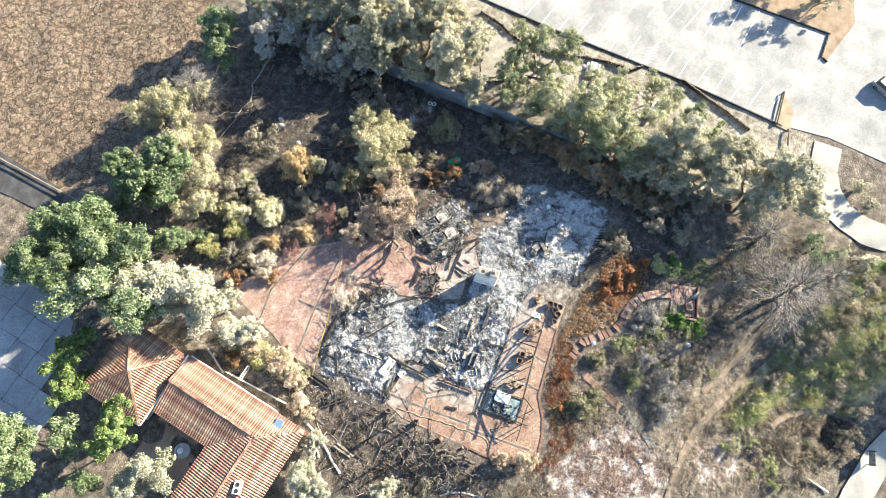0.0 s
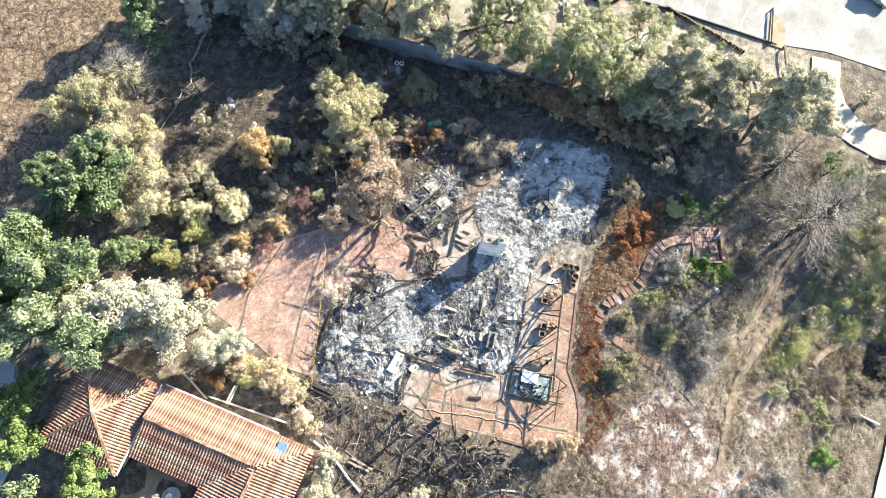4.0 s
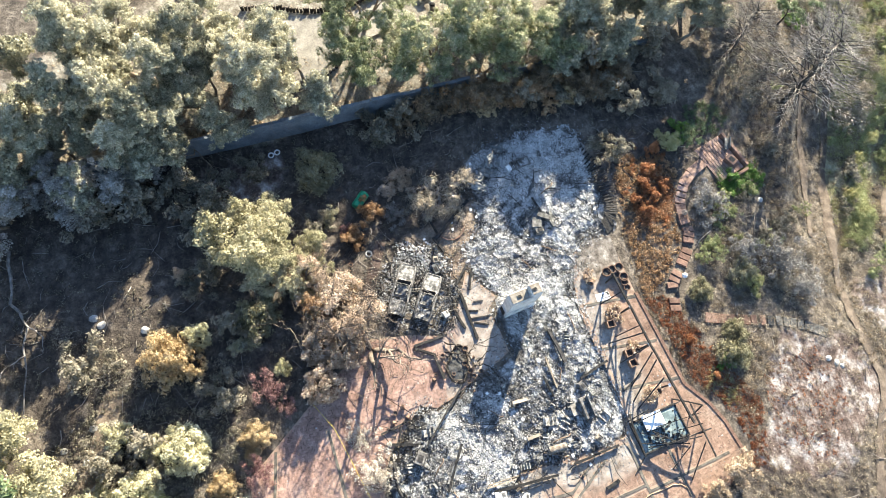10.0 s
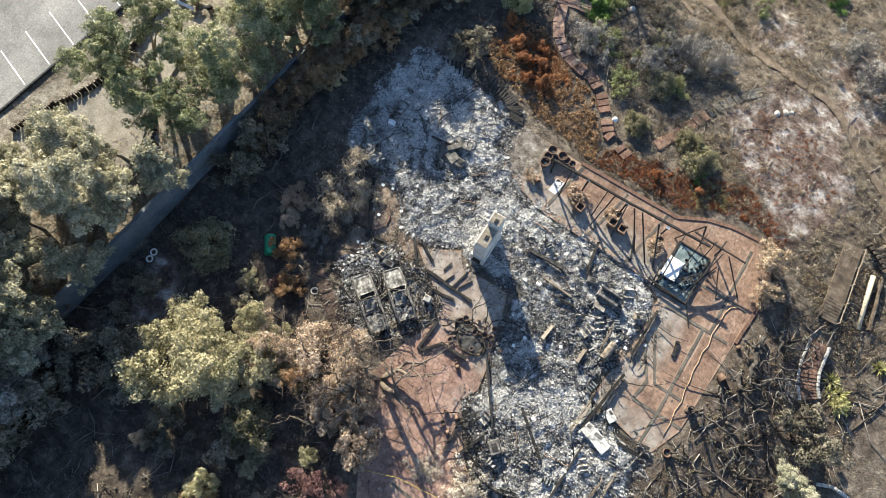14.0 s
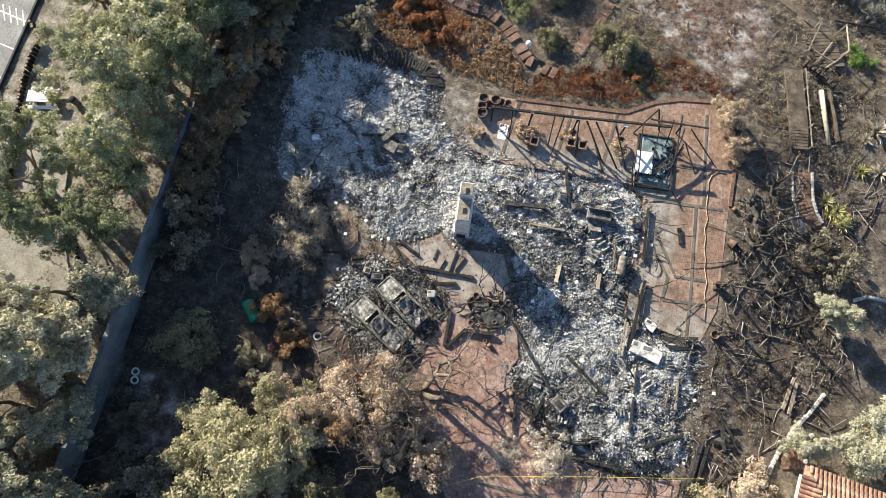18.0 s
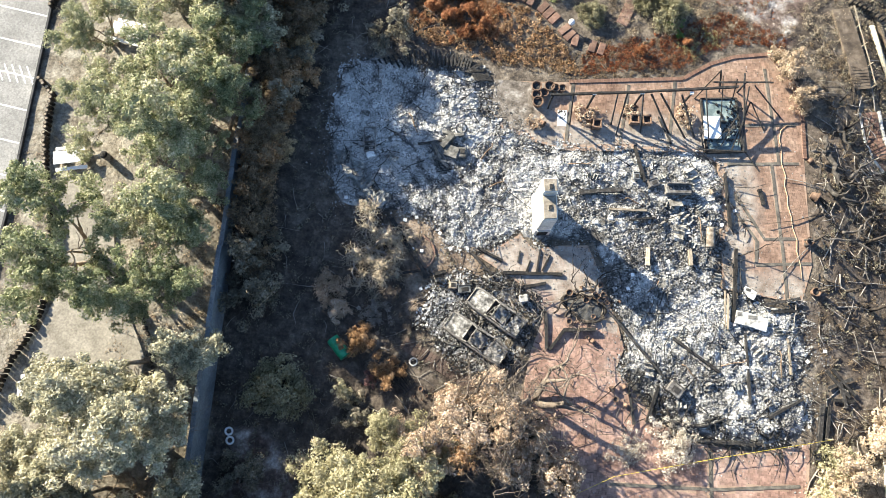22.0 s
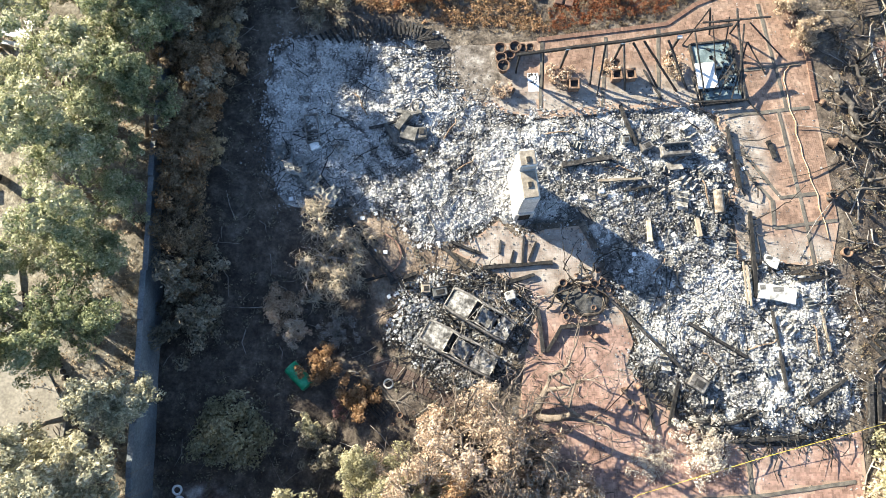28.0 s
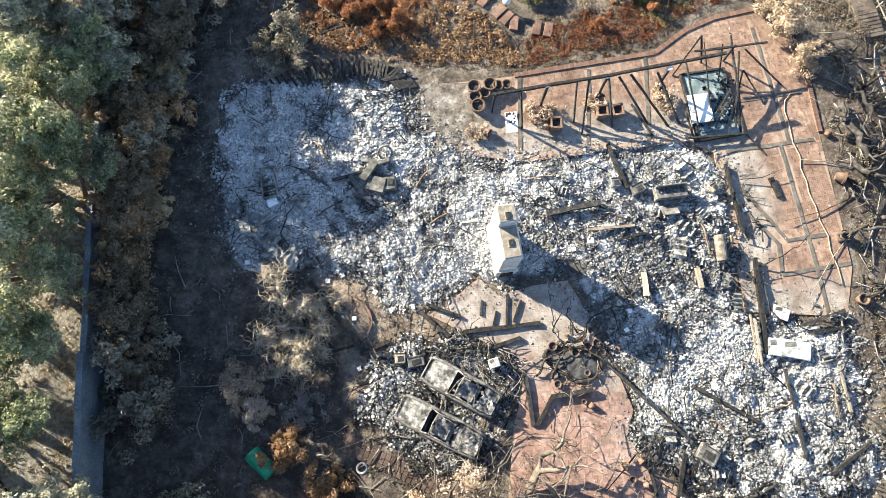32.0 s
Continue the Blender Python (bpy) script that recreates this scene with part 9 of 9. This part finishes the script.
sticks("ash_wires", HOUSE, 160, 1.6, 0.015, STEEL_BURNT, "bent wires and rods in the ash", 66, 0.36)
sticks("carport_char_laths", CAR_ASH, 160, 1.3, 0.035, CHAR, "charred laths round the cars", 70, 0.15)
sticks("drive_branches", [(-6, -11), (0, -9.5), (6.5, -11.5), (7, -15), (0, -14.5), (-5.6, -13.6)], 16, 1.5, 0.016, SINGED_BARK, "thin bare branches lying by the drive", 75, 0.15)
sticks("carport_laths", CAR_ASH, 150, 1.2, 0.03, TWIG_GREY, "grey burnt laths round the cars", 67, 0.15)
sticks("slope_branches", SLOPE, 260, 1.6, 0.03, TWIG_GREY, "bleached branches lying on the slope", 68)

# ---- brick paving: basket weave, joined, with timber strips between the bays ----


def paver_material(name, colors, **kind):
    """Brick that varies from piece to piece, dusted with ash where the dust attribute says."""
    m = material(name, colors, 0.6, 0.9, 0.12, fine=2.0, **kind)
    n, link = m.node_tree.nodes, m.node_tree.links.new
    b = n["Principled BSDF"]
    src = b.inputs["Base Color"].links[0].from_socket
    at = n.new("ShaderNodeAttribute")
    at.attribute_name = "dust"
    co = n.new("ShaderNodeTexCoord")
    no = n.new("ShaderNodeTexNoise")
    no.inputs["Scale"].default_value, no.inputs["Detail"].default_value, no.inputs["Roughness"].default_value = 0.9, 9.0, 0.7
    link(co.outputs["Object"], no.inputs["Vector"])
    ash = n.new("ShaderNodeValToRGB")
    for e, (p, c) in zip((ash.color_ramp.elements[0], ash.color_ramp.elements[1]), ((0.36, (0.14, 0.12, 0.1, 1)), (0.62, (0.42, 0.39, 0.35, 1)))):
        e.position, e.color = p, c
    link(no.outputs["Fac"], ash.inputs["Fac"])
    mx = n.new("ShaderNodeMix")
    mx.data_type = "RGBA"
    link(at.outputs["Fac"], mx.inputs["Factor"])
    link(src, mx.inputs["A"])
    link(ash.outputs[0], mx.inputs["B"])
    link(mx.outputs["Result"], b.inputs["Base Color"])
    return m


SANDY_BRICK = [(0.13, 0.079, 0.056), (0.23, 0.15, 0.11), (0.34, 0.24, 0.18)]
PINK_BRICK = [(0.155, 0.092, 0.072), (0.278, 0.175, 0.14), (0.4, 0.275, 0.228)]
STRIPS = [((14.6, 16.4), (16.4, 8.4)), ((15.8, 8.4), (17.4, 0.6)), ((13.1, 11.1), (17.4, 12.0)), ((12.4, 7.7), (17.9, 8.8)), ((15.7, 2.2), (18.2, 2.7)), ((15.3, 0.1), (19.4, 1.0)),
          ((13.2, 5.4), (15.8, 2.2)), ((13.2, 4.1), (15.2, 2.0)), ((15.2, 2.0), (15.3, 0.1)), ((17.4, 0.6), (17.8, -2.1)),
          ((4.0, 12.9), (3.9, 7.6)), ((7.6, 14.0), (7.7, 8.2)), ((-0.4, 12.1), (-0.3, 7.0)),
          ((7.4, -22.0), (14.6, -22.9)), ((14.6, -22.9), (18.4, -21.9)), ((6.5, -17.5), (13.8, -16.5)), ((13.8, -16.5), (19.7, -15.2)), ((13.2, -13.9), (13.9, -19.0))]


def near_strip(x, y):
    d = np.full(x.shape, 1e9)
    for (x0, y0), (x1, y1) in STRIPS:
        dx, dy = x1 - x0, y1 - y0
        k = np.clip(((x - x0) * dx + (y - y0) * dy) / (dx * dx + dy * dy), 0, 1)
        d = np.minimum(d, np.hypot(x - x0 - k * dx, y - y0 - k * dy))
    return d


def basket_weave(name, poly, turn, parent, label, seed, colors, middle, top=0.03, top_dust=True):
    """Pairs of bricks laid crosswise, each brick with its own edges; those under the ash or the strips are left out.
    The 300 round the middle are objects of their own, the rest is joined."""
    rng = np.random.default_rng(seed)
    cell = 0.25
    p = np.array(poly)
    mid = p.mean(0)
    reach = np.abs(p - mid).max() * 1.5
    n = int(reach / cell)
    i, j = np.meshgrid(np.arange(-n, n), np.arange(-n, n))
    i, j = i.ravel(), j.ravel()
    ca, sa = math.cos(radians(turn)), math.sin(radians(turn))
    u, w = i * cell, j * cell
    x, y = mid[0] + u * ca - w * sa, mid[1] + u * sa + w * ca
    ok = (signed(x, y, poly) > 0.12) & (near_strip(x, y) > 0.2) & (signed(x, y, HOUSE) < -0.1) & (signed(x, y, TERRACE_SOIL) < 0.05)
    u, w, i, j = u[ok], w[ok], i[ok], j[ok]
    odd = ((i + j) % 2).astype(bool)
    cu = np.concatenate([np.where(odd, u - cell / 4, u), np.where(odd, u + cell / 4, u)])
    cw = np.concatenate([np.where(odd, w, w - cell / 4), np.where(odd, w, w + cell / 4)])
    odd = np.concatenate([odd, odd])
    near = np.argsort(np.hypot(mid[0] + cu * ca - cw * sa - middle[0], mid[1] + cu * sa + cw * ca - middle[1]))
    loose = bpy.data.meshes.new("brick")
    bm = box(0.24, 0.115, 0.025, bevel=0.003)
    bm.to_mesh(loose)
    bm.free()
    loose.materials.append(paver_material("loose_" + name, colors, vary=0.3))
    for k in near[:300]:
        share("brick", loose, parent, pose(mid[0] + cu[k] * ca - cw[k] * sa, mid[1] + cu[k] * sa + cw[k] * ca, top - 0.02, 0, 0, turn + (90 if odd[k] else 0)))
    cu, cw, odd = cu[near[300:]], cw[near[300:]], odd[near[300:]]
    hx = np.where(odd, 0.0575, 0.12)
    hy = np.where(odd, 0.12, 0.0575)
    m = len(cu)
    z = top + 0.005 + rng.uniform(-0.0007, 0.0007, m)
    base = np.array([[-1, -1], [1, -1], [1, 1], [-1, 1]], float)
    v = np.zeros((m, 8, 3))
    for k in range(4):
        for lay, s, dz in ((0, 1.0, -0.02), (4, 0.985, 0.0)):
            a, b = cu + base[k, 0] * hx * s, cw + base[k, 1] * hy * s
            v[:, lay + k, 0] = mid[0] + a * ca - b * sa
            v[:, lay + k, 1] = mid[1] + a * sa + b * ca
            v[:, lay + k, 2] = z + dz
    q = np.array([[4, 5, 6, 7], [0, 1, 5, 4], [1, 2, 6, 5], [2, 3, 7, 6], [3, 0, 4, 7]])
    f = (q[None] + 8 * np.arange(m)[:, None, None]).reshape(-1, 4)
    ob = leaves(name, v.reshape(-1, 3), f, paver_material(name, colors, island=0.28), parent)
    ob.data.polygons.foreach_set("use_smooth", np.zeros(len(ob.data.polygons), bool))
    vx, vy = v[..., 0].ravel(), v[..., 1].ravel()
    near = 1 - ease(-signed(vx, vy, HOUSE) + 0.6 * lumps(vx, vy, 1.1, 85), 0.9, 3.2 if top_dust else 1.8)
    if not top_dust:
        near = np.maximum(near, 0.95 * ease(vy + 1.2 * lumps(vx, vy, 2.5, 84), -7.5, -4.8))
    near = np.maximum(near, np.where(vy > 5.5, 0.8 * ease(-vx + 0.8 * lumps(vx, vy, 1.3, 86), 0.5, 3.0), 0))
    d = near * np.where(vy > 5.5, 0.95, np.where(vy > -7.0, 0.85, 0.15)) + 0.2 * ease(lumps(vx, vy, 2.2, 81) + 0.5 * lumps(vx, vy, 0.7, 82), 0.25, 1.0) + 0.12 * lumps(vx, vy, 0.5, 83) * near
    a = ob.data.attributes.new("dust", "FLOAT", "POINT")
    a.data.foreach_set("value", np.clip(d, 0, 0.85))
    return tagged(ob, label, kind="stuff")


basket_weave("patio_bricks", PATIO, 12, patio, "red bricks laid in a basket weave", 71, SANDY_BRICK, (17.6, 4.6))
basket_weave("drive_bricks", COURT, 5, court, "red bricks laid in a basket weave", 72, PINK_BRICK, (2.6, -11.4), top_dust=False)
for (x0, y0), (x1, y1) in STRIPS:
    bar("timber_strip", (x0, y0, 0.045), (x1, y1, 0.045), 0.24, 0.05, material("sooty_strip", [(0.05, 0.045, 0.04), (0.11, 0.1, 0.085), (0.2, 0.18, 0.15)], 1.5, 0.95, 0.3) if "sooty_strip" not in bpy.data.materials else bpy.data.materials["sooty_strip"], patio if y0 > -5 else court)
# soldier course of bricks along the curved edge
bm = box(0.12, 0.3, 0.12, bevel=0.01)
edge_mesh = bpy.data.meshes.new("edge_brick")
bm.to_mesh(edge_mesh)
bm.free()
edge_mesh.materials.append(BRICK)
sooty_mesh = edge_mesh.copy()
sooty_mesh.materials[0] = material("sooty_brick", [(0.05, 0.036, 0.03), (0.095, 0.067, 0.054), (0.17, 0.125, 0.1)], 0.8, 0.9, 0.2, vary=0.3, fine=7)
for x, y, a in along([(-0.7, 12.25), (8.2, 14.25), (10.2, 15.95), (12.1, 16.95), (14.8, 17.75), (17.0, 15.65), (17.95, 12.5), (18.35, 9.3)], 0.135)[:290]:
    share("edge_brick", edge_mesh, patio, pose(x, y, 0.0, 0, 0, a + random.uniform(-2, 2)))
walk_bricks = thing("brick_walk", 0, 0, 0, "narrow red brick walk beside the burnt cars", "path")
for k, (x, y, a) in enumerate(along([(-9.6, -10.6), (-6.4, -11.8), (-3.0, -13.2), (-1.2, -14.2)], 0.3)):
    w = radians(a + 90)
    for j in (-1, 0, 1):
        share("brick", sooty_mesh, walk_bricks, pose(x + 0.32 * j * math.cos(w), y + 0.32 * j * math.sin(w), max(-0.6, gz(x, y)) - 0.02, 0, 0, a + random.uniform(-3, 3)) @ Matrix.Diagonal((2.3, 1, 1, 1)))


def crumbs(name, poly, n, mat, size, label, seed, z=0.045):
    """Small flat scraps strewn over the paving, joined."""
    rng = np.random.default_rng(seed)
    p = np.array(poly)
    c = rng.uniform(p.min(0), p.max(0), (n * 4, 2))
    s = signed(c[:, 0], c[:, 1], poly)
    near = -signed(c[:, 0], c[:, 1], HOUSE)
    ok = (s > 0.1) & (near > 0) & (rng.random(len(c)) < np.maximum(np.exp(-near / 1.5), 0.3 * ease(lumps(c[:, 0], c[:, 1], 2.0, seed), 0.0, 0.7)))
    c = c[ok][:n]
    n = len(c)
    a = rng.uniform(0, 6.28, n)
    r = size * np.clip(rng.lognormal(0, 0.5, n), 0.4, 2.6)
    v = np.zeros((n, 5, 3))
    for k in range(4):
        w = a + k * 1.571 + rng.uniform(-0.4, 0.4, n)
        q = r * rng.uniform(0.4, 1.0, n)
        v[:, k] = np.stack([c[:, 0] + q * np.cos(w), c[:, 1] + q * np.sin(w), np.full(n, z)], 1)
    v[:, 4] = np.stack([c[:, 0], c[:, 1], z + r * rng.uniform(0.2, 0.6, n)], 1)
    f = [(5 * i + k, 5 * i + (k + 1) % 4, 5 * i + 4) for i in range(n) for k in range(4)]
    return tagged(raw(name, v.reshape(-1, 3).tolist(), f, mat), label, "debris", kind="stuff")


crumbs("patio_scraps", PATIO, 2600, RUBBLE_GREY, 0.045, "grey ash scraps strewn over the brick patio", 91)
crumbs("patio_char", PATIO, 1200, RUBBLE_CHAR, 0.045, "black charred scraps strewn over the brick patio", 92)
crumbs("drive_scraps", COURT, 2600, RUBBLE_GREY, 0.045, "grey ash scraps strewn over the brick drive", 93)
crumbs("drive_char", COURT, 1500, RUBBLE_CHAR, 0.05, "black charred scraps strewn over the brick drive", 94)
